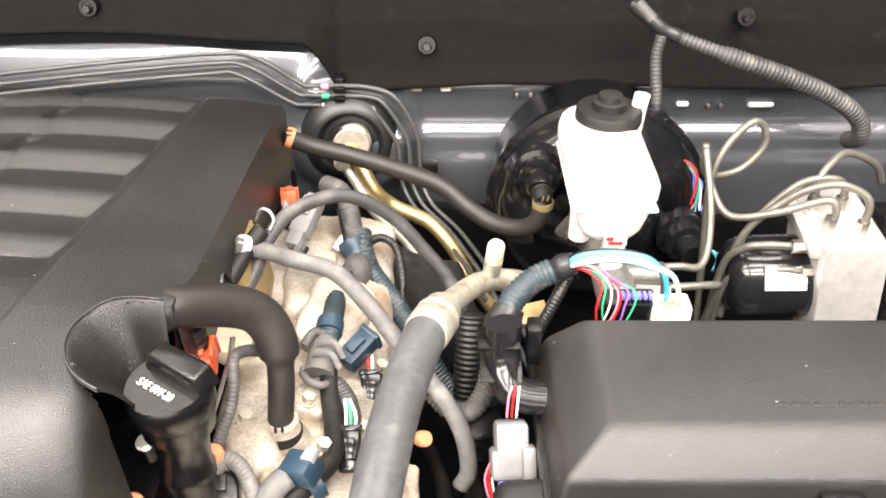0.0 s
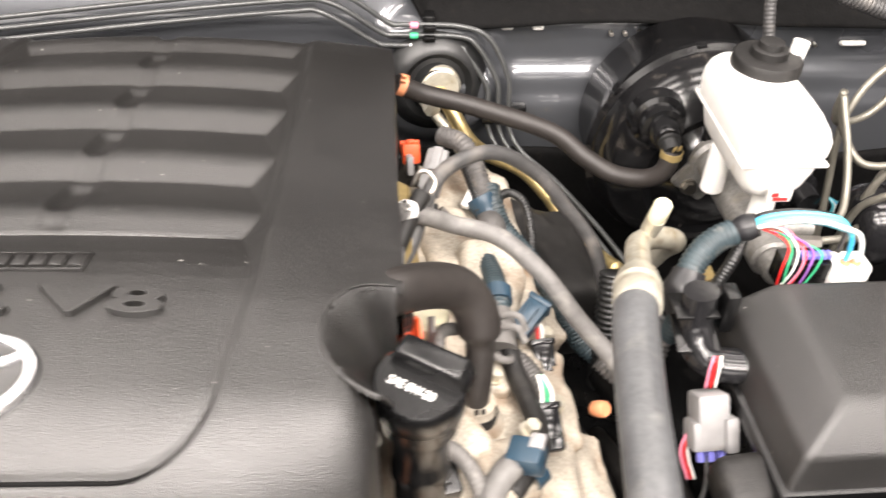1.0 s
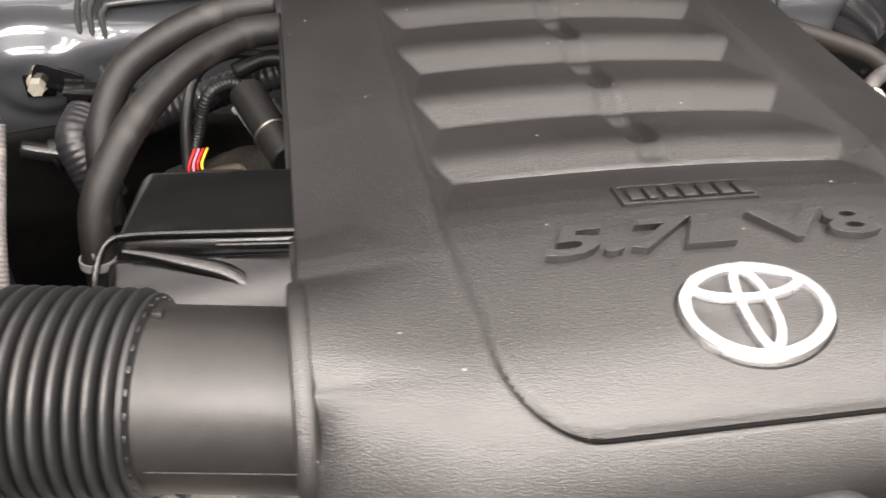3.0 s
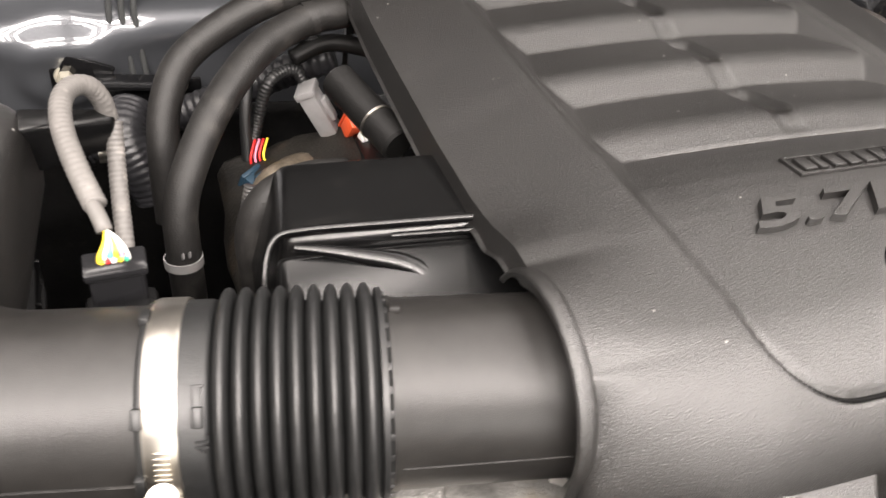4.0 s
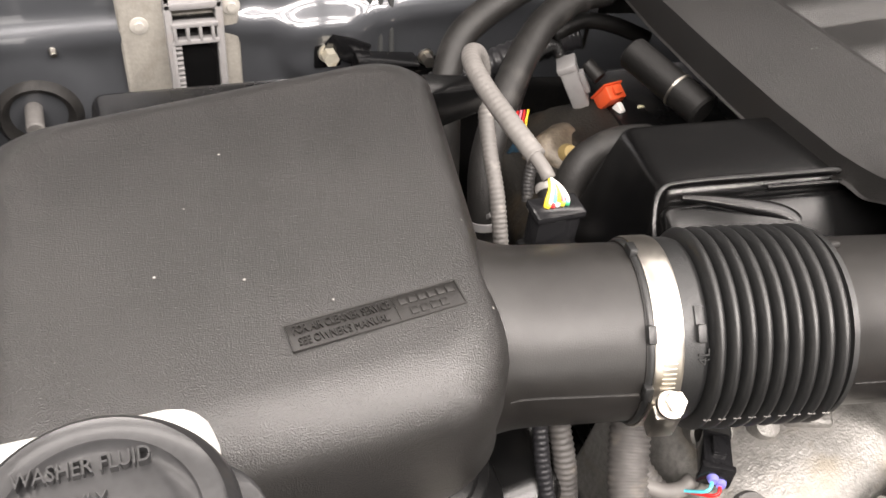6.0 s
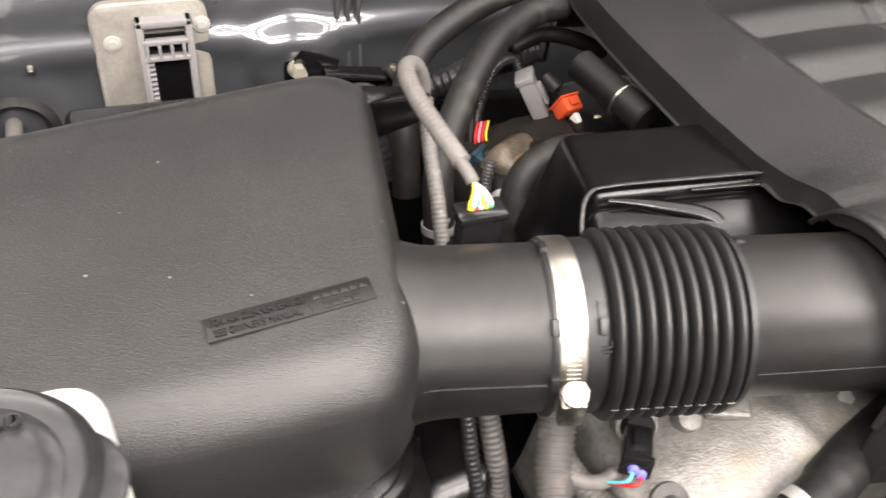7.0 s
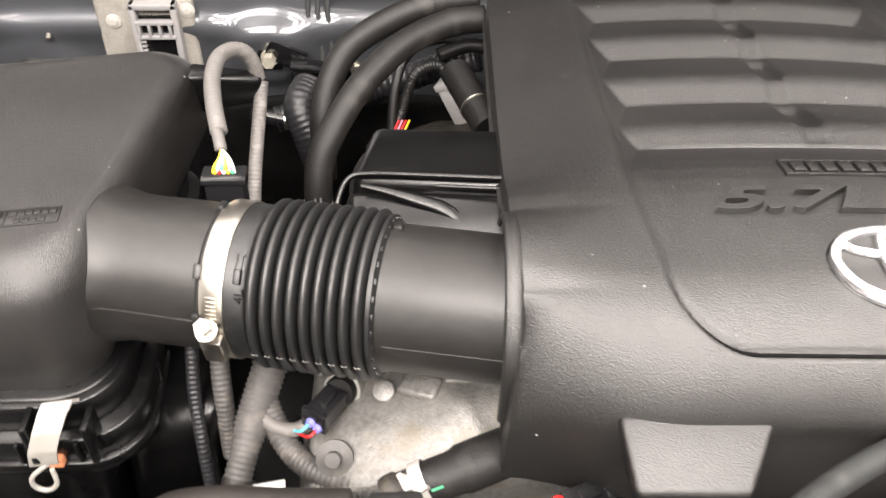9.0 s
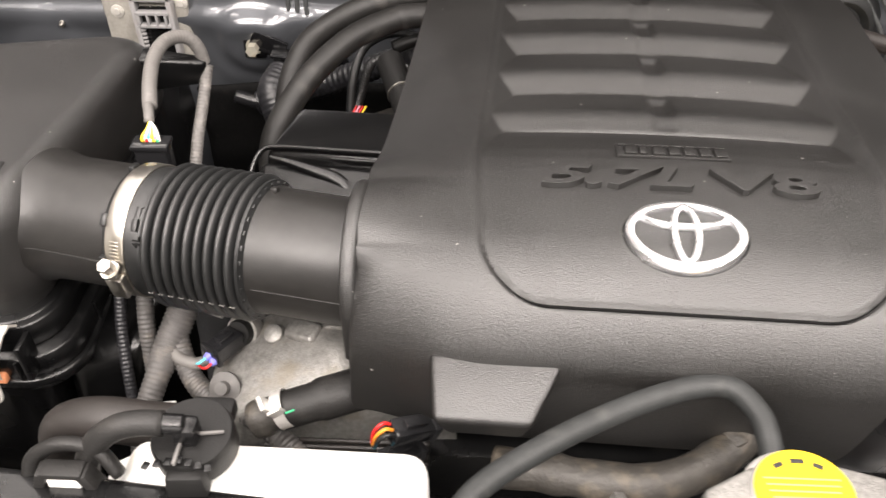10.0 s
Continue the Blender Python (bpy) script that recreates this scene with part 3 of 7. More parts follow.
    bm.from_mesh(me)
    bpy.data.meshes.remove(me)
    return bm


def skin(dx, y):
    """Height of the cover's top, its rounded front edge included."""
    drop = 0.0
    if y < 0.413:
        drop = 0.074 * (1 - math.sqrt(max(0.0, 1 - ((0.413 - y) / 0.0765) ** 2)))
    return cover_point(dx, y) - drop


def drape(bm):
    """Lays what was built flat on the cover's plan, at the height 0, onto its skin."""
    for v in bm.verts:
        v.co = cover_world(v.co.x, v.co.y, v.co.z + skin(v.co.x, v.co.y))
    return bm


cover = thing("engine_cover", (CX, 0.6, 1.0), "black grained plastic engine cover with stepped slats and chrome emblem", "engine cover")
part("shell", cover_mesh(), GRAINED, cover, smooth=42)
# blank lug at the front corner
lug = hexa([(-0.157, 0.312, 1.020), (-0.101, 0.312, 1.020), (-0.101, 0.356, 1.020), (-0.161, 0.356, 1.020)],
           [(-0.1640, 0.300, 1.050), (-0.096, 0.300, 1.050), (-0.074, 0.346, 1.069), (-0.171, 0.346, 1.067)], 0.0055, 4)
for v in lug.verts:
    v.co = cover_world(*v.co)
part("lug", lug, GRAINED, cover)
# round notch in the flank that leaves room for the oil cap
def notch_shape(u, v):
    a = radians(100 + 152 * u)
    x, y = NOTCH[0] + NOTCH_R * math.cos(a), NOTCH[1] + NOTCH_R * math.sin(a)
    top = skin(min(x, 0.236), y) + 0.004 * smoothstep(0.47, 0.50, y)
    lean = (0.031 - 0.017 * smoothstep(0.25, 0.0, u)) * v
    return cover_world(x - lean * math.cos(a), y - lean * math.sin(a), top - 0.047 * v ** 1.35)


part("notch_wall", surface(60, 24, notch_shape, 0.002), GRAINED, cover, smooth=60)
part("notch_rim", tube([Vector(notch_shape(k / 24, 0)) + Vector((0, 0, 0.0004)) for k in range(25)], 0.0011, 10), GRAINED, cover, smooth=180)
# joint line round the front panel
seam_pts = [(0.1385, 0.43), (0.1385, 0.418)]
seam_pts += [(0.0910 + 0.047 * math.cos(radians(a)), 0.4095 - 0.047 * math.sin(radians(a))) for a in range(0, 91, 10)]
seam_pts += [(x, 0.3625) for x in np.linspace(0.08, -0.08, 15)]
seam_pts += [(-0.0910 - 0.047 * math.sin(radians(a)), 0.4095 - 0.047 * math.cos(radians(a))) for a in range(0, 91, 10)]
seam_pts += [(-0.1385, 0.418), (-0.1385, 0.43)]
part("panel_joint", tube([cover_world(x, y, skin(x, y) + 0.0010) for x, y in seam_pts], 0.0013, 8, radii=((0, 0.05), (0.15, 0.15), (0.27, 1), (0.73, 1), (0.85, 0.15), (1, 0.05))), FELT, cover)
# lip of the arch over the intake pipe
LIP = ((-0.2260, 0.0588), (-0.2275, 0.0610), (-0.2300, 0.0620), (-0.2335, 0.0622), (-0.2365, 0.0614), (-0.2375, 0.0598), (-0.2360, 0.0575))


def lip_shape(u, v):
    a = radians(-90 + 156 * max(0.0, u - 0.25) / 0.75)
    k = v * (len(LIP) - 1)
    x = float(np.interp(k, range(len(LIP)), [p[0] for p in LIP]))
    r = float(np.interp(k, range(len(LIP)), [p[1] for p in LIP]))
    return cover_world(x, PIPE_Y + r * math.sin(a), PIPE_Z + r * math.cos(a) - 0.045 * max(0.0, 0.25 - u) / 0.25)


part("arch_lip", surface(48, 18, lip_shape, 0.0015), GRAINED, cover, smooth=60)
part("lettering", drape(lettering("5.7L", (-0.0445, 0.4725, 0.0015), 0.110, 0.0240, depth=0.0036, bevel=0.0006, shear=0.25, weight=0.024)), GRAINED, cover, "raised black lettering")
part("lettering", drape(lettering("V8", (0.0615, 0.4725, 0.0015), 0.077, 0.0240, depth=0.0036, bevel=0.0006, weight=0.024)), GRAINED, cover, "raised black lettering")
badge = part("badge", drape(join(box((0, 0.5248, 0.001), (0.085, 0.0022, 0.003), 0.0006), box((0, 0.5042, 0.001), (0.085, 0.0022, 0.003), 0.0006),
                                 box((-0.0415, 0.5145, 0.001), (0.0022, 0.0225, 0.003), 0.0006), box((0.0415, 0.5145, 0.001), (0.0022, 0.0225, 0.003), 0.0006),
                                 box((0, 0.5145, -0.0005), (0.083, 0.021, 0.002), 0.0004))), GRAINED, cover, "small framed badge")
for k in range(7):
    part("block", drape(box((-0.0338 + 0.0117 * k + (0.0 if k else 0.002), 0.5145, 0.0012), (0.0088 - (0.003 if k == 1 else 0), 0.0145, 0.0034), 0.0009)), GRAINED, badge)


def ellipse_band(cx, cy, rx, ry, w, z, h, seg=72, flat=0.0):
    """A raised oval band with a rounded section; flat: the share of its top that is level."""
    bm, rings = bmesh.new(), []
    for k in range(seg):
        a = 2 * math.pi * k / seg
        ring = []
        n = Vector((math.cos(a) * ry, math.sin(a) * rx)).normalized()
        base = Vector((cx + rx * math.cos(a), cy + ry * math.sin(a)))
        for q in range(9):
            t = math.pi * q / 8
            off = -w / 2 * math.cos(t)
            rise = min(1.0, math.sin(t) / (1 - flat) if flat < 1 else 1.0)
            ring.append(bm.verts.new((base.x + n.x * off, base.y + n.y * off, z + h * rise)))
        rings.append(ring)
    for k in range(seg):
        a, b = rings[k], rings[(k + 1) % seg]
        for q in range(8):
            bm.faces.new((a[q], b[q], b[q + 1], a[q + 1]))
    bmesh.ops.recalc_face_normals(bm, faces=bm.faces)
    return bm


part("emblem_seat", drape(ellipse_band(0.0003, 0.4152, 0.0391, 0.0284, 0.0086, -0.0004, 0.0018)), PLASTIC, cover, "black rim under the emblem")
emblem = part("emblem", drape(ellipse_band(0.0003, 0.4154, 0.0382, 0.0276, 0.0072, 0.0002, 0.0036, flat=0.25)), CHROME, cover, "oval chrome emblem")
part("oval", drape(ellipse_band(0.0003, 0.4322, 0.0300, 0.0104, 0.0056, 0.0004, 0.0032, flat=0.25)), CHROME, emblem)
part("oval", drape(ellipse_band(0.0003, 0.4156, 0.0082, 0.0250, 0.0056, 0.0006, 0.0036, flat=0.25)), CHROME, emblem)

# ---- air cleaner and intake hose ----
air_box = thing("air_cleaner", (-1.07, 0.58, 0.75), "large black plastic air cleaner box with a grained lid", "air cleaner")
lid_rows = [(0.975, 0, 0.056, 0.040, 0.002), (0.99, 0.002, 0.048, 0.036, 0.003), (1.003, 0.004, 0.034, 0.031, 0.005), (1.014, 0.005, 0.017, 0.029, 0.006), (1.028, 0.007, 0.010, 0.028, 0.007), (1.046, 0.009, 0.008, 0.028, 0.010), (1.062, 0.011, 0.009, 0.029, 0.012)]
for k in range(1, 9):
    t = radians(90 * k / 8)
    e, h = 1 - math.cos(t), math.sin(t)
    lid_rows.append((1.062 + 0.032 * h, 0.011 + 0.032 * e, 0.009 + 0.020 * e, 0.029 + 0.034 * e, 0.012 + 0.030 * e))
lid_bm = pan(-1.225, -0.906, 0.412, 0.757, 0.040, lid_rows, 12)
for v in lid_bm.verts:
    w = max(0.0, (v.co.z - 0.985) / 0.11)
    v.co.z += (v.co.x + 1.06) * 0.05 * w
    v.co.y += (v.co.x + 0.91) * 0.10 * w * max(0.0, (v.co.y - 0.45) / 0.3)
    # the side of the outlet draws in towards the front
    v.co.x -= 0.155 * max(0.0, 0.70 - v.co.y) * max(0.0, min(1.0, (v.co.x + 1.16) / 0.24)) * smoothstep(0.985, 1.03, v.co.z)
lid = part("lid", lid_bm, DUSTY_LID, air_box, smooth=60)


def tier(z0, z1, x1, y0, step=0.0015):
    """One moulded step round the box, with rounded upper and lower edges."""
    return pan(-1.229, x1, y0, 0.762, 0.046, [(z0, step, step, step, step), (z0 + step, 0, 0, 0, 0), (z1 - step, 0, 0, 0, 0), (z1, step, step, step, step)], 12)


part("lid_flange", tier(0.950, 0.976, -0.948, 0.437), PLASTIC, air_box, smooth=60)
part("lid_lip", tier(0.968, 0.9785, -0.9525, 0.4415, 0.002), PLASTIC, air_box, smooth=60)
part("base_flange", tier(0.926, 0.9495, -0.938, 0.427), PLASTIC, air_box, smooth=60)
part("base_lip", tier(0.913, 0.9255, -0.935, 0.424), PLASTIC, air_box, smooth=60)
part("base", pan(-1.226, -0.972, 0.437, 0.757, 0.04, [(0.62, 0.03, 0.03, 0.03, 0.03), (0.914, 0.004, 0.004, 0.004, 0.004)]), PLASTIC, air_box)
for k in range(6):
    part("base_rib", box((-1.19 + 0.042 * k, 0.4262, 0.938), (0.003, 0.004, 0.022), 0.0006), PLASTIC, air_box)
for k in range(6):
    part("base_rib", box((-0.9375, 0.50 + 0.045 * k, 0.938), (0.005, 0.003, 0.022), 0.0006), PLASTIC, air_box)
part("rear_duct", hexa([(-1.15, 0.75, 0.86), (-0.95, 0.78, 0.86), (-0.95, 0.9, 0.86), (-1.16, 0.97, 0.86)],
                       [(-1.14, 0.76, 0.94), (-0.955, 0.79, 0.985), (-0.955, 0.89, 0.985), (-1.15, 0.965, 0.94)], 0.012, 3), PLASTIC, air_box)

A0, A1 = Vector((-0.95, 0.5161, 1.0401)), Vector((-0.65, 0.4466, 1.0530))
AX = (A1 - A0).normalized()


def on_axis(s):
    return A0 + AX * s


pipe_bm = lathe(on_axis(0), A1, [(-0.05, 0.040), (-0.02, 0.050), (0.0, 0.0580), (0.006, 0.0560), (0.012, 0.0544), (0.018, 0.0533), (0.024, 0.0528), (0.034, 0.0526), (0.055, 0.0526), (0.084, 0.0524), (0.084, 0.0536), (0.091, 0.0536), (0.091, 0.048)], 64, True)
for v in pipe_bm.verts:
    # sunk flush into the lid's top
    s = (v.co - A0).dot(AX)
    top = 1.0928 + (v.co.x + 1.06) * 0.05
    blend = 1 - smoothstep(0.0, 0.03, s)
    v.co.z += blend * (min(v.co.z, top) - v.co.z)
outlet = part("outlet", pipe_bm, SMOOTH, air_box)
# raised service label
LABEL_ROT = (0.0, -2.4, 3.8)


def on_label(x, y, z=0.0):
    p = pose(-1.0165, 0.4985, 1.0975, *LABEL_ROT) @ Vector((x, y, z))
    return tuple(p)


label_plate = part("service_label", join(box(on_label(0, 0, 0), (0.090, 0.0160, 0.0012), 0.0004, LABEL_ROT),
                                         box(on_label(0, 0.0082, 0.0004), (0.091, 0.0008, 0.0016), 0.0003, LABEL_ROT), box(on_label(0, -0.0082, 0.0004), (0.091, 0.0008, 0.0016), 0.0003, LABEL_ROT),
                                         box(on_label(0.0452, 0, 0.0004), (0.0008, 0.0168, 0.0016), 0.0003, LABEL_ROT), box(on_label(-0.0452, 0, 0.0004), (0.0008, 0.0168, 0.0016), 0.0003, LABEL_ROT),
                                         box(on_label(0.010, 0, 0.0004), (0.0006, 0.0158, 0.0016), 0.0002, LABEL_ROT)), SMOOTH, air_box, "moulded service label")
part("letters", join(lettering("FOR AIR CLEANER SERVICE", on_label(-0.0175, 0.0037, 0.0007), 0.050, 0.0052, LABEL_ROT, 0.0012),
                     lettering("SEE OWNER'S MANUAL", on_label(-0.0185, -0.0038, 0.0007), 0.046, 0.0052, LABEL_ROT, 0.0012)), SMOOTH, label_plate)
for k in range(10):
    row, col = (0.0037, 0.0148 + 0.0052 * k) if k < 6 else (-0.0038, 0.0185 + 0.0054 * (k - 6))
    part("bar", box(on_label(col, row, 0.0007), (0.0042, 0.0047, 0.0012), 0.0004, LABEL_ROT), SMOOTH, label_plate)
# latch of the lid
STRAP = ((-0.983, 0.440, 0.981), (-0.984, 0.432, 0.989), (-0.986, 0.424, 0.986), (-0.992, 0.418, 0.972), (-1.0, 0.416, 0.952), (-1.005, 0.419, 0.932), (-1.004, 0.424, 0.926))


def strap_shape(u, v):
    k = u * (len(STRAP) - 1)
    p = [float(np.interp(k, range(len(STRAP)), [q[i] for q in STRAP])) for i in range(3)]
    return (p[0] + 0.021 * (v - 0.5), p[1], p[2] + 0.003 * (v - 0.5))


latch = part("latch", surface(40, 6, strap_shape, 0.0022), DUSTY_GREY, air_box, "white plastic latch strap", smooth=60)
part("hook", box((-0.998, 0.426, 0.930), (0.012, 0.010, 0.010), 0.002), RUST_ORANGE, latch)
part("latch_wire", tube([(-1.003, 0.420, 0.932), (-1.016, 0.418, 0.920), (-1.018, 0.418, 0.908), (-1.010, 0.418, 0.902), (-1.001, 0.418, 0.910), (-1.001, 0.420, 0.926)], 0.0019, 8), DUSTY_GREY, latch)
for mx in (-0.966, -1.008):
    part("latch_mount", box((mx, 0.428, 0.956), (0.005, 0.022, 0.040), 0.001), PLASTIC, air_box)
part("loom_bracket", hexa([(-0.922, 0.695, 1.050), (-0.868, 0.716, 1.048), (-0.866, 0.727, 1.048), (-0.922, 0.715, 1.050)],
                   [(-0.922, 0.690, 1.090), (-0.866, 0.714, 1.072), (-0.862, 0.727, 1.074), (-0.922, 0.712, 1.092)], 0.003, 2), PLASTIC, air_box)

hose = thing("intake_hose", tuple(on_axis(0.15)), "black rubber intake bellows with a steel band clamp", "intake hose")
prof = [(0.084, 0.0525), (0.0845, 0.0538), (0.0865, 0.0545), (0.115, 0.0545), (0.118, 0.0535)]
NRIB, S0, PITCH = 9, 0.1190, 0.0088
for k in range(NRIB):
    for j in range(10):
        t = j / 10
        prof.append((S0 + (k + t) * PITCH, 0.0502 + 0.0098 * (math.sin(math.pi * t) ** 0.5)))
end = S0 + NRIB * PITCH
prof += [(end, 0.0520), (end + 0.0008, 0.0525), (end + 0.0012, 0.0568), (end + 0.0040, 0.0570), (end + 0.0048, 0.0540), (end + 0.0075, 0.0510)]
part("bellows", lathe(on_axis(0), A1, prof, 72, True), RUBBER, hose, smooth=60)
m_ax, _ = aim(A0, A1)


def round_hose(angle, s, r):
    """A place on the hose's skin: angle 0 is the top, 90 the side of the radiator."""
    up = (Vector((0, 0, 1)) - AX * AX.z).normalized()
    front = AX.cross(up).normalized()
    if front.y > 0:
        front = -front
    a = radians(angle)
    return on_axis(s) + (up * math.cos(a) + front * math.sin(a)) * r, (up * math.cos(a) + front * math.sin(a))


def skin_box(angle, s, r, size, bevel=0.0006):
    """A small block lying on the hose: size along it, round it, outwards."""
    c, n = round_hose(angle, s, r)
    t = AX.cross(n).normalized()
    m = Matrix(((*AX, 0), (*t, 0), (*n, 0), (0, 0, 0, 1))).transposed()
    bm = box((0, 0, 0), size, bevel)
    bmesh.ops.transform(bm, matrix=Matrix.Translation(c) @ m, verts=bm.verts)
    return bm


part("seam", tube([round_hose(86, 0.002, 0.0545)[0], round_hose(80.5, 0.010, 0.0540)[0], round_hose(80, 0.024, 0.0528)[0], round_hose(81.5, 0.082, 0.0526)[0]], 0.0009, 6), HOSE_DARK, outlet)
for ang, ss in ((43.5, 0.1132), (43, 0.0860), (-14, 0.0860), (78, 0.0855)):
    part("lug", skin_box(ang, ss, 0.0550, (0.005, 0.010, 0.006), 0.001), RUBBER, hose)
part("mould_tab", join(skin_box(34, 0.1128, 0.0548, (0.0045, 0.010, 0.0016), 0.0005), skin_box(28.5, 0.1132, 0.0548, (0.0055, 0.0012, 0.0020), 0.0003)), RUBBER, hose)
mark_p, mark_n = round_hose(57, 0.1148, 0.0546)
mark_t = AX.cross(mark_n).normalized()
mark_t = mark_t if mark_t.z > 0 else -mark_t
mark = lettering("4L", (0, 0, 0), 0.0095, 0.0062, depth=0.0008)
bmesh.ops.transform(mark, matrix=Matrix.Translation(mark_p) @ Matrix(((*mark_t, 0), (*(-AX), 0), (*mark_n, 0), (0, 0, 0, 1))).transposed(), verts=mark.verts)
part("mould_mark", mark, PLASTIC, hose)
part("mould_flash", join(*[skin_box(100, S0 + (k + 0.5) * PITCH, 0.0598, (0.0045, 0.0006, 0.0008), 0.0002) for k in range(NRIB)]), HOSE_GREY, hose)
part("tooth_ring", join(*[skin_box(12 * k, end + 0.0048, 0.0545, (0.0022, 0.004, 0.0016), 0.0005) for k in range(30)]), RUBBER, hose)
pipe = part("inlet_pipe", lathe(on_axis(0), A1, [(end + 0.002, 0.049), (end + 0.005, 0.0522), (end + 0.0085, 0.0522), (end + 0.0105, 0.0510), (0.28, 0.0508), (0.305, 0.0508)], 64, True), SMOOTH, hose, "smooth black pipe")
part("seam", tube([round_hose(85, 0.209, 0.0508)[0], round_hose(84.5, 0.25, 0.0508)[0], round_hose(84, 0.295, 0.0508)[0]], 0.0007, 6), HOSE_DARK, pipe)
part("stop", skin_box(-17, end + 0.010, 0.0525, (0.006, 0.006, 0.004), 0.001), SMOOTH, pipe)
clamp = part("clamp", lathe(on_axis(0), A1, [(0.0878, 0.0540), (0.0878, 0.0556), (0.0893, 0.0561), (0.1023, 0.0561), (0.1038, 0.0556), (0.1038, 0.0540)], 72, True, cap=False), STEEL, hose, "bright steel worm-drive band")
screw_at, screw_n = round_hose(86, 0.0960, 0.0595)
part("housing", skin_box(97, 0.0965, 0.0600, (0.0150, 0.022, 0.0095), 0.002), STEEL, clamp)
up_dir = AX.cross(screw_n).normalized()
up_dir = up_dir if up_dir.z > 0 else -up_dir
bolt("screw", tuple(screw_at + up_dir * 0.006 + screw_n * 0.003), tuple(up_dir + screw_n * 0.55), 0.0058, STEEL, clamp, "hex screw head", 0.009)
for k in range(7):
    part("thread", skin_box(60 + 3.0 * k, 0.0962, 0.0562, (0.0075, 0.0013, 0.0009), 0.0003), STEEL, clamp)

resonator = thing("resonator", (-0.71, 0.6, 0.95), "black plastic intake resonator tucked under the engine cover", "resonator")
part("body", hexa([(-0.800, 0.560, 0.93), (-0.610, 0.525, 0.93), (-0.595, 0.640, 0.93), (-0.785, 0.705, 0.93)],
                  [(-0.782, 0.596, 1.0565), (-0.615, 0.549, 1.084), (-0.600, 0.632, 1.074), (-0.766, 0.683, 1.0455)], 0.009, 4), SEMI_GLOSS, resonator)
RIM = [(-0.797, 0.562, 1.020), (-0.794, 0.582, 1.042), (-0.785, 0.5945, 1.0555), (-0.768, 0.5935, 1.0605), (-0.717, 0.5785, 1.0695), (-0.665, 0.5625, 1.0785), (-0.620, 0.549, 1.086)]
part("rim", tube(RIM, 0.0026, 10), SEMI_GLOSS, resonator)
part("rim", tube([(x, y - 0.007, z - 0.0045) for x, y, z in RIM[4:]], 0.0018, 10), SEMI_GLOSS, resonator)
part("shelf", hexa([(-0.797, 0.50, 0.94), (-0.62, 0.47, 0.94), (-0.62, 0.55, 0.94), (-0.797, 0.59, 0.94)],
                   [(-0.789, 0.540, 1.030), (-0.625, 0.500, 1.048), (-0.620, 0.5495, 1.074), (-0.787, 0.590, 1.0495)], 0.008, 3), SEMI_GLOSS, resonator)
part("rib", tube([(-0.775, 0.5835, 1.0565), (-0.757, 0.577, 1.0560), (-0.735, 0.568, 1.0545), (-0.714, 0.559, 1.0525), (-0.702, 0.550, 1.0490), (-0.697, 0.541, 1.0420), (-0.6955, 0.530, 1.032)], 0.0068, 14, flat=0.75, radii=((0, 0.3), (0.3, 0.7), (0.6, 1), (1, 1))), SEMI_GLOSS, resonator)

# ---- brakes ----
booster = thing("brake_booster", (0.19, 0.96, 0.78), "round gloss black brake booster bolted to the firewall", "brake booster")
BC = Vector((0.195, 0.0, 0.905))
BA, BB = (BC.x, 1.08, BC.z), (BC.x, 0.80, BC.z)
part("shell", lathe(BA, BB, [(0.0, 0.105), (0.03, 0.128), (0.10, 0.134), (0.112, 0.140), (0.122, 0.140), (0.126, 0.133), (0.15, 0.130), (0.172, 0.116), (0.185, 0.095), (0.19, 0.085), (0.187, 0.075), (0.196, 0.062), (0.21, 0.05), (0.216, 0.03)], 96, True), BLACK_PAINT, booster)
part("raised_web", hexa([(0.16, 0.90, 0.90), (0.225, 0.90, 0.90), (0.225, 0.885, 1.02), (0.165, 0.885, 1.01)],
                        [(0.168, 0.875, 0.91), (0.22, 0.875, 0.91), (0.22, 0.868, 1.0), (0.172, 0.868, 0.995)], 0.008, 3), BLACK_PAINT, booster)
part("valve_boss", lathe((0.112, 0.905, 0.985), (0.110, 0.845, 0.987), [(0, 0.033), (0.3, 0.031), (0.34, 0.025), (0.6, 0.024), (0.62, 0.018), (0.9, 0.0165), (1, 0.0135)], 40), BLACK_PAINT, booster)
part("check_valve", lathe((0.111, 0.86, 0.987), (0.112, 0.832, 0.980), [(0, 0.014), (0.5, 0.0135), (0.55, 0.011), (1, 0.0105)], 24), RUBBER, booster)
for a in range(0, 360, 45):
    t = radians(a + 10)
    part("crimp", box((BC.x + 0.1385 * math.cos(t), 0.962, BC.z + 0.1385 * math.sin(t)), (0.012, 0.014, 0.005), 0.001, (0, -math.degrees(t) + 90, 0)), BLACK_PAINT, booster)

master = thing("brake_master_cylinder", (0.185, 0.77, 0.93), "aluminium brake master cylinder with a white fluid reservoir", "master cylinder")
part("cylinder", join(rod((0.178, 0.885, 0.945), (0.178, 0.69, 0.948), 0.021, 28), rod((0.178, 0.70, 0.948), (0.178, 0.67, 0.949), 0.016, 20), rod((0.165, 0.735, 0.955), (0.235, 0.735, 0.953), 0.010, 16)), ALU, master)
part("flange", join(rod((0.178, 0.872, 0.945), (0.178, 0.858, 0.945), 0.03, 28), box((0.165, 0.865, 0.925), (0.05, 0.012, 0.05), 0.008, (0, 35, 0))), ALU, master)
bolt("nut", (0.152, 0.858, 0.916), (0, -1, 0.1), 0.0075, STEEL, master)
for yy in (0.71, 0.745):
    part("port_fitting", rod((0.196, yy, 0.955), (0.232, yy - 0.003, 0.955), 0.0075, 6, 0.1), STEEL, master)
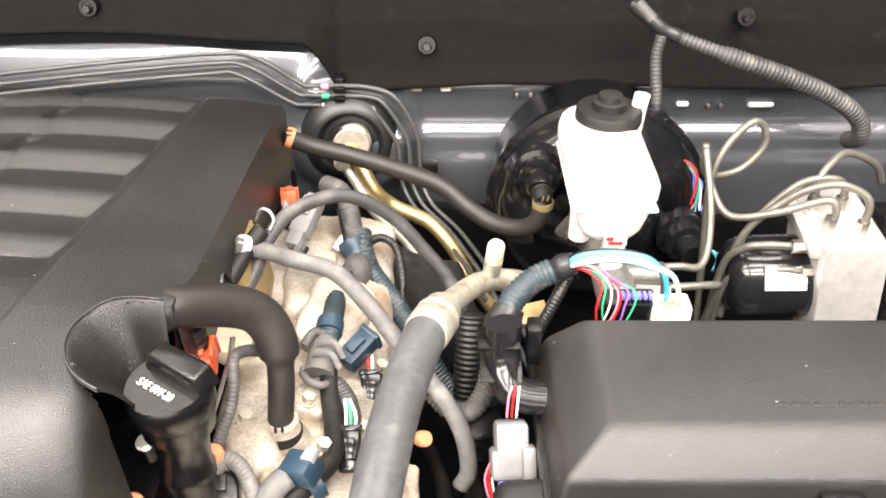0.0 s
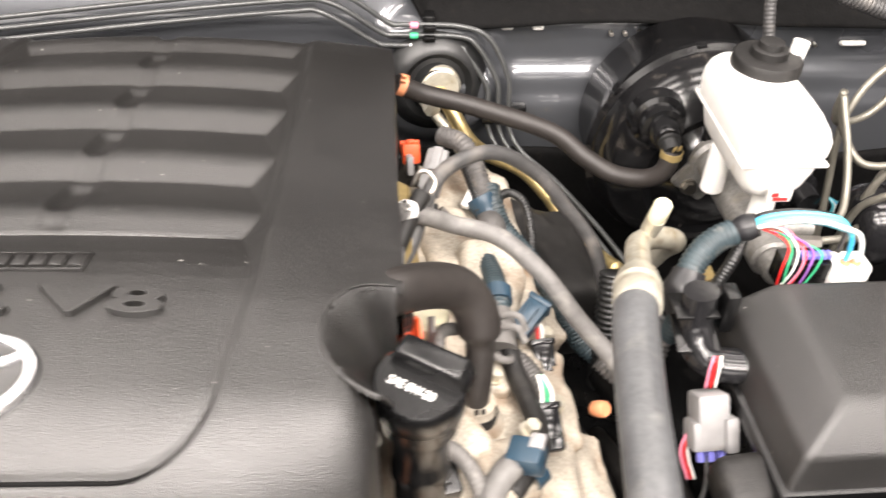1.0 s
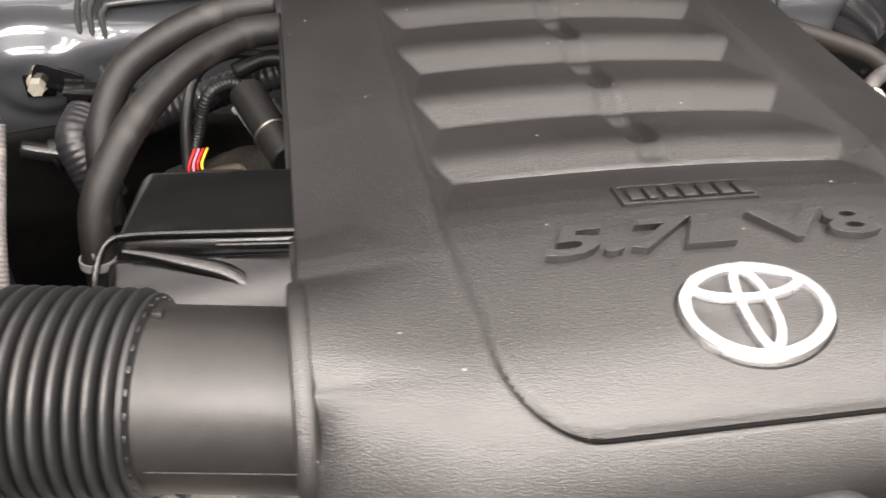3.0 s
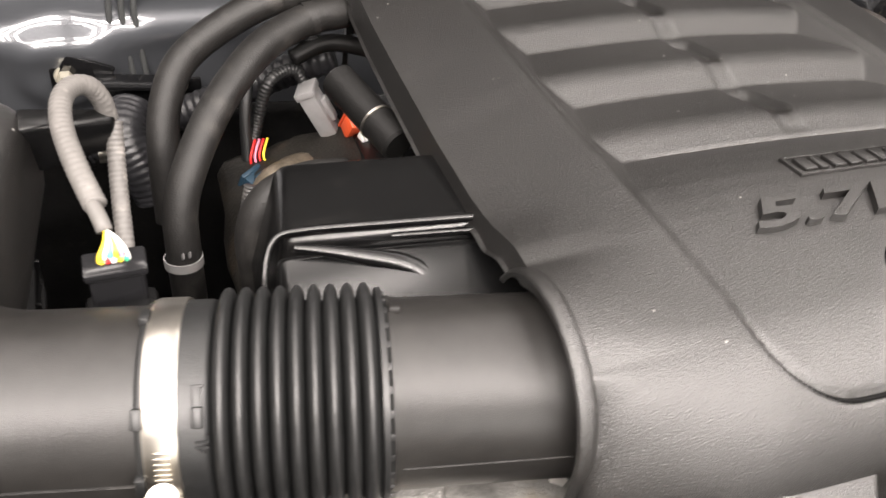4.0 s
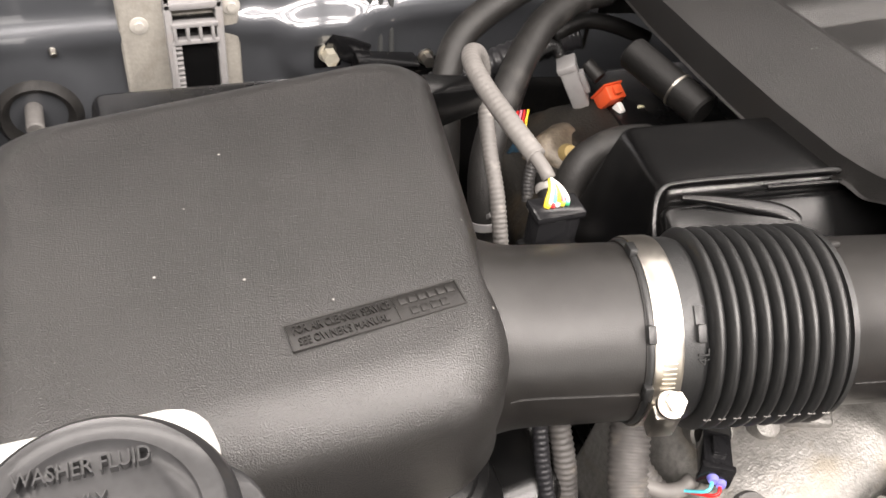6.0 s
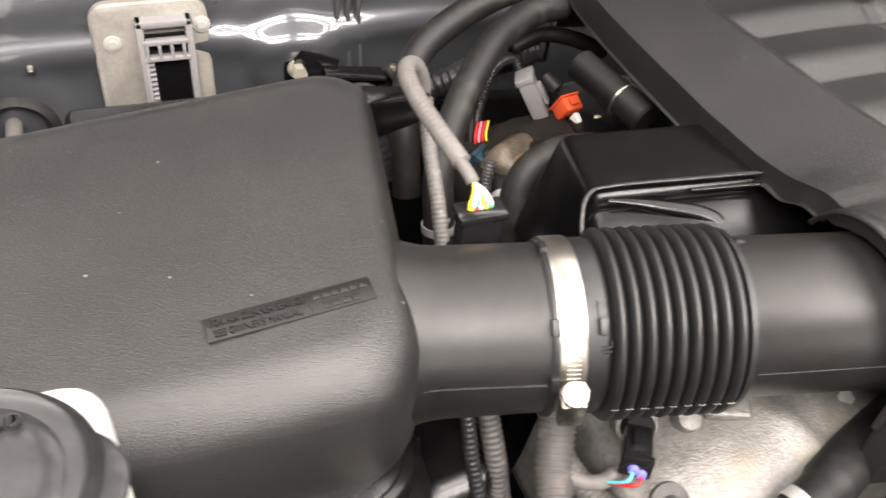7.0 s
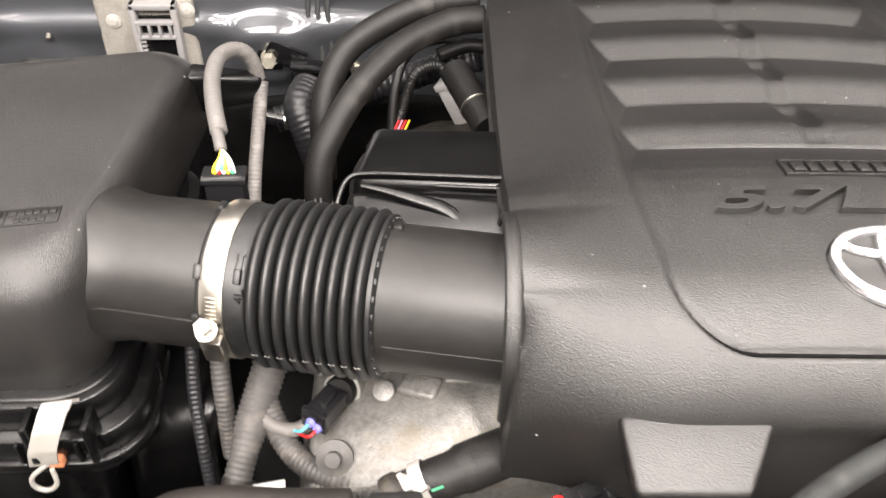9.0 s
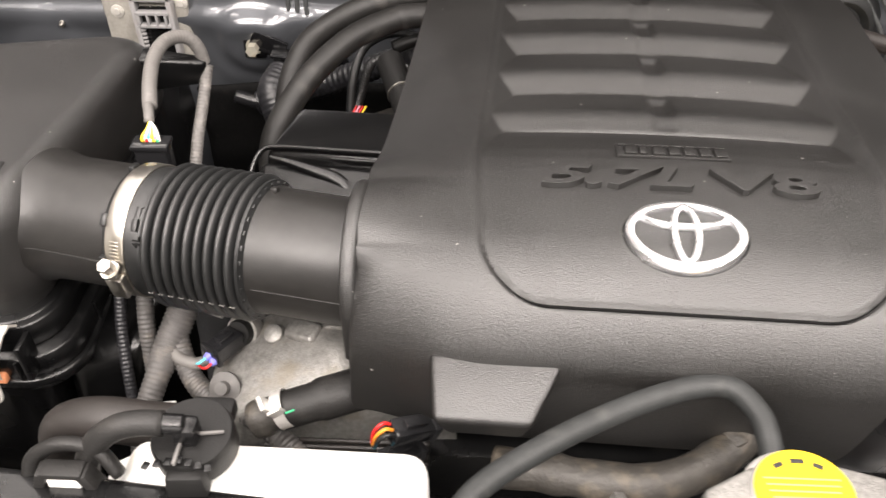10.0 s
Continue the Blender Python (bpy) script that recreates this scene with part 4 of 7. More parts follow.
res = part("reservoir", pan(0.127, 0.201, 0.702, 0.836, 0.014, [(1.008, 0.020, 0.020, 0.016, 0.012), (1.014, 0.012, 0.012, 0.008, 0.006), (1.024, 0.006, 0.006, 0.004, 0.003), (1.045, 0.001, 0.001, 0, 0), (1.056, 0, 0, 0, 0)]), WHITE, master, "milky white plastic reservoir")
part("upper_tank", pan(0.121, 0.206, 0.697, 0.842, 0.016, [(1.053, 0.006, 0.010, 0.004, 0.004), (1.056, 0.002, 0.006, 0, 0), (1.062, 0.001, 0.001, 0, 0), (1.074, 0.0, 0.0, 0.001, 0), (1.084, 0.0, 0.004, 0.004, 0.002), (1.094, 0.002, 0.010, 0.014, 0.006), (1.101, 0.006, 0.016, 0.028, 0.012), (1.104, 0.014, 0.024, 0.042, 0.02)], 8), WHITE, res)
part("seam", box((0.1635, 0.770, 1.053), (0.083, 0.142, 0.004), 0.002), WHITE, res)
part("neck", rod((0.166, 0.796, 1.095), (0.166, 0.796, 1.107), 0.029, 32), WHITE, res)
part("filler_cap", lathe((0.166, 0.796, 1.1), (0.166, 0.796, 1.130), [(0, 0.0325), (0.15, 0.0335), (0.42, 0.033), (0.5, 0.0315), (0.52, 0.0175), (0.75, 0.017), (0.78, 0.0155), (0.8, 0.0125), (0.98, 0.0115), (1, 0.009)], 48), HOSE_DARK, res, "dusty dark rubber filler cap")
part("sensor_horn", tube([(0.194, 0.80, 1.085), (0.197, 0.802, 1.112), (0.199, 0.803, 1.126)], 0.0080, 14), WHITE, res)
part("level_mark", box((0.167, 0.7005, 1.021), (0.022, 0.006, 0.012), 0.0008), WHITE_CONN, res)
part("mark_print", join(box((0.161, 0.6965, 1.024), (0.007, 0.001, 0.004), 0), box((0.167, 0.6965, 1.019), (0.014, 0.001, 0.003), 0)), PRINT_RED, res)
for x, y in ((0.150, 0.80), (0.174, 0.735)):
    part("outlet_stub", rod((x, y, 0.955), (x, y, 1.012), 0.012, 18), WHITE, res)

# ---- anti-lock brake unit ----
abs_unit = thing("abs_unit", (0.42, 0.77, 0.84), "cast aluminium brake pressure block with a black pump motor", "brake pressure unit")
part("block", hexa([(0.408, 0.735, 0.845), (0.478, 0.735, 0.845), (0.478, 0.84, 0.845), (0.408, 0.84, 0.845)],
                   [(0.392, 0.735, 0.985), (0.462, 0.735, 0.985), (0.455, 0.835, 1.0), (0.385, 0.835, 1.0)], 0.004, 2), ALU_CLEAN, abs_unit)
part("shoulder", hexa([(0.384, 0.742, 0.966), (0.41, 0.742, 0.966), (0.41, 0.83, 0.966), (0.384, 0.83, 0.966)],
                      [(0.376, 0.745, 0.985), (0.40, 0.745, 0.985), (0.40, 0.83, 0.995), (0.376, 0.83, 0.995)], 0.003), ALU_CLEAN, abs_unit)
part("motor", lathe((0.412, 0.79, 0.912), (0.315, 0.79, 0.91), [(0, 0.044), (0.08, 0.0455), (0.82, 0.045), (0.93, 0.041), (1, 0.03)], 40), GLOSS, abs_unit)
part("motor_label", lathe((0.395, 0.79, 0.9115), (0.345, 0.79, 0.9105), [(0, 0.0456), (0, 0.0461), (1, 0.0461), (1, 0.0456)], 40, cap=False), GLOSS, abs_unit)
# white plate painted in for the rectangular reflection on the gloss motor
part("type_label", box((0.368, 0.7505, 0.9355), (0.045, 0.003, 0.026), 0.001, (-32, 0, 0)), WHITE_CONN, abs_unit, "white plate standing in for the highlight on the pump motor")
part("controller", box((0.52, 0.79, 0.92), (0.075, 0.10, 0.12), 0.006), PLASTIC, abs_unit)
for fx, fy, fz in ((0.398, 0.80, 0.996), (0.428, 0.80, 0.994), (0.405, 0.765, 0.991), (0.438, 0.762, 0.987)):
    part("port_nut", bevel_all(lathe((fx, fy, fz - 0.006), (fx, fy, fz + 0.014), [(0, 0.0075), (1, 0.0072)], 6), 0.0008), STEEL, abs_unit)
for fz, fx in ((0.975, 0.378), (0.942, 0.396)):
    part("port_nut", bevel_all(lathe((fx + 0.012, 0.755, fz), (fx - 0.012, 0.755, fz), [(0, 0.0075), (1, 0.0072)], 6), 0.0008), STEEL, abs_unit)
part("boss", rod((0.452, 0.737, 0.862), (0.452, 0.729, 0.862), 0.012, 20), ALU_CLEAN, abs_unit)


def brake_pipe(points, r=0.0042, mat=None, label="olive coated steel brake pipe bent round the brake unit"):
    return single("brake_pipe", tube(points, r, 10, 0.004), mat or BRAKE_LINE, label, "brake pipe", "brake pipes", smooth=180)


brake_pipe([(0.398, 0.80, 1.005), (0.398, 0.80, 1.03), (0.41, 0.81, 1.042), (0.435, 0.83, 1.045), (0.48, 0.85, 1.02), (0.50, 0.86, 0.99)])
brake_pipe([(0.428, 0.80, 1.0), (0.428, 0.80, 1.018), (0.415, 0.80, 1.03), (0.38, 0.80, 1.025), (0.345, 0.80, 0.985), (0.325, 0.79, 0.95), (0.318, 0.78, 0.86)])
brake_pipe([(0.438, 0.762, 0.99), (0.44, 0.765, 1.02), (0.428, 0.77, 1.033), (0.40, 0.775, 1.038), (0.365, 0.785, 1.015), (0.325, 0.79, 0.96), (0.31, 0.785, 0.85)])
brake_pipe([(0.405, 0.765, 0.995), (0.408, 0.765, 1.01), (0.398, 0.77, 1.022), (0.35, 0.78, 1.0), (0.31, 0.80, 0.985), (0.293, 0.83, 1.01), (0.285, 0.84, 1.045)])
brake_pipe([(0.285, 0.84, 1.05), (0.288, 0.845, 1.02), (0.30, 0.85, 1.005), (0.335, 0.86, 1.008), (0.358, 0.865, 1.035), (0.352, 0.865, 1.06), (0.335, 0.86, 1.065), (0.31, 0.85, 1.04), (0.297, 0.84, 1.0), (0.298, 0.82, 0.92), (0.30, 0.80, 0.83)])
brake_pipe([(0.366, 0.755, 0.975), (0.34, 0.757, 0.975), (0.32, 0.765, 0.965), (0.308, 0.78, 0.93), (0.306, 0.79, 0.83)])
brake_pipe([(0.384, 0.755, 0.942), (0.36, 0.757, 0.943), (0.335, 0.762, 0.925), (0.315, 0.775, 0.915), (0.31, 0.785, 0.84)])
brake_pipe([(0.228, 0.745, 0.955), (0.25, 0.745, 0.956), (0.272, 0.75, 0.952), (0.284, 0.77, 0.965), (0.288, 0.8, 1.0), (0.285, 0.838, 1.045)])
brake_pipe([(0.228, 0.71, 0.955), (0.255, 0.712, 0.955), (0.28, 0.72, 0.95), (0.292, 0.74, 0.93), (0.295, 0.77, 0.85)])

# ---- fuse box ----
fuse = thing("fuse_box", (0.27, 0.5, 0.8), "black grained plastic fuse box with a clipped lid", "fuse box")
fuse_lid = part("lid", pan(0.083, 0.462, 0.424, 0.602, 0.006, [(0.955, 0, 0, 0, 0), (0.984, 0.006, 0.003, 0.005, 0.006), (0.989, 0.008, 0.004, 0.006, 0.008), (0.992, 0.0105, 0.005, 0.008, 0.009), (1.009, 0.032, 0.009, 0.0265, 0.012),
                                                                 (1.0125, 0.037, 0.011, 0.0315, 0.014), (1.0150, 0.042, 0.013, 0.0365, 0.017), (1.016, 0.048, 0.016, 0.043, 0.021)], 6), DUSTY_LID, fuse)
part("rim", box((0.27, 0.512, 0.95), (0.385, 0.184, 0.014), 0.003), PLASTIC, fuse)
part("body", hexa([(0.10, 0.45, 0.72), (0.44, 0.45, 0.72), (0.44, 0.58, 0.72), (0.10, 0.58, 0.72)], [(0.086, 0.43, 0.945), (0.455, 0.43, 0.945), (0.455, 0.595, 0.945), (0.086, 0.595, 0.945)], 0.006), PLASTIC, fuse)
part("latch", join(box((0.281, 0.4175, 0.966), (0.005, 0.018, 0.032), 0.0015), box((0.309, 0.4175, 0.966), (0.005, 0.018, 0.032), 0.0015), box((0.295, 0.417, 0.981), (0.03, 0.016, 0.004), 0.001), box((0.295, 0.421, 0.962), (0.02, 0.01, 0.02), 0.002)), PLASTIC, fuse)
part("lettering", join(*[box((0.262 + 0.0085 * k, 0.483, 1.0163), (0.006, 0.005, 0.0008), 0.0003) for k in range(4)], *[box((0.30 + 0.0075 * k, 0.483, 1.0163), (0.005, 0.005, 0.0008), 0.0003) for k in range(6)]), DUSTY_LID, fuse_lid)
part("cable_entry", tube([(0.052, 0.575, 1.02), (0.052, 0.57, 0.99), (0.055, 0.555, 0.972), (0.068, 0.545, 0.965), (0.095, 0.54, 0.965)], 0.017, 16, flat=0.85), GLOSS, fuse, "gloss black cable entry")
part("entry_ribs", join(box((0.048, 0.573, 1.005), (0.036, 0.03, 0.003), 0.001), box((0.05, 0.562, 0.985), (0.036, 0.035, 0.003), 0.001, (20, 0, 0)), box((0.078, 0.575, 1.0), (0.012, 0.02, 0.04), 0.002)), PLASTIC, fuse)

# ---- hoses and pipes on this bank ----
def hose_thing(name, points, r, mat, label, category="hose", seg=18, radii=None, ribs=0.0, depth=0.14, clips=(), group="", flat=1.0):
    mid = Vector(points[len(points) // 2])
    t = thing(name, tuple(mid), label, category, group)
    part("tube", tube(points, r, seg, 0.004, ribs=ribs, depth=depth, radii=radii, flat=flat), mat, t, smooth=180)
    for p, d, mat_c in clips:
        c = band(p, d, r * 1.02, 0.008, mat_c, t, "hose_clip")
        part("ears", ears(p, d, r, (0.1, -0.6, 0.8)), mat_c, c)
    return t


hose_thing("vacuum_hose", [(-0.182, 0.90, 1.028), (-0.15, 0.905, 1.012), (-0.098, 0.905, 0.997), (-0.009, 0.893, 0.970), (0.03, 0.875, 0.947), (0.06, 0.86, 0.935), (0.09, 0.842, 0.940), (0.107, 0.832, 0.957), (0.112, 0.834, 0.982)],
           0.0105, HOSE_BROWN, "brown rubber vacuum hose running to the brake booster", clips=(((-0.176, 0.901, 1.026), (1, 0, -0.4), RUST_ORANGE), ((0.112, 0.834, 0.978), (0, 0, 1), TAN)))
hose_thing("breather_hose", [(-0.218, 0.506, 1.084), (-0.203, 0.514, 1.086), (-0.172, 0.537, 1.07), (-0.150, 0.548, 1.053), (-0.137, 0.545, 1.03), (-0.134, 0.534, 1.0), (-0.136, 0.522, 0.965), (-0.137, 0.516, 0.945)],
           0.0172, HOSE_BROWN, "thick black rubber breather elbow between cover and cylinder head", radii=((0, 1), (0.6, 1), (0.64, 0.95), (0.66, 0.66), (1, 0.64)), clips=(((-0.137, 0.517, 0.948), (0, 0.2, 1), HOSE_DARK),))
hose_thing("coolant_hose", [(-0.19, 0.658, 1.043), (-0.165, 0.67, 1.028), (-0.142, 0.676, 1.014), (-0.103, 0.664, 1.009), (-0.069, 0.632, 0.995), (-0.034, 0.608, 0.957), (0.0, 0.582, 0.925), (0.018, 0.566, 0.895), (0.024, 0.552, 0.862), (0.016, 0.545, 0.845)],
           0.0083, HOSE_GREY, "weathered grey rubber coolant hose with a white spring clip", clips=(((-0.184, 0.662, 1.041), (0.7, 0.4, -0.5), WHITE_CONN),))
hose_thing("vent_hose", [(-0.20, 0.632, 0.98), (-0.18, 0.66, 1.005), (-0.165, 0.69, 1.032), (-0.143, 0.725, 1.041), (-0.099, 0.752, 1.039), (-0.055, 0.758, 1.012), (-0.02, 0.752, 0.973), (0.01, 0.74, 0.935), (0.025, 0.72, 0.89), (0.03, 0.70, 0.84)],
           0.0072, LOOM_DARK, "thin dusty rubber vent hose arching over the wiring")
hose_thing("heater_pipe", [(-0.125, 1.03, 0.948), (-0.11, 1.005, 0.935), (-0.09, 0.985, 0.905), (-0.065, 0.985, 0.880), (-0.02, 0.97, 0.865), (0.01, 0.945, 0.845), (0.035, 0.90, 0.825), (0.055, 0.85, 0.825), (0.068, 0.80, 0.842)],
           0.0095, GOLD, "gold coated steel pipe leaving the firewall grommet", "pipe")
hose_thing("heater_pipe", [(-0.14, 1.03, 0.93), (-0.115, 0.995, 0.912), (-0.09, 0.965, 0.885), (-0.05, 0.93, 0.865), (-0.03, 0.90, 0.85), (0.0, 0.85, 0.82)], 0.007, ALU_PIPE, "dull aluminium pipe leaving the firewall grommet", "pipe")

ac = thing("air_conditioning_hose", (-0.01, 0.56, 1.0), "thick grey air conditioning hose with an aluminium fitting", "air conditioning hose")
part("hose", tube([(-0.009, 0.556, 1.036), (-0.018, 0.53, 1.035), (-0.034, 0.455, 1.037), (-0.046, 0.37, 1.03), (-0.052, 0.30, 1.0), (-0.052, 0.25, 0.94), (-0.05, 0.22, 0.85)], 0.0178, 24), AC_HOSE, ac, smooth=180)
part("collar", lathe((0.0, 0.586, 1.027), (-0.014, 0.541, 1.037), [(0, 0.012), (0.05, 0.017), (0.3, 0.0178), (0.35, 0.0196), (0.42, 0.0196), (0.46, 0.0184), (0.55, 0.0184), (0.6, 0.0196), (0.95, 0.0193), (1, 0.018)], 32), ALU_PIPE, ac)
fit = part("fitting", tube([(-0.002, 0.58, 1.03), (0.012, 0.62, 1.012), (0.024, 0.655, 0.995), (0.036, 0.684, 0.98), (0.055, 0.703, 0.970), (0.075, 0.712, 0.962), (0.088, 0.72, 0.95), (0.085, 0.735, 0.93), (0.08, 0.75, 0.90)], 0.0112, 20), ALU_PIPE, ac, smooth=180)
part("service_port", lathe((0.047, 0.699, 0.972), (0.0495, 0.69, 1.005), [(0, 0.0075), (0.4, 0.0075), (0.42, 0.009), (1, 0.009)], 18), ALU_PIPE, fit)
part("dust_cap", lathe((0.049, 0.692, 0.998), (0.051, 0.685, 1.026), [(0, 0.0085), (0.2, 0.0075), (0.3, 0.0088), (0.92, 0.0084), (1, 0.007)], 20), CREAM, fit, "cream plastic dust cap")

# ---- wiring looms ----
loom = thing("wiring_loom", (-0.06, 0.75, 0.9), "dusty teal and grey wiring loom of corrugated conduit and tape", "wiring loom")
part("upper_branch", tube([(-0.135, 0.865, 0.985), (-0.115, 0.845, 0.988), (-0.105, 0.825, 0.978), (-0.098, 0.80, 0.965), (-0.092, 0.782, 0.952)], 0.0108, 16, ribs=0.0045), LOOM_GREY, loom, smooth=180)
part("side_branch", tube([(-0.112, 0.83, 0.975), (-0.104, 0.80, 0.962), (-0.10, 0.775, 0.95)], 0.008, 14, ribs=0.004), RUBBER, loom, smooth=180)
part("teal_conduit", tube([(-0.090, 0.80, 0.962), (-0.088, 0.785, 0.955), (-0.078, 0.765, 0.935), (-0.055, 0.738, 0.918), (-0.03, 0.707, 0.895), (-0.015, 0.70, 0.865), (0.005, 0.69, 0.838), (0.025, 0.68, 0.828), (0.045, 0.665, 0.842), (0.052, 0.65, 0.875), (0.052, 0.635, 0.91)], 0.0118, 18, ribs=0.0046), LOOM_TEAL, loom, smooth=180)
part("tape_wrap", tube([(-0.100, 0.79, 0.957), (-0.091, 0.775, 0.943)], 0.0150, 18, wander=0.2), DARK_BLUE, loom)
part("tape_wrap", tube([(-0.093, 0.775, 0.945), (-0.092, 0.755, 0.94), (-0.097, 0.735, 0.937)], 0.0135, 18, wander=0.4), LOOM_GREY, loom)
part("lower_conduit", tube([(-0.098, 0.745, 0.94), (-0.106, 0.70, 0.955), (-0.105, 0.655, 0.967), (-0.105, 0.625, 0.972), (-0.107, 0.60, 0.968)], 0.0105, 16, ribs=0.0045), LOOM_TEAL, loom, smooth=180)
part("clip_band", tube([(-0.105, 0.632, 0.974), (-0.106, 0.618, 0.972)], 0.0128, 18), DARK_BLUE, loom)
part("grey_wrap", tube([(-0.106, 0.605, 0.972), (-0.108, 0.585, 0.970), (-0.110, 0.57, 0.965)], 0.0132, 18, wander=0.5), LOOM_LIGHT, loom)
part("sleeve", tube([(-0.103, 0.58, 0.962), (-0.099, 0.555, 0.953), (-0.094, 0.53, 0.952), (-0.09, 0.50, 0.952), (-0.093, 0.475, 0.955), (-0.107, 0.452, 0.958), (-0.12, 0.435, 0.955)], 0.0085, 14), HOSE_DARK, loom, smooth=180)
part("thin_branch", tube([(-0.15, 0.715, 1.0), (-0.135, 0.712, 0.985), (-0.115, 0.725, 0.965), (-0.098, 0.74, 0.955)], 0.0052, 12, ribs=0.003), LOOM_GREY, loom, smooth=180)

main_loom = thing("wiring_loom", (0.08, 0.66, 0.95), "dark ribbed wiring loom splitting into coloured wires", "wiring loom")
part("conduit", tube([(0.052, 0.605, 0.985), (0.056, 0.614, 0.997), (0.067, 0.627, 1.010), (0.083, 0.637, 1.020), (0.100, 0.640, 1.028)], 0.0125, 18, ribs=0.0046), LOOM_TEAL, main_loom, smooth=180)
part("tape_wrap", tube([(0.046, 0.60, 0.97), (0.053, 0.608, 0.987), (0.060, 0.620, 1.001)], 0.0145, 18, wander=0.4), TAPE, main_loom)
part("tape_wrap", tube([(0.094, 0.640, 1.025), (0.106, 0.639, 1.032), (0.117, 0.636, 1.039)], 0.0112, 18, wander=0.4), TAPE, main_loom)
part("branch", tube([(0.116, 0.650, 1.016), (0.104, 0.634, 1.0), (0.088, 0.625, 0.965), (0.083, 0.615, 0.94)], 0.006, 12, ribs=0.0035), RUBBER, main_loom, smooth=180)
part("branch", tube([(0.052, 0.60, 0.975), (0.05, 0.60, 0.95), (0.052, 0.62, 0.92), (0.052, 0.64, 0.90)], 0.0105, 14, ribs=0.004), LOOM_TEAL, main_loom, smooth=180)
rng = random.Random(4)
for col, dz, dy, far in (("cyan", 0.003, 0.0, 0), ("cyan", 0.002, -0.004, 0), ("white", 0.0, -0.006, 1), ("white", -0.002, -0.002, 1), ("blue", 0.001, 0.003, 0), ("cyan", -0.003, -0.003, 1), ("black", 0.001, 0.006, 2), ("black", -0.001, 0.009, 2)):
    a = [(0.108, 0.640 + dy * 0.3, 1.030 + dz * 0.5), (0.120, 0.633 + dy, 1.045 + dz), (0.142, 0.628 + dy, 1.053 + dz), (0.165, 0.624 + dy, 1.054 + dz), (0.183, 0.622 + dy, 1.049 + dz)]
    a += [[(0.196, 0.621, 1.036), (0.201, 0.622, 1.018), (0.202, 0.623, 1.005)], [(0.202, 0.620, 1.038), (0.211, 0.621, 1.020), (0.212, 0.622, 1.005)], [(0.192, 0.626, 1.040), (0.200, 0.634, 1.020), (0.204, 0.64, 0.99)]][far]
    wire(a, col, main_loom, 0.0023)
for k in range(7):
    col = ("red", "white", "green", "pink", "red", "purple", "green", "violet", "white", "blue")[k]
    x0 = 0.142 + (0.003 * k if k < 5 else 0.004 * k)
    wire([(0.116, 0.636, 1.036), (0.130 + 0.003 * k, 0.626 + 0.004 * rng.uniform(-1, 1), 1.040 - 0.0012 * k + 0.004 * rng.uniform(-1, 1)), (x0 + 0.006 * rng.uniform(-1, 1), 0.617, 1.028 - 0.001 * k), (x0 + 0.007 * rng.uniform(-1, 1), 0.613 + 0.003 * rng.uniform(-1, 1), 1.008), (x0 - 0.002, 0.613, 0.985)], col, main_loom, 0.001)
conn = thing("wiring_connector", (0.205, 0.62, 0.97), "white and violet wiring connectors behind the fuse box", "connector")
part("housing", box((0.208, 0.627, 0.987), (0.036, 0.026, 0.034), 0.004, (0, 0, 0)), WHITE_CONN, conn)
for k in range(2):
    part("wire_seal", rod((0.202 + 0.010 * k, 0.622, 1.001), (0.202 + 0.010 * k, 0.622, 1.006), 0.0048, 12), RUST_ORANGE, conn)
for k in range(6):
    part("violet_lock", box((0.164 + 0.005 * k, 0.629, 1.008), (0.0038, 0.009, 0.005), 0.001), WIRES["violet"], conn)
part("black_housing", box((0.172, 0.634, 0.988), (0.048, 0.026, 0.03), 0.003), PLASTIC, conn)
hose_thing("wiring_loom", [(-0.01, 0.60, 0.915), (0.006, 0.588, 0.905), (0.025, 0.585, 0.905), (0.04, 0.598, 0.92), (0.046, 0.612, 0.945)], 0.0105, LOOM_GREY, "grey corrugated conduit curving towards the fuse box", "wiring loom", ribs=0.0046, depth=0.16)

for pts, r, lab in (([(0.03, 0.66, 0.72), (0.035, 0.58, 0.76), (0.03, 0.48, 0.79), (0.015, 0.38, 0.80), (0.0, 0.28, 0.78)], 0.013, "dark hose low between engine and fuse box"),
                    ([(0.075, 0.64, 0.74), (0.07, 0.54, 0.80), (0.06, 0.44, 0.82), (0.055, 0.32, 0.80)], 0.009, "thin dark hose low beside the fuse box"),
                    ([(-0.02, 0.70, 0.74), (0.0, 0.60, 0.78), (0.0, 0.50, 0.80), (-0.01, 0.40, 0.79), (-0.03, 0.30, 0.76)], 0.008, "thin dusty hose low beside the engine")):
    hose_thing("lower_hose", pts, r, HOSE_DARK, lab, group="lower hoses")

# ---- oil filler, head and small fittings ----
filler = thing("oil_filler", (-0.188, 0.44, 0.95), "black plastic oil filler neck with a ribbed cap", "oil filler")
part("neck", lathe((-0.186, 0.425, 0.93), (-0.188, 0.441, 1.06), [(0, 0.018), (0.45, 0.018), (0.5, 0.0205), (0.56, 0.0205), (0.6, 0.0185), (0.78, 0.0195), (0.84, 0.0255), (1, 0.028)], 40), PLASTIC, filler)
cap_n = Vector((-0.04, -0.09, 1.0)).normalized()
cap_p = Vector((-0.188, 0.440, 1.056))
capo = part("cap", lathe(cap_p, cap_p + cap_n * 0.026, [(0, 0.0275), (0.1, 0.0295), (0.55, 0.0302), (0.9, 0.0302), (1, 0.0285)], 48), PLASTIC, filler, "round black oil cap")
grip = box((0, 0, 0), (0.056, 0.021, 0.017), 0.003, taper=0.82)
turn_cap = Matrix.Rotation(radians(-33), 4, cap_n)
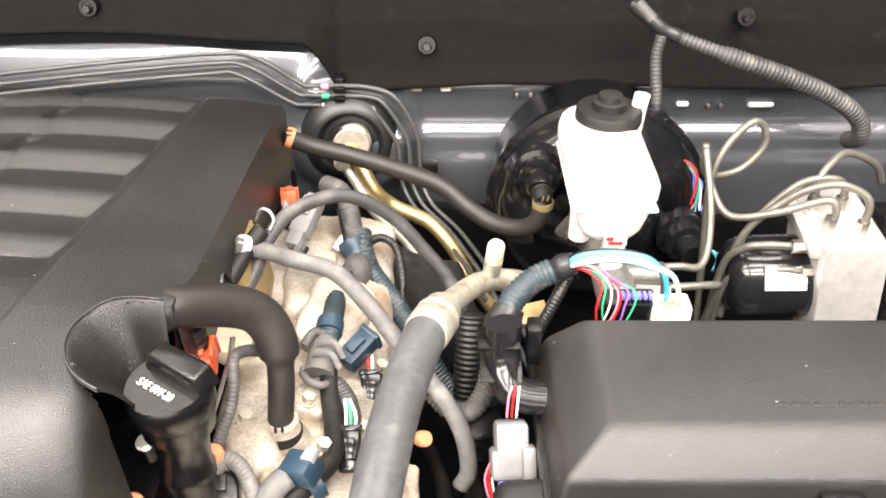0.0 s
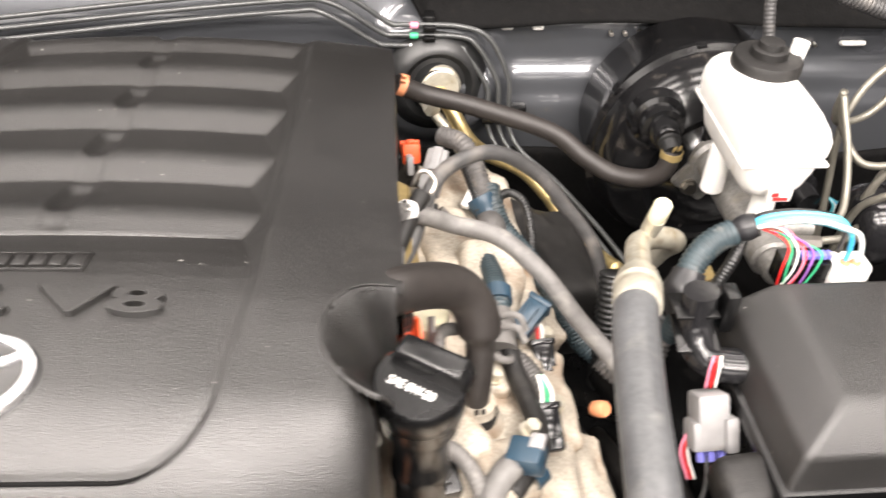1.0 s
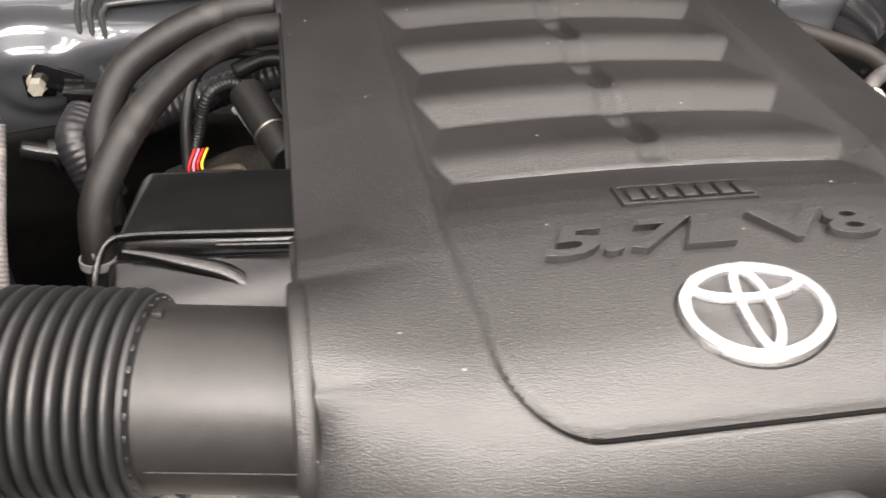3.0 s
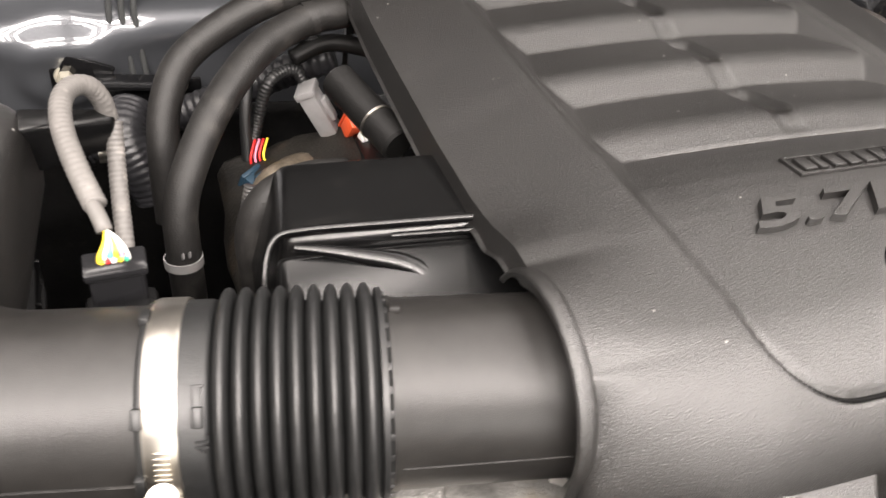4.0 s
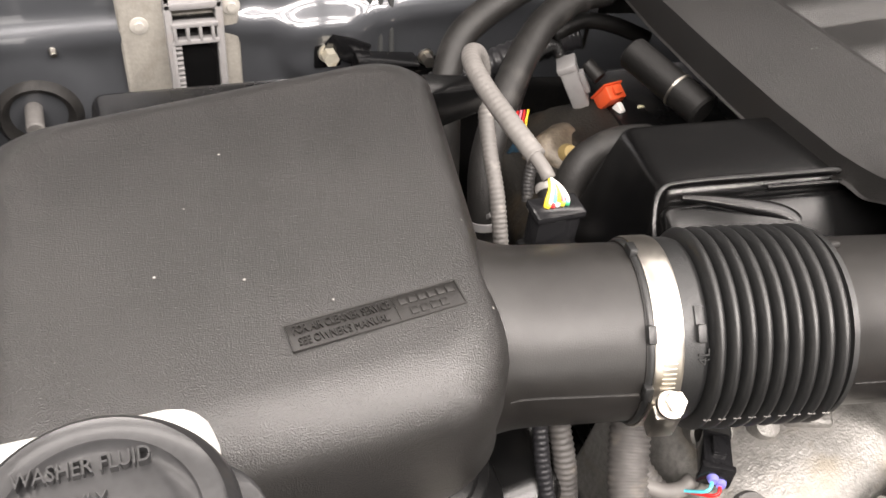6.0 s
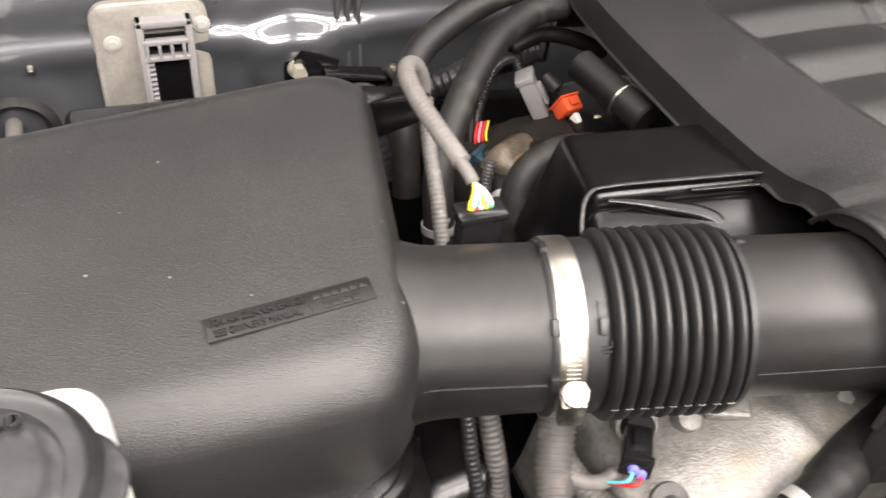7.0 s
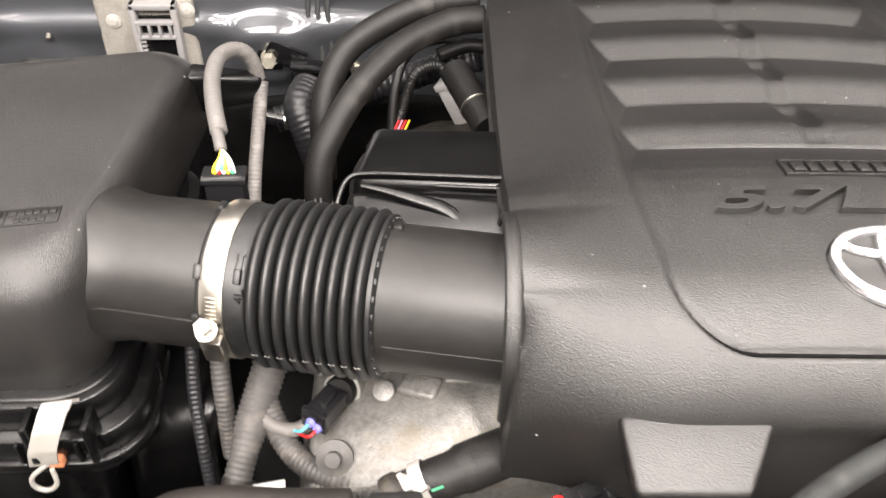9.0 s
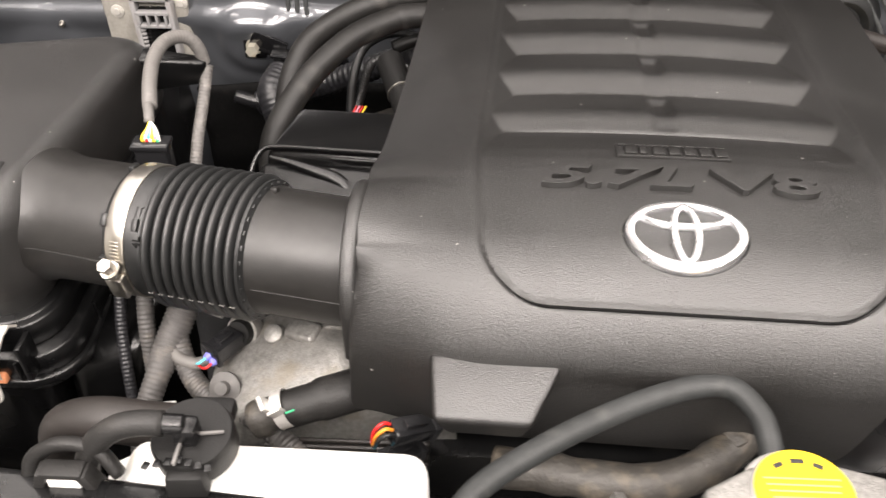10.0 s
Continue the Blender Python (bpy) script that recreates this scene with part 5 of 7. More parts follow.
m_cap = Matrix.Translation(cap_p + cap_n * 0.03) @ turn_cap @ Euler((radians(5), radians(-2.3), 0)).to_matrix().to_4x4()
bmesh.ops.transform(grip, matrix=m_cap @ pose(0.002, 0.0125, 0.001), verts=grip.verts)
part("grip", grip, PLASTIC, capo)
txt = lettering("SAE 0W-20", (0, 0, 0), 0.032, 0.0064, depth=0.0006)
bmesh.ops.transform(txt, matrix=m_cap @ pose(-0.0015, -0.0085, -0.0033), verts=txt.verts)
part("print", txt, PRINT_WHITE, capo, "white printed oil grade")

# ---- engine body ----
def lump(c, s, seed, amount=0.12, bevel=0.02, cuts=9, rot=(0, 0, 0), size=14.0):
    """A rough cast block: a rounded box whose skin swells and dips."""
    bm = box((0, 0, 0), s, bevel, segments=4)
    bmesh.ops.subdivide_edges(bm, edges=[e for e in bm.edges if e.calc_length() > max(s) / cuts], cuts=cuts, use_grid_fill=True)
    scale = min(s)
    for v in bm.verts:
        n = v.normal.copy() if v.normal.length else Vector((0, 0, 1))
        p = v.co * size + Vector((seed * 7.1, seed, 0))
        v.co += n * scale * amount * (noise.noise(p) + 0.35 * noise.noise(p * 2.7) + 0.08 * noise.noise(p * 6.1))
    bmesh.ops.transform(bm, matrix=pose(*c, *rot), verts=bm.verts)
    return bm


engine = thing("engine", (-0.42, 0.6, 0.5), "dusty cast aluminium engine below the plastic cover", "engine")
# cast block coloured black: the deep shade of the gaps is in its colour
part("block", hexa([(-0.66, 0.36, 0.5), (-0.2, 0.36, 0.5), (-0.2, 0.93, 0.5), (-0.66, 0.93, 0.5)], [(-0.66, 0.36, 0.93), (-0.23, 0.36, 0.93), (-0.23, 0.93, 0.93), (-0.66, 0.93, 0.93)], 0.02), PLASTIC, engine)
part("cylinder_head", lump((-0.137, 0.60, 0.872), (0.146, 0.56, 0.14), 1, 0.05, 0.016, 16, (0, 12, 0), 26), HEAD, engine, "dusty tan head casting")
part("cylinder_head", lump((-0.70, 0.66, 0.84), (0.16, 0.5, 0.14), 2, 0.10, 0.03, 12, (0, -14, 0)), DARK_HEAD, engine, "dark head casting")


def throttle_shape(u, v):
    """The rounded shoulder of the throttle casting, falling away to its left and front."""
    x, y = -0.835 + 0.235 * u, 0.366 + 0.169 * v
    z = 0.984 - 2.0 * (x + 0.655) ** 2 - 4.5 * max(0.0, 0.44 - y) ** 2 - 1.2 * max(0.0, y - 0.475) ** 2
    z += 0.004 * math.exp(-((x + 0.70 + 0.5 * (y - 0.42)) / 0.012) ** 2)
    z -= 0.10 * (smoothstep(0.10, 0.0, u) + smoothstep(0.12, 0.0, v))
    return (x, y, z + 0.0022 * noise.noise((x * 26, y * 26, 4.0)))


part("throttle_housing", surface(80, 70, throttle_shape, 0.01), ALU, engine, "sand-cast aluminium throttle housing", smooth=180)
part("casting_boss", box((-0.731, 0.451, 0.971), (0.032, 0.020, 0.016), 0.004, (14, -12, -28), 3), ALU, engine)
part("casting_boss", lathe((-0.757, 0.458, 0.956), (-0.760, 0.449, 0.974), [(0, 0.011), (0.5, 0.0095), (0.75, 0.008), (0.85, 0.004)], 20), ALU, engine)
part("casting_web", hexa([(-0.715, 0.448, 0.955), (-0.655, 0.443, 0.965), (-0.655, 0.452, 0.965), (-0.715, 0.457, 0.955)], [(-0.714, 0.449, 0.982), (-0.656, 0.444, 0.990), (-0.656, 0.450, 0.990), (-0.714, 0.455, 0.982)], 0.002, 3), ALU, engine)
for p in ((-0.661, 0.404, 0.975), (-0.652, 0.432, 0.975)):
    bolt("bolt", p, (-0.2, -0.35, 1), 0.006, ALU_CLEAN, engine, "flanged bolt", 0.008)
part("casting_flange", hexa([(-0.69, 0.40, 0.94), (-0.645, 0.39, 0.94), (-0.64, 0.47, 0.94), (-0.69, 0.47, 0.94)], [(-0.685, 0.405, 0.970), (-0.648, 0.395, 0.972), (-0.643, 0.465, 0.972), (-0.685, 0.465, 0.970)], 0.006, 3), ALU, engine)

# ---- firewall fittings ----
def wall_stud(x, z, r=0.004, mat=None, length=0.012):
    return single("stud", rod((x, WALL_Y + 0.012, z), (x, WALL_Y - length, z), r, 12), mat or STEEL, "small bright stud on the firewall", "stud", "firewall studs")


for x, z in ((-1.199, 0.939), (-1.162, 0.938), (-0.76, 0.921), (-0.788, 0.957), (-0.763, 0.963), (-0.785, 0.914), (-0.775, 0.897), (0.098, 1.001), (0.116, 1.001), (0.135, 1.003), (0.355, 0.985), (0.372, 0.985)):
    wall_stud(x, z, 0.0028, STEEL, -0.004)
single("stud", rod((-1.182, WALL_Y + 0.01, 0.938), (-1.180, WALL_Y - 0.016, 0.930), 0.005, 14, r1=0.0035), STEEL, "threaded stud on the firewall", "stud", "firewall studs")
for x, z, w in ((-1.21, 0.996, 0.028), (-1.238, 0.93, 0.024), (-0.074, 1.008, 0.015), (-0.035, 1.008, 0.015), (0.004, 1.008, 0.015), (0.321, 0.986, 0.016), (0.426, 0.985, 0.034)):
    single("slot_plug", box((x, WALL_Y + 0.012, z), (w, 0.012, 0.007), 0.003, (-18, 0, 0), 3), WHITE_CONN, "pale plug in a firewall slot", "plug", "firewall plugs")

vent = thing("cabin_vent", (-1.053, WALL_Y, 0.9), "pale grey bracket plate with a vent frame on the firewall", "vent")
plate = pan(-1.116, -0.997, 0.845, 0.996, 0.020, [(0, 0, 0, 0, 0), (0.008, 0, 0, 0, 0), (0.010, 0.002, 0.002, 0.002, 0.002)])
bmesh.ops.transform(plate, matrix=Matrix(((1, 0, 0, 0), (0, 0, -1, WALL_Y), (0, 1, 0, 0), (0, 0, 0, 1))), verts=plate.verts)
part("plate", plate, PLATE, vent)
part("frame", join(box((-1.068, WALL_Y - 0.016, 0.92), (0.008, 0.016, 0.12), 0.002), box((-1.018, WALL_Y - 0.016, 0.92), (0.008, 0.016, 0.12), 0.002), box((-1.043, WALL_Y - 0.016, 0.976), (0.058, 0.016, 0.008), 0.002)), GREY_CONN, vent)
part("opening", box((-1.043, WALL_Y - 0.0125, 0.91), (0.042, 0.008, 0.10), 0.001), PLASTIC, vent)
part("grille", join(*[box((-1.063 + 0.0125 * k, WALL_Y - 0.021, 0.946), (0.0035, 0.01, 0.018), 0.0008) for k in range(4)], box((-1.043, WALL_Y - 0.021, 0.956), (0.046, 0.01, 0.005), 0.001), box((-1.043, WALL_Y - 0.021, 0.937), (0.046, 0.01, 0.005), 0.001)), GREY_CONN, vent)
part("ratchet", join(*[box((-1.0615, WALL_Y - 0.0215, 0.93 - 0.006 * k), (0.007, 0.005, 0.0028), 0.0005) for k in range(11)], box((-1.066, WALL_Y - 0.02, 0.9), (0.004, 0.01, 0.075), 0.0008)), GREY_CONN, vent)
for bx, bz in ((-1.096, 0.952), (-1.004, 0.966)):
    part("rivet", lathe((bx, WALL_Y - 0.009, bz), (bx, WALL_Y - 0.014, bz), [(0, 0.0095), (0.5, 0.009), (0.6, 0.005), (1, 0.0045)], 20), DUSTY_GREY, vent)

grommet = thing("grommet", (-1.207, WALL_Y, 0.82), "round grey rubber grommet with a stub on the firewall", "grommet")
part("ring", lathe((-1.207, WALL_Y + 0.01, 0.858), (-1.207, WALL_Y - 0.022, 0.86), [(0, 0.047), (0.4, 0.046), (0.8, 0.041), (1, 0.036), (0.9, 0.031), (0.55, 0.027)], 40), HOSE_DARK, grommet)
part("stub", rod((-1.211, WALL_Y - 0.005, 0.868), (-1.211, WALL_Y - 0.04, 0.862), 0.009, 18), HOSE_GREY, grommet)

seal = thing("pipe_grommet", (-0.125, WALL_Y, 0.9), "black rubber pipe grommet in a round firewall emboss", "grommet")
part("ring", lathe((-0.125, WALL_Y + 0.0, 0.944), (-0.122, WALL_Y - 0.042, 0.948), [(0, 0.068), (0.3, 0.066), (0.55, 0.056), (0.7, 0.05), (0.72, 0.044), (0.5, 0.036), (0.52, 0.03), (0.9, 0.027)], 48), RUBBER, seal)
part("disc", lathe((-0.122, WALL_Y - 0.02, 0.948), (-0.12, WALL_Y - 0.04, 0.951), [(0, 0.027), (0.8, 0.026), (1, 0.022)], 28), ALU_PIPE, seal)
part("nut", bevel_all(lathe((-0.135, WALL_Y - 0.035, 0.938), (-0.132, WALL_Y - 0.06, 0.932), [(0, 0.011), (1, 0.0105)], 6), 0.001), ALU_PIPE, seal)

bracket = thing("bracket", (-0.86, WALL_Y - 0.03, 0.85), "black steel bracket bolted to a round firewall boss", "bracket")
part("arm", join(box((-0.907, WALL_Y - 0.026, 0.915), (0.03, 0.006, 0.044), 0.002), box((-0.887, WALL_Y - 0.03, 0.915), (0.05, 0.006, 0.028), 0.002, (0, 25, 0)), box((-0.847, WALL_Y - 0.032, 0.890), (0.07, 0.006, 0.036), 0.003, (0, 8, 0)),
                 box((-0.80, WALL_Y - 0.034, 0.884), (0.05, 0.006, 0.03), 0.003), box((-0.845, WALL_Y - 0.045, 0.907), (0.07, 0.026, 0.004), 0.001, (0, 8, 0))), BLACK_PAINT, bracket)
bolt("bolt", (-0.907, WALL_Y - 0.029, 0.912), (0, -1, 0.05), 0.0085, ALU_PIPE, bracket, "pale bolt head", 0.014)
bolt("bolt", (-0.797, WALL_Y - 0.037, 0.900), (0, -1, 0.05), 0.007, STEEL, bracket, "", 0.012)

# three small pipes along the firewall
for k in range(3):
    o = 0.0135 * k
    yy = WALL_Y - 0.012
    pts = [(-0.826 - o, yy - 0.01, 0.80), (-0.828 - o, yy, 0.88), (-0.832 - o * 0.9, yy + 0.004, 0.965), (-0.827 - o * 0.7, yy + 0.006, 0.982 + o * 0.8), (-0.81 - o * 0.4, yy + 0.006, 0.988 + o), (-0.68, yy + 0.004, 0.998 + o),
           (-0.45, yy + 0.004, 1.024 + o), (-0.30, yy + 0.004, 1.038 + o), (-0.262 + o * 0.8, yy, 1.038 + o * 0.9), (-0.20 + o * 0.6, yy, 1.0 + o * 0.95), (-0.18 + o * 0.5, yy, 0.996 + o), (-0.10, yy, 0.994 + o), (-0.088 + o, yy - 0.004, 0.985 + o * 0.8),
           (-0.062 + o, yy - 0.012, 0.948 + o * 0.4), (-0.058 + o, yy - 0.016, 0.925), (-0.056 + o, yy - 0.018, 0.89), (-0.04 + o, yy - 0.04, 0.865), (0.0 + o, yy - 0.09, 0.85), (0.05 + o, yy - 0.2, 0.835), (0.085 + o, yy - 0.32, 0.82)]
    single("firewall_pipe", tube(pts, 0.0031, 10, 0.005), PIPE_GREY, "thin grey coated pipe clipped along the firewall", "pipe", "firewall pipes", smooth=180)
for cx, cz in ((-0.135, 1.008), (-0.67, 1.012)):
    clip = thing("pipe_clip", (cx, WALL_Y - 0.01, cz - 0.025), "black plastic clip holding three pipes on the firewall", "clip", "pipe clips")
    part("body", box((cx, WALL_Y - 0.002, cz), (0.014, 0.02, 0.05), 0.002), PLASTIC, clip)
    for k in range(3):
        part("finger", box((cx, WALL_Y - 0.016, cz - 0.014 + 0.0135 * k), (0.016, 0.01, 0.006), 0.0015), PLASTIC, clip)
for k, col in enumerate(("white", "green", "pink")):
    single("pipe_marker", rod((-0.158, WALL_Y - 0.012, 0.995 + 0.0135 * k), (-0.148, WALL_Y - 0.012, 0.995 + 0.0135 * k), 0.0042, 12), WIRES[col], col + " paint mark band on a firewall pipe", "marker", "pipe markers")
clip = thing("pipe_clip", (-0.012, WALL_Y - 0.02, 0.89), "black plastic pipe clip at the foot of the firewall pipes", "clip", "pipe clips")
part("body", box((-0.018, WALL_Y - 0.022, 0.908), (0.022, 0.016, 0.018), 0.003), PLASTIC, clip)
part("finger", box((-0.045, WALL_Y - 0.03, 0.9), (0.04, 0.012, 0.007), 0.0015), PLASTIC, clip)

# ---- conduit in the cowl ----
cowl_loom = thing("cowl_loom", (0.35, 1.0, 1.0), "grey corrugated conduit with a taped branch under the cowl", "wiring loom")
part("conduit", tube([(0.279, 1.005, 1.108), (0.31, 0.998, 1.098), (0.352, 0.99, 1.085), (0.427, 0.985, 1.06), (0.485, 0.985, 1.033), (0.52, 0.99, 1.005), (0.533, 1.0, 0.975), (0.535, 1.03, 0.955)], 0.0115, 20, ribs=0.0055, depth=0.2, radii=((0, 0.72), (0.16, 0.75), (0.2, 1), (1, 1))), LOOM_DARK, cowl_loom, smooth=180)
part("tape_wrap", tube([(0.228, 1.03, 1.138), (0.245, 1.015, 1.128), (0.262, 1.008, 1.116), (0.285, 1.004, 1.106)], 0.0095, 16, wander=0.4), TAPE, cowl_loom)
part("grey_tip", tube([(0.232, 1.022, 1.142), (0.25, 1.01, 1.126)], 0.0075, 14), LOOM_GREY, cowl_loom)
part("branch", tube([(0.262, 1.006, 1.108), (0.258, 1.0, 1.08), (0.261, 0.985, 1.04), (0.265, 0.97, 1.0), (0.272, 0.95, 0.97)], 0.0072, 14, ribs=0.005, depth=0.1), LOOM_DARK, cowl_loom, smooth=180)
part("tape_wrap", tube([(0.262, 0.983, 1.03), (0.266, 0.968, 1.0), (0.276, 0.945, 0.972), (0.285, 0.925, 0.955)], 0.008, 14, wander=0.3), TAPE, cowl_loom)
for k, col in enumerate(("red", "green", "white", "violet", "pink", "cyan", "violet")):
    wire([(0.276, 0.94, 0.972), (0.29 + 0.004 * k, 0.92, 0.985 - 0.005 * k), (0.305 + 0.003 * (k % 3), 0.91, 0.97 - 0.008 * k), (0.30 + 0.006 * (k % 4), 0.90, 0.935 - 0.004 * k)], col, cowl_loom, 0.0022 if col == "violet" else 0.0013)
sensor = thing("pressure_switch", (0.30, 0.86, 0.86), "black round sensor with blue wires beside the brake booster", "sensor")
part("body", lathe((0.285, 0.90, 0.905), (0.295, 0.84, 0.90), [(0, 0.03), (0.3, 0.03), (0.35, 0.024), (0.6, 0.024), (0.65, 0.017), (1, 0.015)], 28), GLOSS, sensor)
for k in range(4):
    wire([(0.315, 0.84, 0.91), (0.322 + 0.003 * k, 0.835, 0.9), (0.318 + 0.004 * k, 0.832, 0.885)], ("cyan", "white", "blue", "cyan")[k], sensor, 0.0016)

# ---- heater hoses ----
for pts, lab in (([(-0.655, 0.955, 1.03), (-0.70, 0.95, 1.028), (-0.752, 0.94, 1.012), (-0.80, 0.925, 0.985), (-0.822, 0.90, 0.955), (-0.83, 0.87, 0.92), (-0.832, 0.85, 0.86)], "rear"),
                 ([(-0.65, 0.918, 1.024), (-0.685, 0.914, 1.022), (-0.72, 0.895, 1.018), (-0.75, 0.871, 1.01), (-0.785, 0.835, 0.99), (-0.812, 0.802, 0.962), (-0.827, 0.778, 0.935), (-0.83, 0.76, 0.90), (-0.83, 0.75, 0.85)], "front")):
    heater = hose_thing("heater_hose", pts, 0.0148, HOSE_DARK, "thick dusty black heater hose running behind the engine cover", group="heater hoses",
               clips=((((-0.831, 0.757, 0.895), (0, 0.2, 1), GREY_CONN),) if lab == "front" else ()))
    band(pts[1], Vector(pts[0]) - Vector(pts[1]), 0.0148, 0.012, HOSE_DARK, heater, "end_sleeve", 0.0006)
hose_thing("duct_hose", [(-0.84, 0.90, 0.85), (-0.85, 0.91, 0.88), (-0.86, 0.93, 0.905), (-0.85, 0.96, 0.915)], 0.022, TAPE, "ribbed black rubber hose behind the heater hoses", ribs=0.006, depth=0.04)
hose_thing("wiring_loom", [(-0.90, 0.985, 0.85), (-0.86, 0.99, 0.86), (-0.80, 0.985, 0.885), (-0.75, 0.975, 0.91), (-0.70, 0.965, 0.935), (-0.65, 0.955, 0.955)], 0.017, TAPE, "black taped wiring loom behind the engine", "wiring loom", ribs=0.009, depth=0.1)
hose_thing("metal_pipe", [(-0.93, 0.985, 0.86), (-0.90, 0.98, 0.855), (-0.872, 0.975, 0.852)], 0.010, GLOSS, "short black pipe with a steel clip by the firewall", "pipe", clips=(((-0.885, 0.978, 0.853), (1, 0, 0), STEEL),))
hose_thing("air_hose", [(-0.70, 0.73, 0.985), (-0.735, 0.725, 0.99), (-0.765, 0.72, 0.98), (-0.779, 0.712, 0.955), (-0.778, 0.705, 0.915), (-0.775, 0.70, 0.86)], 0.0145, HOSE_DARK, "black rubber air hose curling beside the resonator")
pcv = thing("breather_pipe", (-0.68, 0.76, 1.0), "black plastic breather pipe with a collar", "pipe")
part("pipe", rod((-0.690, 0.800, 1.030), (-0.662, 0.716, 1.019), 0.0150, 24), MATT, pcv)
part("collar", lathe((-0.6720, 0.746, 1.0230), (-0.6712, 0.7436, 1.0227), [(0, 0.0150), (0.1, 0.0160), (0.9, 0.0160), (1, 0.0150)], 28), STEEL, pcv, "thin wire clip")
hose_thing("thin_hose", [(-0.66, 0.93, 0.985), (-0.70, 0.935, 0.99), (-0.735, 0.925, 0.975), (-0.75, 0.90, 0.94), (-0.755, 0.87, 0.88)], 0.0055, RUBBER, "thin black hose behind the engine cover")

mass_loom = thing("sensor_loom", (-0.88, 0.66, 0.95), "light grey conduit looping into a black air flow sensor plug", "wiring loom")
part("loop", tube([(-0.869, 0.724, 1.068), (-0.871, 0.724, 1.083), (-0.877, 0.721, 1.096), (-0.886, 0.712, 1.103), (-0.893, 0.692, 1.107), (-0.894, 0.664, 1.106), (-0.889, 0.632, 1.101), (-0.882, 0.604, 1.094)], 0.0068, 18, ribs=0.0042, depth=0.05), LOOM_LIGHT, mass_loom, smooth=180)
part("sleeve_end", tube([(-0.884, 0.606, 1.096), (-0.8805, 0.594, 1.0915), (-0.879, 0.588, 1.088)], 0.0046, 14), LOOM_LIGHT, mass_loom, smooth=180)
part("drop", tube([(-0.866, 0.724, 1.065), (-0.868, 0.71, 1.048), (-0.870, 0.69, 1.03), (-0.872, 0.66, 1.005), (-0.875, 0.625, 0.955), (-0.876, 0.61, 0.90)], 0.0062, 16, ribs=0.0036, depth=0.1), LOOM_LIGHT, mass_loom, smooth=180)
for k, col in enumerate(("yellow", "white", "cyan", "yellow", "pink", "white")):
    wire([(-0.879, 0.589, 1.0885), (-0.880 + 0.0014 * k, 0.583, 1.085), (-0.8845 + 0.0030 * k, 0.577, 1.0795), (-0.8845 + 0.0030 * k, 0.576, 1.072)], col, mass_loom, 0.0013)
plug = part("plug", join(box((-0.877, 0.576, 1.052), (0.030, 0.017, 0.046), 0.003), box((-0.877, 0.576, 1.0735), (0.034, 0.020, 0.006), 0.002)), GLOSS, mass_loom, "black plug")
for k, col in enumerate(("yellow", "red", "white", "yellow", "green")):
    part("pin_seal", rod((-0.8835 + 0.0033 * k, 0.5755, 1.0760), (-0.8835 + 0.0033 * k, 0.5755, 1.0785), 0.0016, 8), WIRES[col], plug)
single("air_flow_sensor", join(box((-0.877, 0.56, 1.02), (0.04, 0.05, 0.05), 0.004), box((-0.905, 0.55, 1.0), (0.03, 0.04, 0.04), 0.004)), PLASTIC, "black plastic air flow sensor on the intake outlet", "sensor")

# ---- connectors by the rear of the engine ----
def plug_block(name, c, size, rot, mat, label, tabs=True):
    t = thing(name, c, label, "connector", "engine connectors")
    part("housing", box(c, size, min(size) * 0.14, rot), mat, t)
    m = pose(*c, *rot)
    top = m @ Vector((0, 0, size[2] * 0.5 + min(size) * 0.12))
    part("lock", box(tuple(top), (size[0] * 0.45, size[1] * 0.5, min(size) * 0.25), min(size) * 0.05, rot), mat, t)
    a = m @ Vector((0, size[1] * 0.5, 0))
    part("collar", box(tuple(a), (size[0] * 1.12, size[1] * 0.16, size[2] * 1.12), min(size) * 0.08, rot), mat, t)
    return t


plug_block("grey_connector", (-0.6805, 0.893, 0.934), (0.022, 0.050, 0.018), tuple(math.degrees(a) for a in Vector((-0.027, 0.012, 0.052)).to_track_quat("Y", "Z").to_euler()), GREY_CONN, "dusty grey plastic connector on a corrugated lead")
hose_thing("sensor_lead", [(-0.748, 0.885, 0.905), (-0.741, 0.897, 0.922), (-0.728, 0.905, 0.960), (-0.712, 0.914, 0.968), (-0.698, 0.918, 0.966), (-0.690, 0.914, 0.953)], 0.0062, RUBBER, "black corrugated sensor lead arching to a grey connector", "wiring loom", ribs=0.0036, depth=0.12)
for k, col in enumerate(("red", "pink", "red", "yellow")):
    single("loose_wire", tube([(-0.745 + 0.004 * k, 0.885, 0.915), (-0.752 + 0.004 * k, 0.872, 0.905), (-0.752 + 0.005 * k, 0.868, 0.896)], 0.0014, 8), WIRES[col], col + " wire leaving the corrugated sensor lead", "wire", "loose wires", smooth=180)
coil = plug_block("coil_connector", (-0.651, 0.868, 0.931), (0.021, 0.017, 0.027), (30, 0, 10), ORANGE, "orange plastic coil connector on the engine")
part("tab", box((-0.648, 0.853, 0.924), (0.007, 0.012, 0.018), 0.002, (30, 0, 10)), WHITE_CONN, coil)
part("boot", rod((-0.657, 0.884, 0.944), (-0.666, 0.902, 0.952), 0.0075, 16), HOSE_DARK, coil)
plug_block("blue_connector", (-0.749, 0.842, 0.892), (0.022, 0.03, 0.018), (20, 0, 40), DARK_BLUE, "dark blue plastic connector low beside the engine")
single("plastic_plug", rod((-0.627, 0.855, 0.920), (-0.625, 0.843, 0.927), 0.0062, 16), CREAM, "pale green round plug on the engine", "plug")
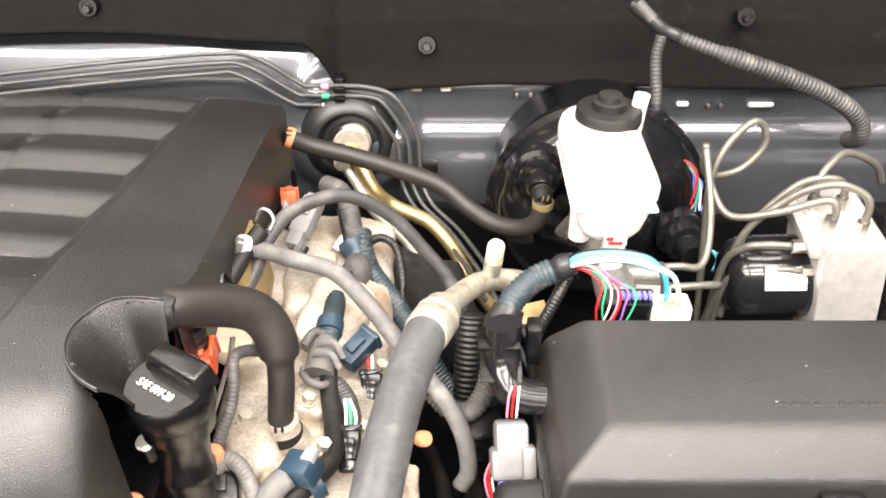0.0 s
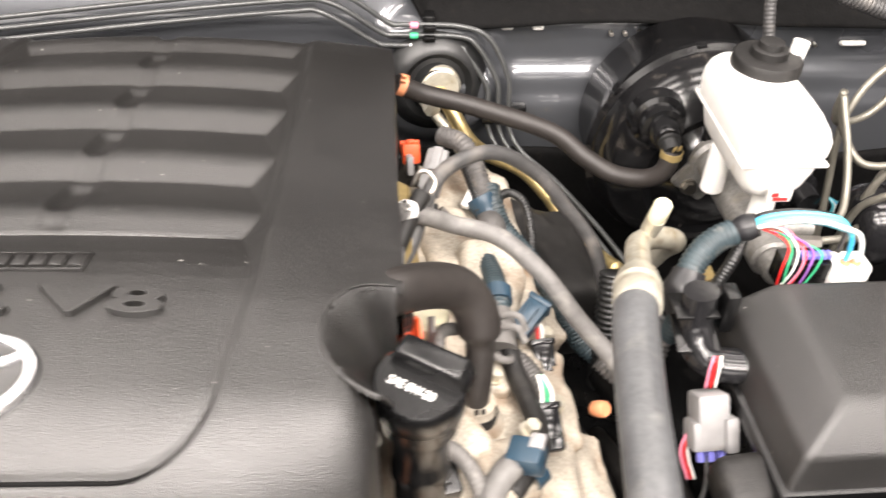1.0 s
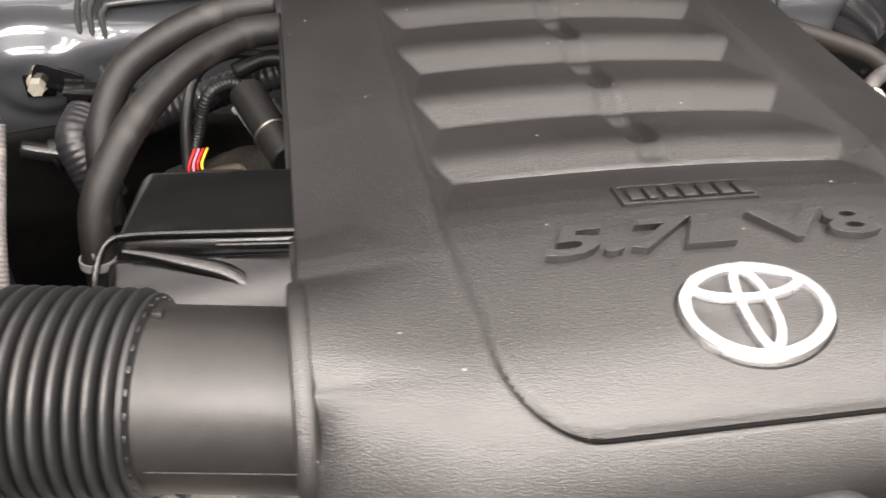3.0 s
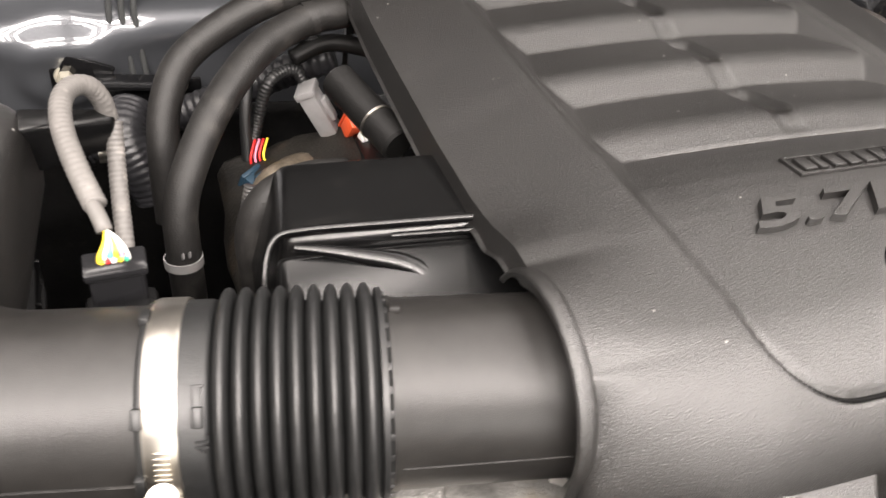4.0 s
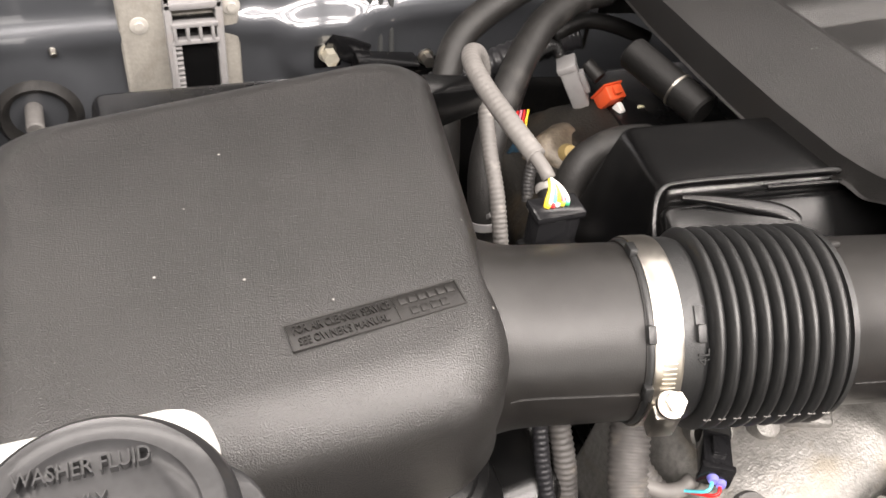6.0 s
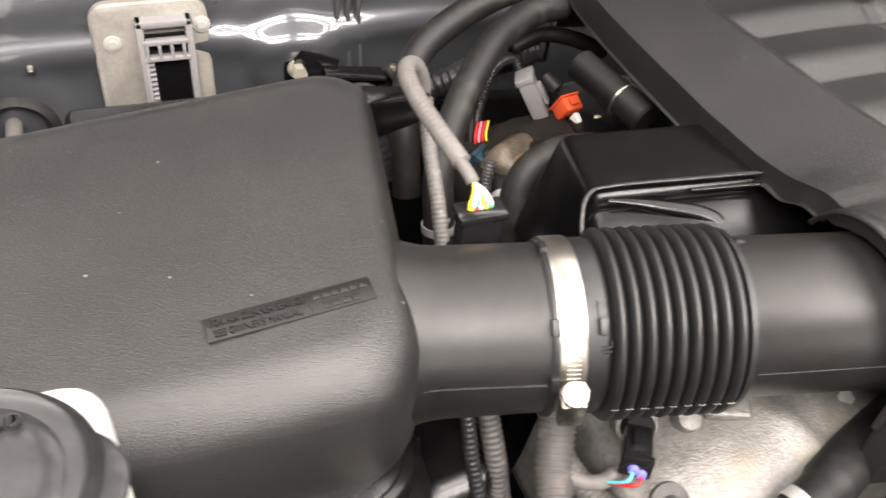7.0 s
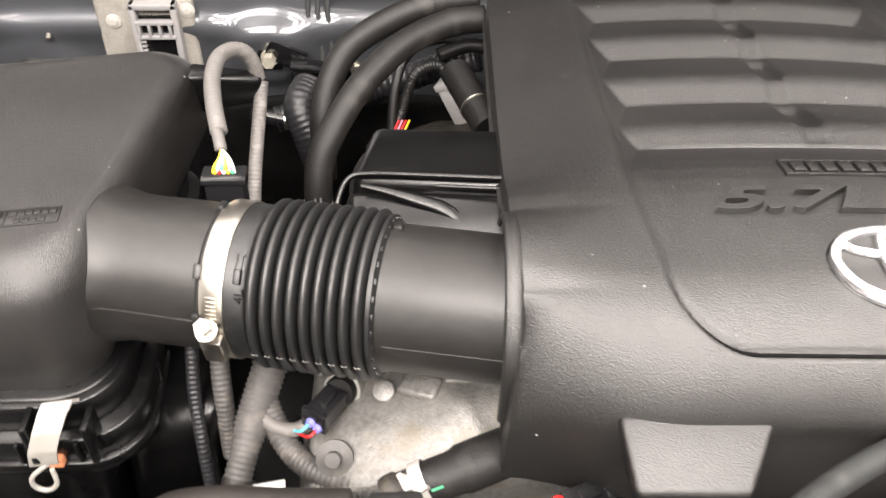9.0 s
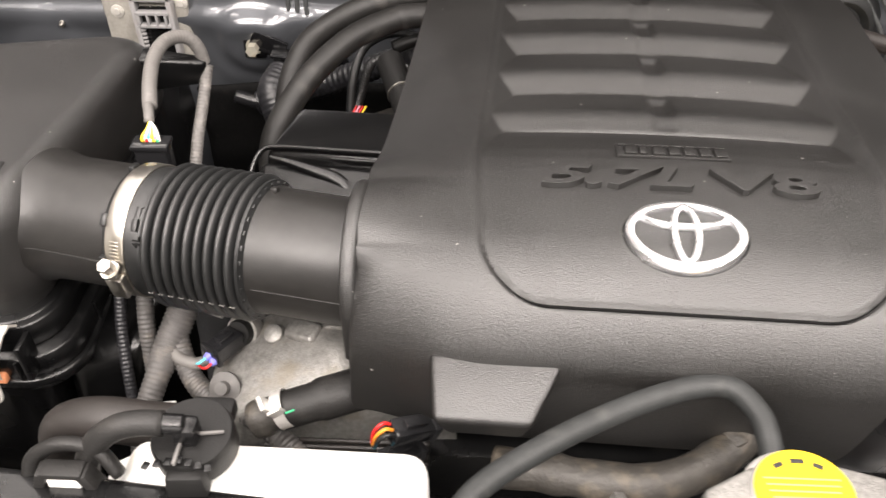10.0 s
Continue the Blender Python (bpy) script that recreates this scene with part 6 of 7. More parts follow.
single("tan_casting", lump((-0.722, 0.83, 0.888), (0.062, 0.055, 0.05), 6, 0.14, 0.014, 6, (20, 10, 30), 26.0), TAN_CASTING, "oily tan casting beside the heater hoses", "casting")
single("amber_boss", lathe((-0.722, 0.815, 0.905), (-0.722, 0.806, 0.918), [(0, 0.012), (0.6, 0.011), (1, 0.007)], 20), TAN, "amber plated boss on the tan casting", "boss")
hose_thing("thin_hose", [(-0.765, 0.80, 0.93), (-0.772, 0.79, 0.905), (-0.775, 0.775, 0.88), (-0.772, 0.76, 0.84)], 0.0062, LOOM_DARK, "thin dusty lead hanging beside the heater hoses", "wiring loom", ribs=0.0036)
hose_thing("thin_hose", [(-0.70, 0.925, 0.975), (-0.665, 0.93, 0.985), (-0.63, 0.925, 0.98), (-0.59, 0.915, 0.965)], 0.0085, MATT, "short black hose running under the engine cover")
hose_thing("small_hose", [(-0.752, 0.80, 0.90), (-0.757, 0.775, 0.895), (-0.765, 0.75, 0.875), (-0.77, 0.73, 0.84)], 0.0105, HOSE_DARK, "small dusty black hose beside the air hose", clips=(((-0.7555, 0.78, 0.8965), (-0.2, -0.9, -0.25), ALU_CLEAN),))


# ---- front of the bay ----
washer = thing("washer_tank", (-1.15, 0.36, 0.9), "white washer fluid tank with a black hinged cap", "washer tank")
part("tank", hexa([(-1.26, 0.25, 0.7), (-1.10, 0.25, 0.7), (-1.10, 0.41, 0.7), (-1.26, 0.41, 0.7)], [(-1.25, 0.27, 1.162), (-1.106, 0.27, 1.162), (-1.104, 0.427, 1.164), (-1.25, 0.427, 1.164)], 0.016, 4), WHITE, washer)
part("neck", rod((-1.141, 0.360, 1.154), (-1.141, 0.361, 1.186), 0.033, 32), WHITE, washer)
wn = Vector((0.03, -0.08, 1)).normalized()
wc = Vector((-1.141, 0.361, 1.182))
wcap = part("cap", lathe(wc, wc + wn * 0.017, [(0, 0.0375), (0.1, 0.0395), (0.45, 0.0395), (0.6, 0.0380), (0.75, 0.0362), (0.86, 0.0345), (0.8, 0.0325), (0.78, 0.028), (0.84, 0.0268), (0.9, 0.02), (0.92, 0.004)], 64), GLASSY_GREY, washer, "smoky black flip cap")
part("tab", lathe(wc + Vector((0.0235, -0.004, 0.003)), wc + Vector((0.0235, -0.004, 0.0075)), [(0, 0.021), (0.2, 0.0225), (0.8, 0.0225), (1, 0.021)], 36), GLASSY_GREY, wcap)
part("lettering", join(lettering("WASHER FLUID", (wc.x - 0.0025, wc.y + 0.0165, wc.z + 0.0176), 0.0373, 0.0052, (4.5, 0, 0), 0.0016),
                       lettering("ONLY", (wc.x - 0.003, wc.y + 0.0055, wc.z + 0.0166), 0.0132, 0.0052, (4.5, 0, 0), 0.0016)), GLASSY_GREY, wcap, "raised lettering")

tank = thing("coolant_tank", (-0.72, 0.22, 0.85), "white plastic coolant reserve tank with a black cap", "coolant tank")
part("tank", hexa([(-0.84, 0.15, 0.82), (-0.61, 0.15, 0.82), (-0.61, 0.262, 0.82), (-0.84, 0.262, 0.82)], [(-0.80, 0.16, 1.068), (-0.613, 0.16, 1.072), (-0.613, 0.272, 1.072), (-0.80, 0.278, 1.068)], 0.014, 4), WHITE, tank)
part("shoulder", hexa([(-0.838, 0.17, 0.99), (-0.79, 0.17, 0.99), (-0.79, 0.285, 0.99), (-0.838, 0.285, 0.99)], [(-0.826, 0.18, 1.025), (-0.78, 0.18, 1.06), (-0.78, 0.282, 1.06), (-0.826, 0.285, 1.025)], 0.006, 3), WHITE, tank)
part("neck", rod((-0.755, 0.262, 1.06), (-0.755, 0.262, 1.082), 0.021, 28), WHITE, tank)
tcap = part("cap", join(lathe((-0.753, 0.262, 1.074), (-0.753, 0.26, 1.094), [(0, 0.0235), (0.1, 0.025), (0.8, 0.025), (1, 0.0235)], 40), box((-0.752, 0.237, 1.080), (0.026, 0.016, 0.018), 0.003, (0, 0, 4), 2, 0.85), box((-0.749, 0.287, 1.08), (0.028, 0.014, 0.012), 0.003)), MATT, tank, "black round cap")
part("cross_rib", join(box((-0.757, 0.248, 1.0955), (0.0022, 0.024, 0.003), 0.0006), box((-0.748, 0.258, 1.0955), (0.03, 0.0018, 0.002), 0.0005, (0, 0, 8))), HOSE_GREY, tcap)
for k in range(7):
    part("mark", box((-0.773 + 0.006 * k, 0.240 - 0.0016 * abs(k - 3), 1.095), (0.004, 0.005, 0.001), 0.0003, (0, 0, 5 * (k - 3))), PLASTIC, tcap)
part("spout", join(rod((-0.754, 0.2565, 1.106), (-0.775, 0.2555, 1.108), 0.0062, 16), box((-0.754, 0.257, 1.099), (0.014, 0.014, 0.016), 0.003)), PLASTIC, tcap)
hose_thing("overflow_hose", [(-0.766, 0.256, 1.107), (-0.780, 0.255, 1.108), (-0.794, 0.253, 1.105), (-0.808, 0.251, 1.093), (-0.818, 0.251, 1.074), (-0.826, 0.252, 1.05), (-0.842, 0.257, 1.0), (-0.845, 0.25, 0.9)], 0.0078, HOSE_DARK, "black rubber overflow hose from the coolant tank cap")
hose_thing("radiator_hose", [(-0.78, 0.34, 0.985), (-0.82, 0.335, 0.995), (-0.862, 0.338, 0.995), (-0.893, 0.342, 0.980), (-0.906, 0.345, 0.95), (-0.905, 0.34, 0.90), (-0.90, 0.33, 0.80)], 0.0172, HOSE_BROWN, "thick dark radiator hose bending down beside the coolant tank")
hose_thing("bypass_hose", [(-0.60, 0.205, 1.05), (-0.588, 0.245, 1.058), (-0.543, 0.282, 1.06), (-0.49, 0.314, 1.06), (-0.444, 0.333, 1.061), (-0.417, 0.334, 1.062), (-0.402, 0.316, 1.06), (-0.398, 0.296, 1.056), (-0.398, 0.28, 1.05)], 0.0080, SLATE_HOSE, "smooth slate grey overflow hose arching to the radiator cap")

rad = thing("radiator_filler", (-0.395, 0.245, 1.04), "radiator filler neck with a steel cap and yellow warning label", "radiator filler")
part("neck", lathe((-0.397, 0.243, 1.0), (-0.397, 0.243, 1.07), [(0, 0.022), (0.8, 0.022), (0.85, 0.029), (1, 0.029)], 32), ALU_PIPE, rad)
rcap = part("cap", lathe((-0.397, 0.242, 1.066), (-0.397, 0.242, 1.0835), [(0, 0.032), (0.1, 0.034), (0.5, 0.034), (0.62, 0.033), (0.7, 0.030), (0.9, 0.0295), (1, 0.028)], 48), ALU_CLEAN, rad)
part("ear", hexa([(-0.455, 0.228, 1.064), (-0.42, 0.222, 1.064), (-0.42, 0.262, 1.064), (-0.453, 0.246, 1.064)], [(-0.453, 0.228, 1.078), (-0.42, 0.222, 1.081), (-0.42, 0.262, 1.081), (-0.451, 0.246, 1.078)], 0.003, 3), ALU, rcap)
part("ear", hexa([(-0.374, 0.222, 1.064), (-0.339, 0.24, 1.064), (-0.341, 0.258, 1.064), (-0.374, 0.264, 1.064)], [(-0.374, 0.222, 1.081), (-0.341, 0.24, 1.078), (-0.343, 0.258, 1.078), (-0.374, 0.264, 1.081)], 0.003, 3), ALU, rcap)
lab_r = part("label", lathe((-0.397, 0.242, 1.083), (-0.397, 0.242, 1.0848), [(0, 0.0282), (1, 0.0280)], 48), YELLOW, rcap, "round yellow warning label")
part("pictogram", join(box((-0.397, 0.262, 1.0852), (0.008, 0.003, 0.0006), 0.0002), box((-0.4085, 0.259, 1.0852), (0.006, 0.003, 0.0006), 0.0002, (0, 0, 25)), box((-0.3855, 0.259, 1.0852), (0.006, 0.003, 0.0006), 0.0002, (0, 0, -25))), PRINT_BLACK, lab_r)
part("print_bars", join(*[box((-0.397, 0.250 - 0.0042 * k, 1.0852), (0.044 - 0.002 * k, 0.0010, 0.0005), 0) for k in range(6)]), RUST_ORANGE, lab_r)

outlet_pipe = thing("water_outlet", (-0.48, 0.31, 0.97), "dirty cast aluminium water outlet, darkened for the shade below the engine cover", "water outlet")
part("casting", tube([(-0.57, 0.322, 0.978), (-0.53, 0.314, 0.984), (-0.48, 0.308, 0.984), (-0.445, 0.31, 0.988), (-0.415, 0.322, 0.996), (-0.39, 0.345, 1.0)], 0.0145, 20, wander=0.12), DIRTY_SHADED_ALU, outlet_pipe, smooth=180)
part("flange", box((-0.405, 0.338, 0.995), (0.016, 0.03, 0.036), 0.005, (0, 0, 30)), DIRTY_SHADED_ALU, outlet_pipe)
bolt("sensor", (-0.485, 0.298, 0.984), (0, -0.8, 0.5), 0.0065, ALU, outlet_pipe, "", 0.016)
hose_thing("throttle_hose", [(-0.735, 0.366, 0.975), (-0.715, 0.373, 0.977), (-0.69, 0.384, 0.977), (-0.66, 0.397, 0.976), (-0.62, 0.412, 0.975)], 0.0165, HOSE_DARK, "short black throttle hose with a steel spring clip", radii=((0, 0.92), (0.22, 0.92), (0.25, 1.04), (1, 1.04)))
spring = thing("spring_clip", (-0.736, 0.366, 0.975), "bright steel spring clip on the throttle hose", "hose clip", "spring clips")
hd = (Vector((-0.715, 0.370, 0.985)) - Vector((-0.735, 0.366, 0.977))).normalized()
part("band", lathe(Vector((-0.737, 0.3656, 0.9762)), Vector((-0.737, 0.3656, 0.9762)) + hd * 0.009, [(0, 0.0148), (0, 0.0156), (1, 0.0156), (1, 0.0148)], 32, cap=False), ALU_CLEAN, spring)
part("ear", box((-0.744, 0.357, 0.994), (0.004, 0.012, 0.014), 0.001, (20, -25, 20)), ALU_CLEAN, spring)
part("ear", box((-0.734, 0.352, 0.992), (0.011, 0.003, 0.012), 0.001, (20, -25, 20)), ALU_CLEAN, spring)
single("paint_mark", tube([(-0.727, 0.3515, 0.9925), (-0.720, 0.3525, 0.9955)], 0.0008, 8), WIRES["green"], "green paint dash on the throttle hose", "marker")
single("hose_stub", lathe((-0.733, 0.3665, 0.978), (-0.756, 0.361, 0.968), [(0, 0.0135), (0.5, 0.0135), (0.6, 0.0155), (0.85, 0.0155), (1, 0.0145)], 28), DIRTY_SHADED_ALU, "cast hose stub on the throttle housing", "hose")
for c, rot, col in (((-0.632, 0.343, 0.990), (-20, 10, -62), "red"), ((-0.642, 0.335, 0.966), (-20, 5, -50), "cyan")):
    t = plug_block("sensor_plug", c, (0.017, 0.036, 0.015), rot, GLOSS, "gloss black sensor plug with " + col + " wires below the engine cover")
    m = pose(*c, *rot)
    for k in range(3):
        w = [m @ Vector((0.005 * (k - 1), -0.014, 0.002)), m @ Vector((0.005 * (k - 1), -0.025, 0.008)), m @ Vector((0.004 * (k - 1), -0.030, 0.0)), m @ Vector((0.002 * (k - 1), -0.028, -0.012))]
        wire([tuple(p) for p in w], (col, "orange" if col == "red" else "blue", "black")[k], t, 0.0015)
belt = thing("drive_belt", (-0.69, 0.36, 0.93), "dusty brown ribbed drive belt below the throttle hose", "belt")
part("back", hexa([(-0.755, 0.345, 0.925), (-0.62, 0.338, 0.935), (-0.62, 0.368, 0.935), (-0.755, 0.375, 0.925)], [(-0.755, 0.345, 0.930), (-0.62, 0.338, 0.940), (-0.62, 0.368, 0.940), (-0.755, 0.375, 0.930)], 0.001), MATT, belt)
for k in range(5):
    part("rib", tube([(-0.754, 0.3475 + 0.006 * k, 0.9305), (-0.69, 0.344 + 0.006 * k, 0.936), (-0.621, 0.3405 + 0.006 * k, 0.9405)], 0.0022, 8), HOSE_BROWN, belt)
disc = thing("clip_disc", (-0.667, 0.327, 0.955), "grey plastic loom clip beside the sensor plugs", "clip")
part("disc", lathe((-0.668, 0.330, 0.948), (-0.669, 0.324, 0.958), [(0, 0.008), (0.4, 0.0135), (0.8, 0.0135), (1, 0.009)], 24), LOOM_GREY, disc)
part("spring", tube([(-0.655 + 0.0125 * k / 24, 0.326 + 0.005 * math.cos(k * 1.3), 0.953 + 0.005 * math.sin(k * 1.3)) for k in range(25)], 0.0012, 6, 0.002), STEEL, disc)

# ---- looms and sensors beneath the bellows ----
under = thing("wiring_loom", (-0.84, 0.45, 0.9), "dusty grey corrugated wiring loom under the intake hose", "wiring loom")
part("conduit", tube([(-0.835, 0.50, 0.985), (-0.845, 0.48, 0.965), (-0.855, 0.455, 0.945), (-0.862, 0.43, 0.93), (-0.87, 0.40, 0.905), (-0.87, 0.37, 0.86)], 0.0115, 16, ribs=0.0042, depth=0.1, radii=((0, 1.2), (0.4, 1.2), (0.5, 0.95), (1, 0.95))), LOOM_GREY, under, smooth=180)
part("conduit", tube([(-0.85, 0.465, 0.95), (-0.84, 0.445, 0.938), (-0.825, 0.425, 0.928), (-0.80, 0.405, 0.930), (-0.772, 0.391, 0.934), (-0.745, 0.372, 0.935), (-0.715, 0.350, 0.925), (-0.68, 0.33, 0.90)], 0.0098, 16, ribs=0.0042, depth=0.12), LOOM_GREY, under, smooth=180)
part("conduit", tube([(-0.885, 0.52, 0.99), (-0.887, 0.50, 0.96), (-0.885, 0.48, 0.93), (-0.882, 0.46, 0.88)], 0.008, 14, ribs=0.0042, depth=0.12), LOOM_GREY, under, smooth=180)
part("sleeve", tube([(-0.852, 0.452, 0.945), (-0.84, 0.44, 0.944), (-0.825, 0.438, 0.942), (-0.815, 0.441, 0.945)], 0.0055, 12), LOOM_LIGHT, under, smooth=180)
part("tape_band", tube([(-0.866, 0.414, 0.917), (-0.869, 0.402, 0.908)], 0.0125, 16), HOSE_BROWN, under)
part("dark_lead", tube([(-0.905, 0.50, 0.98), (-0.905, 0.475, 0.94), (-0.90, 0.45, 0.90), (-0.895, 0.43, 0.86)], 0.0055, 12, ribs=0.004), TAPE, under, smooth=180)
for k, col in enumerate(("pink", "yellow", "black")):
    wire([(-0.896 + 0.003 * k, 0.435, 0.868), (-0.893 + 0.004 * k, 0.42, 0.84), (-0.89 + 0.004 * k, 0.41, 0.80)], col, under, 0.002)
single("name_tag", box((-0.836, 0.378, 0.962), (0.022, 0.002, 0.012), 0.0005, (50, 0, 10)), PRINT_WHITE, "small white paper tag on the loom", "tag")
PLUG_A, PLUG_B = Vector((-0.791, 0.462, 0.957)), Vector((-0.809, 0.432, 0.961))
plug_dir = (PLUG_B - PLUG_A).normalized()
temp = plug_block("throttle_plug", tuple(PLUG_A.lerp(PLUG_B, 0.55)), (0.019, 0.030, 0.016), tuple(math.degrees(a) for a in plug_dir.to_track_quat("Y", "Z").to_euler()), GLOSS, "black plastic throttle plug with blue wire seals")
for k in range(2):
    q = PLUG_B + Vector((0.005 * k - 0.002, -0.003 * k, -0.001 - 0.003 * k))
    part("wire_seal", lathe(q - plug_dir * 0.004, q + plug_dir * 0.004, [(0, 0.0038), (0.6, 0.0038), (1, 0.0028)], 14), WIRES["violet"], temp)
    wire([tuple(q), tuple(q + plug_dir * 0.008 + Vector((-0.003, 0, -0.003))), (-0.826, 0.436, 0.944), (-0.832, 0.438, 0.941)], ("cyan", "red")[k], temp, 0.0012)
motor = thing("throttle_motor", tuple(PLUG_A), "round black sensor cap in a metal collar on the throttle casting", "sensor")
ax_m = Vector((-0.25, -0.80, 0.55)).normalized()
part("cap", lathe(PLUG_A - ax_m * 0.012, PLUG_A + ax_m * 0.006, [(0, 0.0125), (0.8, 0.0120), (1, 0.0105)], 28), MATT, motor)
part("rim", lathe(PLUG_A - ax_m * 0.014, PLUG_A - ax_m * 0.001, [(0, 0.0155), (0.7, 0.0155), (1, 0.0145), (1, 0.0125)], 32), ALU, motor)
part("tab", box((-0.812, 0.470, 0.980), (0.022, 0.015, 0.006), 0.001, (30, 0, -20)), HOSE_GREY, motor)
single("clip_disc", lathe((-0.793, 0.414, 0.942), (-0.795, 0.402, 0.954), [(0, 0.009), (0.3, 0.0135), (0.55, 0.0135), (0.62, 0.006), (1, 0.0055)], 24), LOOM_GREY, "grey plastic loom clip on the casting", "clip")
single("dark_duct", hexa([(-0.985, 0.452, 0.70), (-0.905, 0.452, 0.70), (-0.89, 0.60, 0.70), (-0.985, 0.60, 0.70)], [(-0.968, 0.458, 0.905), (-0.884, 0.458, 0.935), (-0.880, 0.60, 0.945), (-0.965, 0.60, 0.93)], 0.024, 6), SEMI_GLOSS, "black plastic duct below the intake outlet", "duct", smooth=180)

ring = thing("lift_ring", (-0.815, 0.245, 1.07), "dark grey plastic clip ring on the radiator support", "clip")
part("arc", tube([(-0.852, 0.243, 1.066), (-0.846, 0.248, 1.082), (-0.828, 0.25, 1.092), (-0.808, 0.249, 1.088), (-0.797, 0.244, 1.072)], 0.0065, 14, flat=0.7), HOSE_DARK, ring, smooth=180)
part("stand", join(box((-0.841, 0.238, 1.074), (0.007, 0.012, 0.02), 0.0015, (0, 20, 0)), box((-0.811, 0.238, 1.074), (0.007, 0.012, 0.02), 0.0015, (0, -20, 0)), box((-0.826, 0.238, 1.083), (0.026, 0.012, 0.005), 0.0015)), HOSE_DARK, ring)
part("pad", box((-0.826, 0.236, 1.072), (0.02, 0.006, 0.012), 0.001), WHITE_CONN, ring)

# ---- small things on the right bank of the engine ----
def coil_plug(c, rot, label):
    t = plug_block("coil_connector", c, (0.028, 0.024, 0.024), rot, ORANGE, label)
    m = pose(*c, *rot)
    a, b = m @ Vector((0, 0.006, 0.004)), m @ Vector((0, 0.01, 0.036))
    part("boot", lathe(a, b, [(0, 0.0105), (0.2, 0.0112), (0.25, 0.0095), (0.45, 0.0105), (0.5, 0.0092), (0.7, 0.0102), (0.75, 0.009), (1, 0.0092)], 20), RUBBER, t)
    for s in (-1, 1):
        p = m @ Vector((0.013 * s, -0.002, 0.012))
        part("wing", box(tuple(p), (0.003, 0.018, 0.022), 0.0008, rot), ORANGE, t)
    return t


coil_plug((-0.197, 0.528, 1.022), (20, 0, 8), "orange plastic coil connector with a ribbed black boot")
rear_coil = plug_block("coil_connector", (-0.170, 0.825, 0.990), (0.018, 0.014, 0.021), (-20, 0, 5), ORANGE, "orange plastic coil connector at the rear of the engine")
part("tab", box((-0.172, 0.812, 0.985), (0.007, 0.02, 0.02), 0.002, (-20, 0, 5)), GREY_CONN, rear_coil)
part("body", box((-0.176, 0.835, 0.965), (0.03, 0.03, 0.045), 0.004), PLASTIC, rear_coil)

shield = thing("heat_shield", (-0.20, 0.66, 0.95), "thin tan plastic shield between cover and cylinder head", "shield")
part("sheet", hexa([(-0.215, 0.60, 0.955), (-0.168, 0.65, 0.955), (-0.172, 0.72, 0.96), (-0.21, 0.73, 0.96)], [(-0.218, 0.605, 1.035), (-0.183, 0.655, 1.03), (-0.178, 0.715, 1.03), (-0.205, 0.73, 1.035)], 0.004), TAN, shield)
part("disc", lathe((-0.215, 0.605, 1.02), (-0.212, 0.592, 1.04), [(0, 0.022), (0.8, 0.022), (1, 0.019)], 28), TAN, shield)
single("drain_pipe", tube([(-0.215, 0.60, 1.0), (-0.195, 0.635, 1.02), (-0.182, 0.66, 1.035), (-0.17, 0.68, 1.045)], 0.0085, 16), HOSE_DARK, "short black rubber pipe beside the tan shield", "hose", smooth=180)
single("spring_clip", tube([(-0.178, 0.690, 1.046), (-0.172, 0.694, 1.058), (-0.164, 0.692, 1.060), (-0.158, 0.686, 1.052), (-0.163, 0.68, 1.044)], 0.0022, 10), STEEL, "bright steel spring clip round a hose end", "hose clip", smooth=180)
single("green_cap", lathe((-0.177, 0.566, 1.0), (-0.177, 0.563, 1.02), [(0, 0.02), (0.6, 0.021), (0.9, 0.02), (1, 0.017)], 28), CREAM, "pale green plastic cap under the breather hose", "cap")

grey_plug = thing("grey_connector", (-0.147, 0.79, 0.97), "dusty grey plastic connector with a ribbed lead", "connector")
part("housing", box((-0.148, 0.80, 0.982), (0.022, 0.05, 0.019), 0.003, (22, 0, -18)), GREY_CONN, grey_plug)
part("neck", box((-0.157, 0.772, 0.972), (0.016, 0.02, 0.014), 0.002, (22, 0, -18)), GREY_CONN, grey_plug)
part("lock", box((-0.146, 0.806, 0.995), (0.010, 0.028, 0.006), 0.001, (22, 0, -18)), GREY_CONN, grey_plug)
part("lead", tube([(-0.15, 0.775, 0.96), (-0.155, 0.755, 0.95), (-0.152, 0.735, 0.94)], 0.0062, 14, ribs=0.0035), RUBBER, grey_plug, smooth=180)
part("white_insert", box((-0.112, 0.79, 0.955), (0.008, 0.02, 0.007), 0.001, (20, 0, -30)), WHITE_CONN, grey_plug)

lead = thing("sensor_lead", (-0.17, 0.5, 0.98), "ribbed grey sensor lead beside the oil filler", "wiring loom")
part("conduit", tube([(-0.150, 0.556, 1.005), (-0.162, 0.54, 1.02), (-0.168, 0.525, 1.025), (-0.166, 0.508, 1.015), (-0.168, 0.495, 1.0), (-0.175, 0.482, 0.985), (-0.18, 0.474, 0.972)], 0.0052, 14, ribs=0.0034), LOOM_GREY, lead, smooth=180)
part("strap", tube([(-0.172, 0.545, 1.03), (-0.173, 0.53, 1.02), (-0.18, 0.51, 1.0), (-0.186, 0.50, 0.985)], 0.0035, 10, flat=0.5), LOOM_LIGHT, lead)
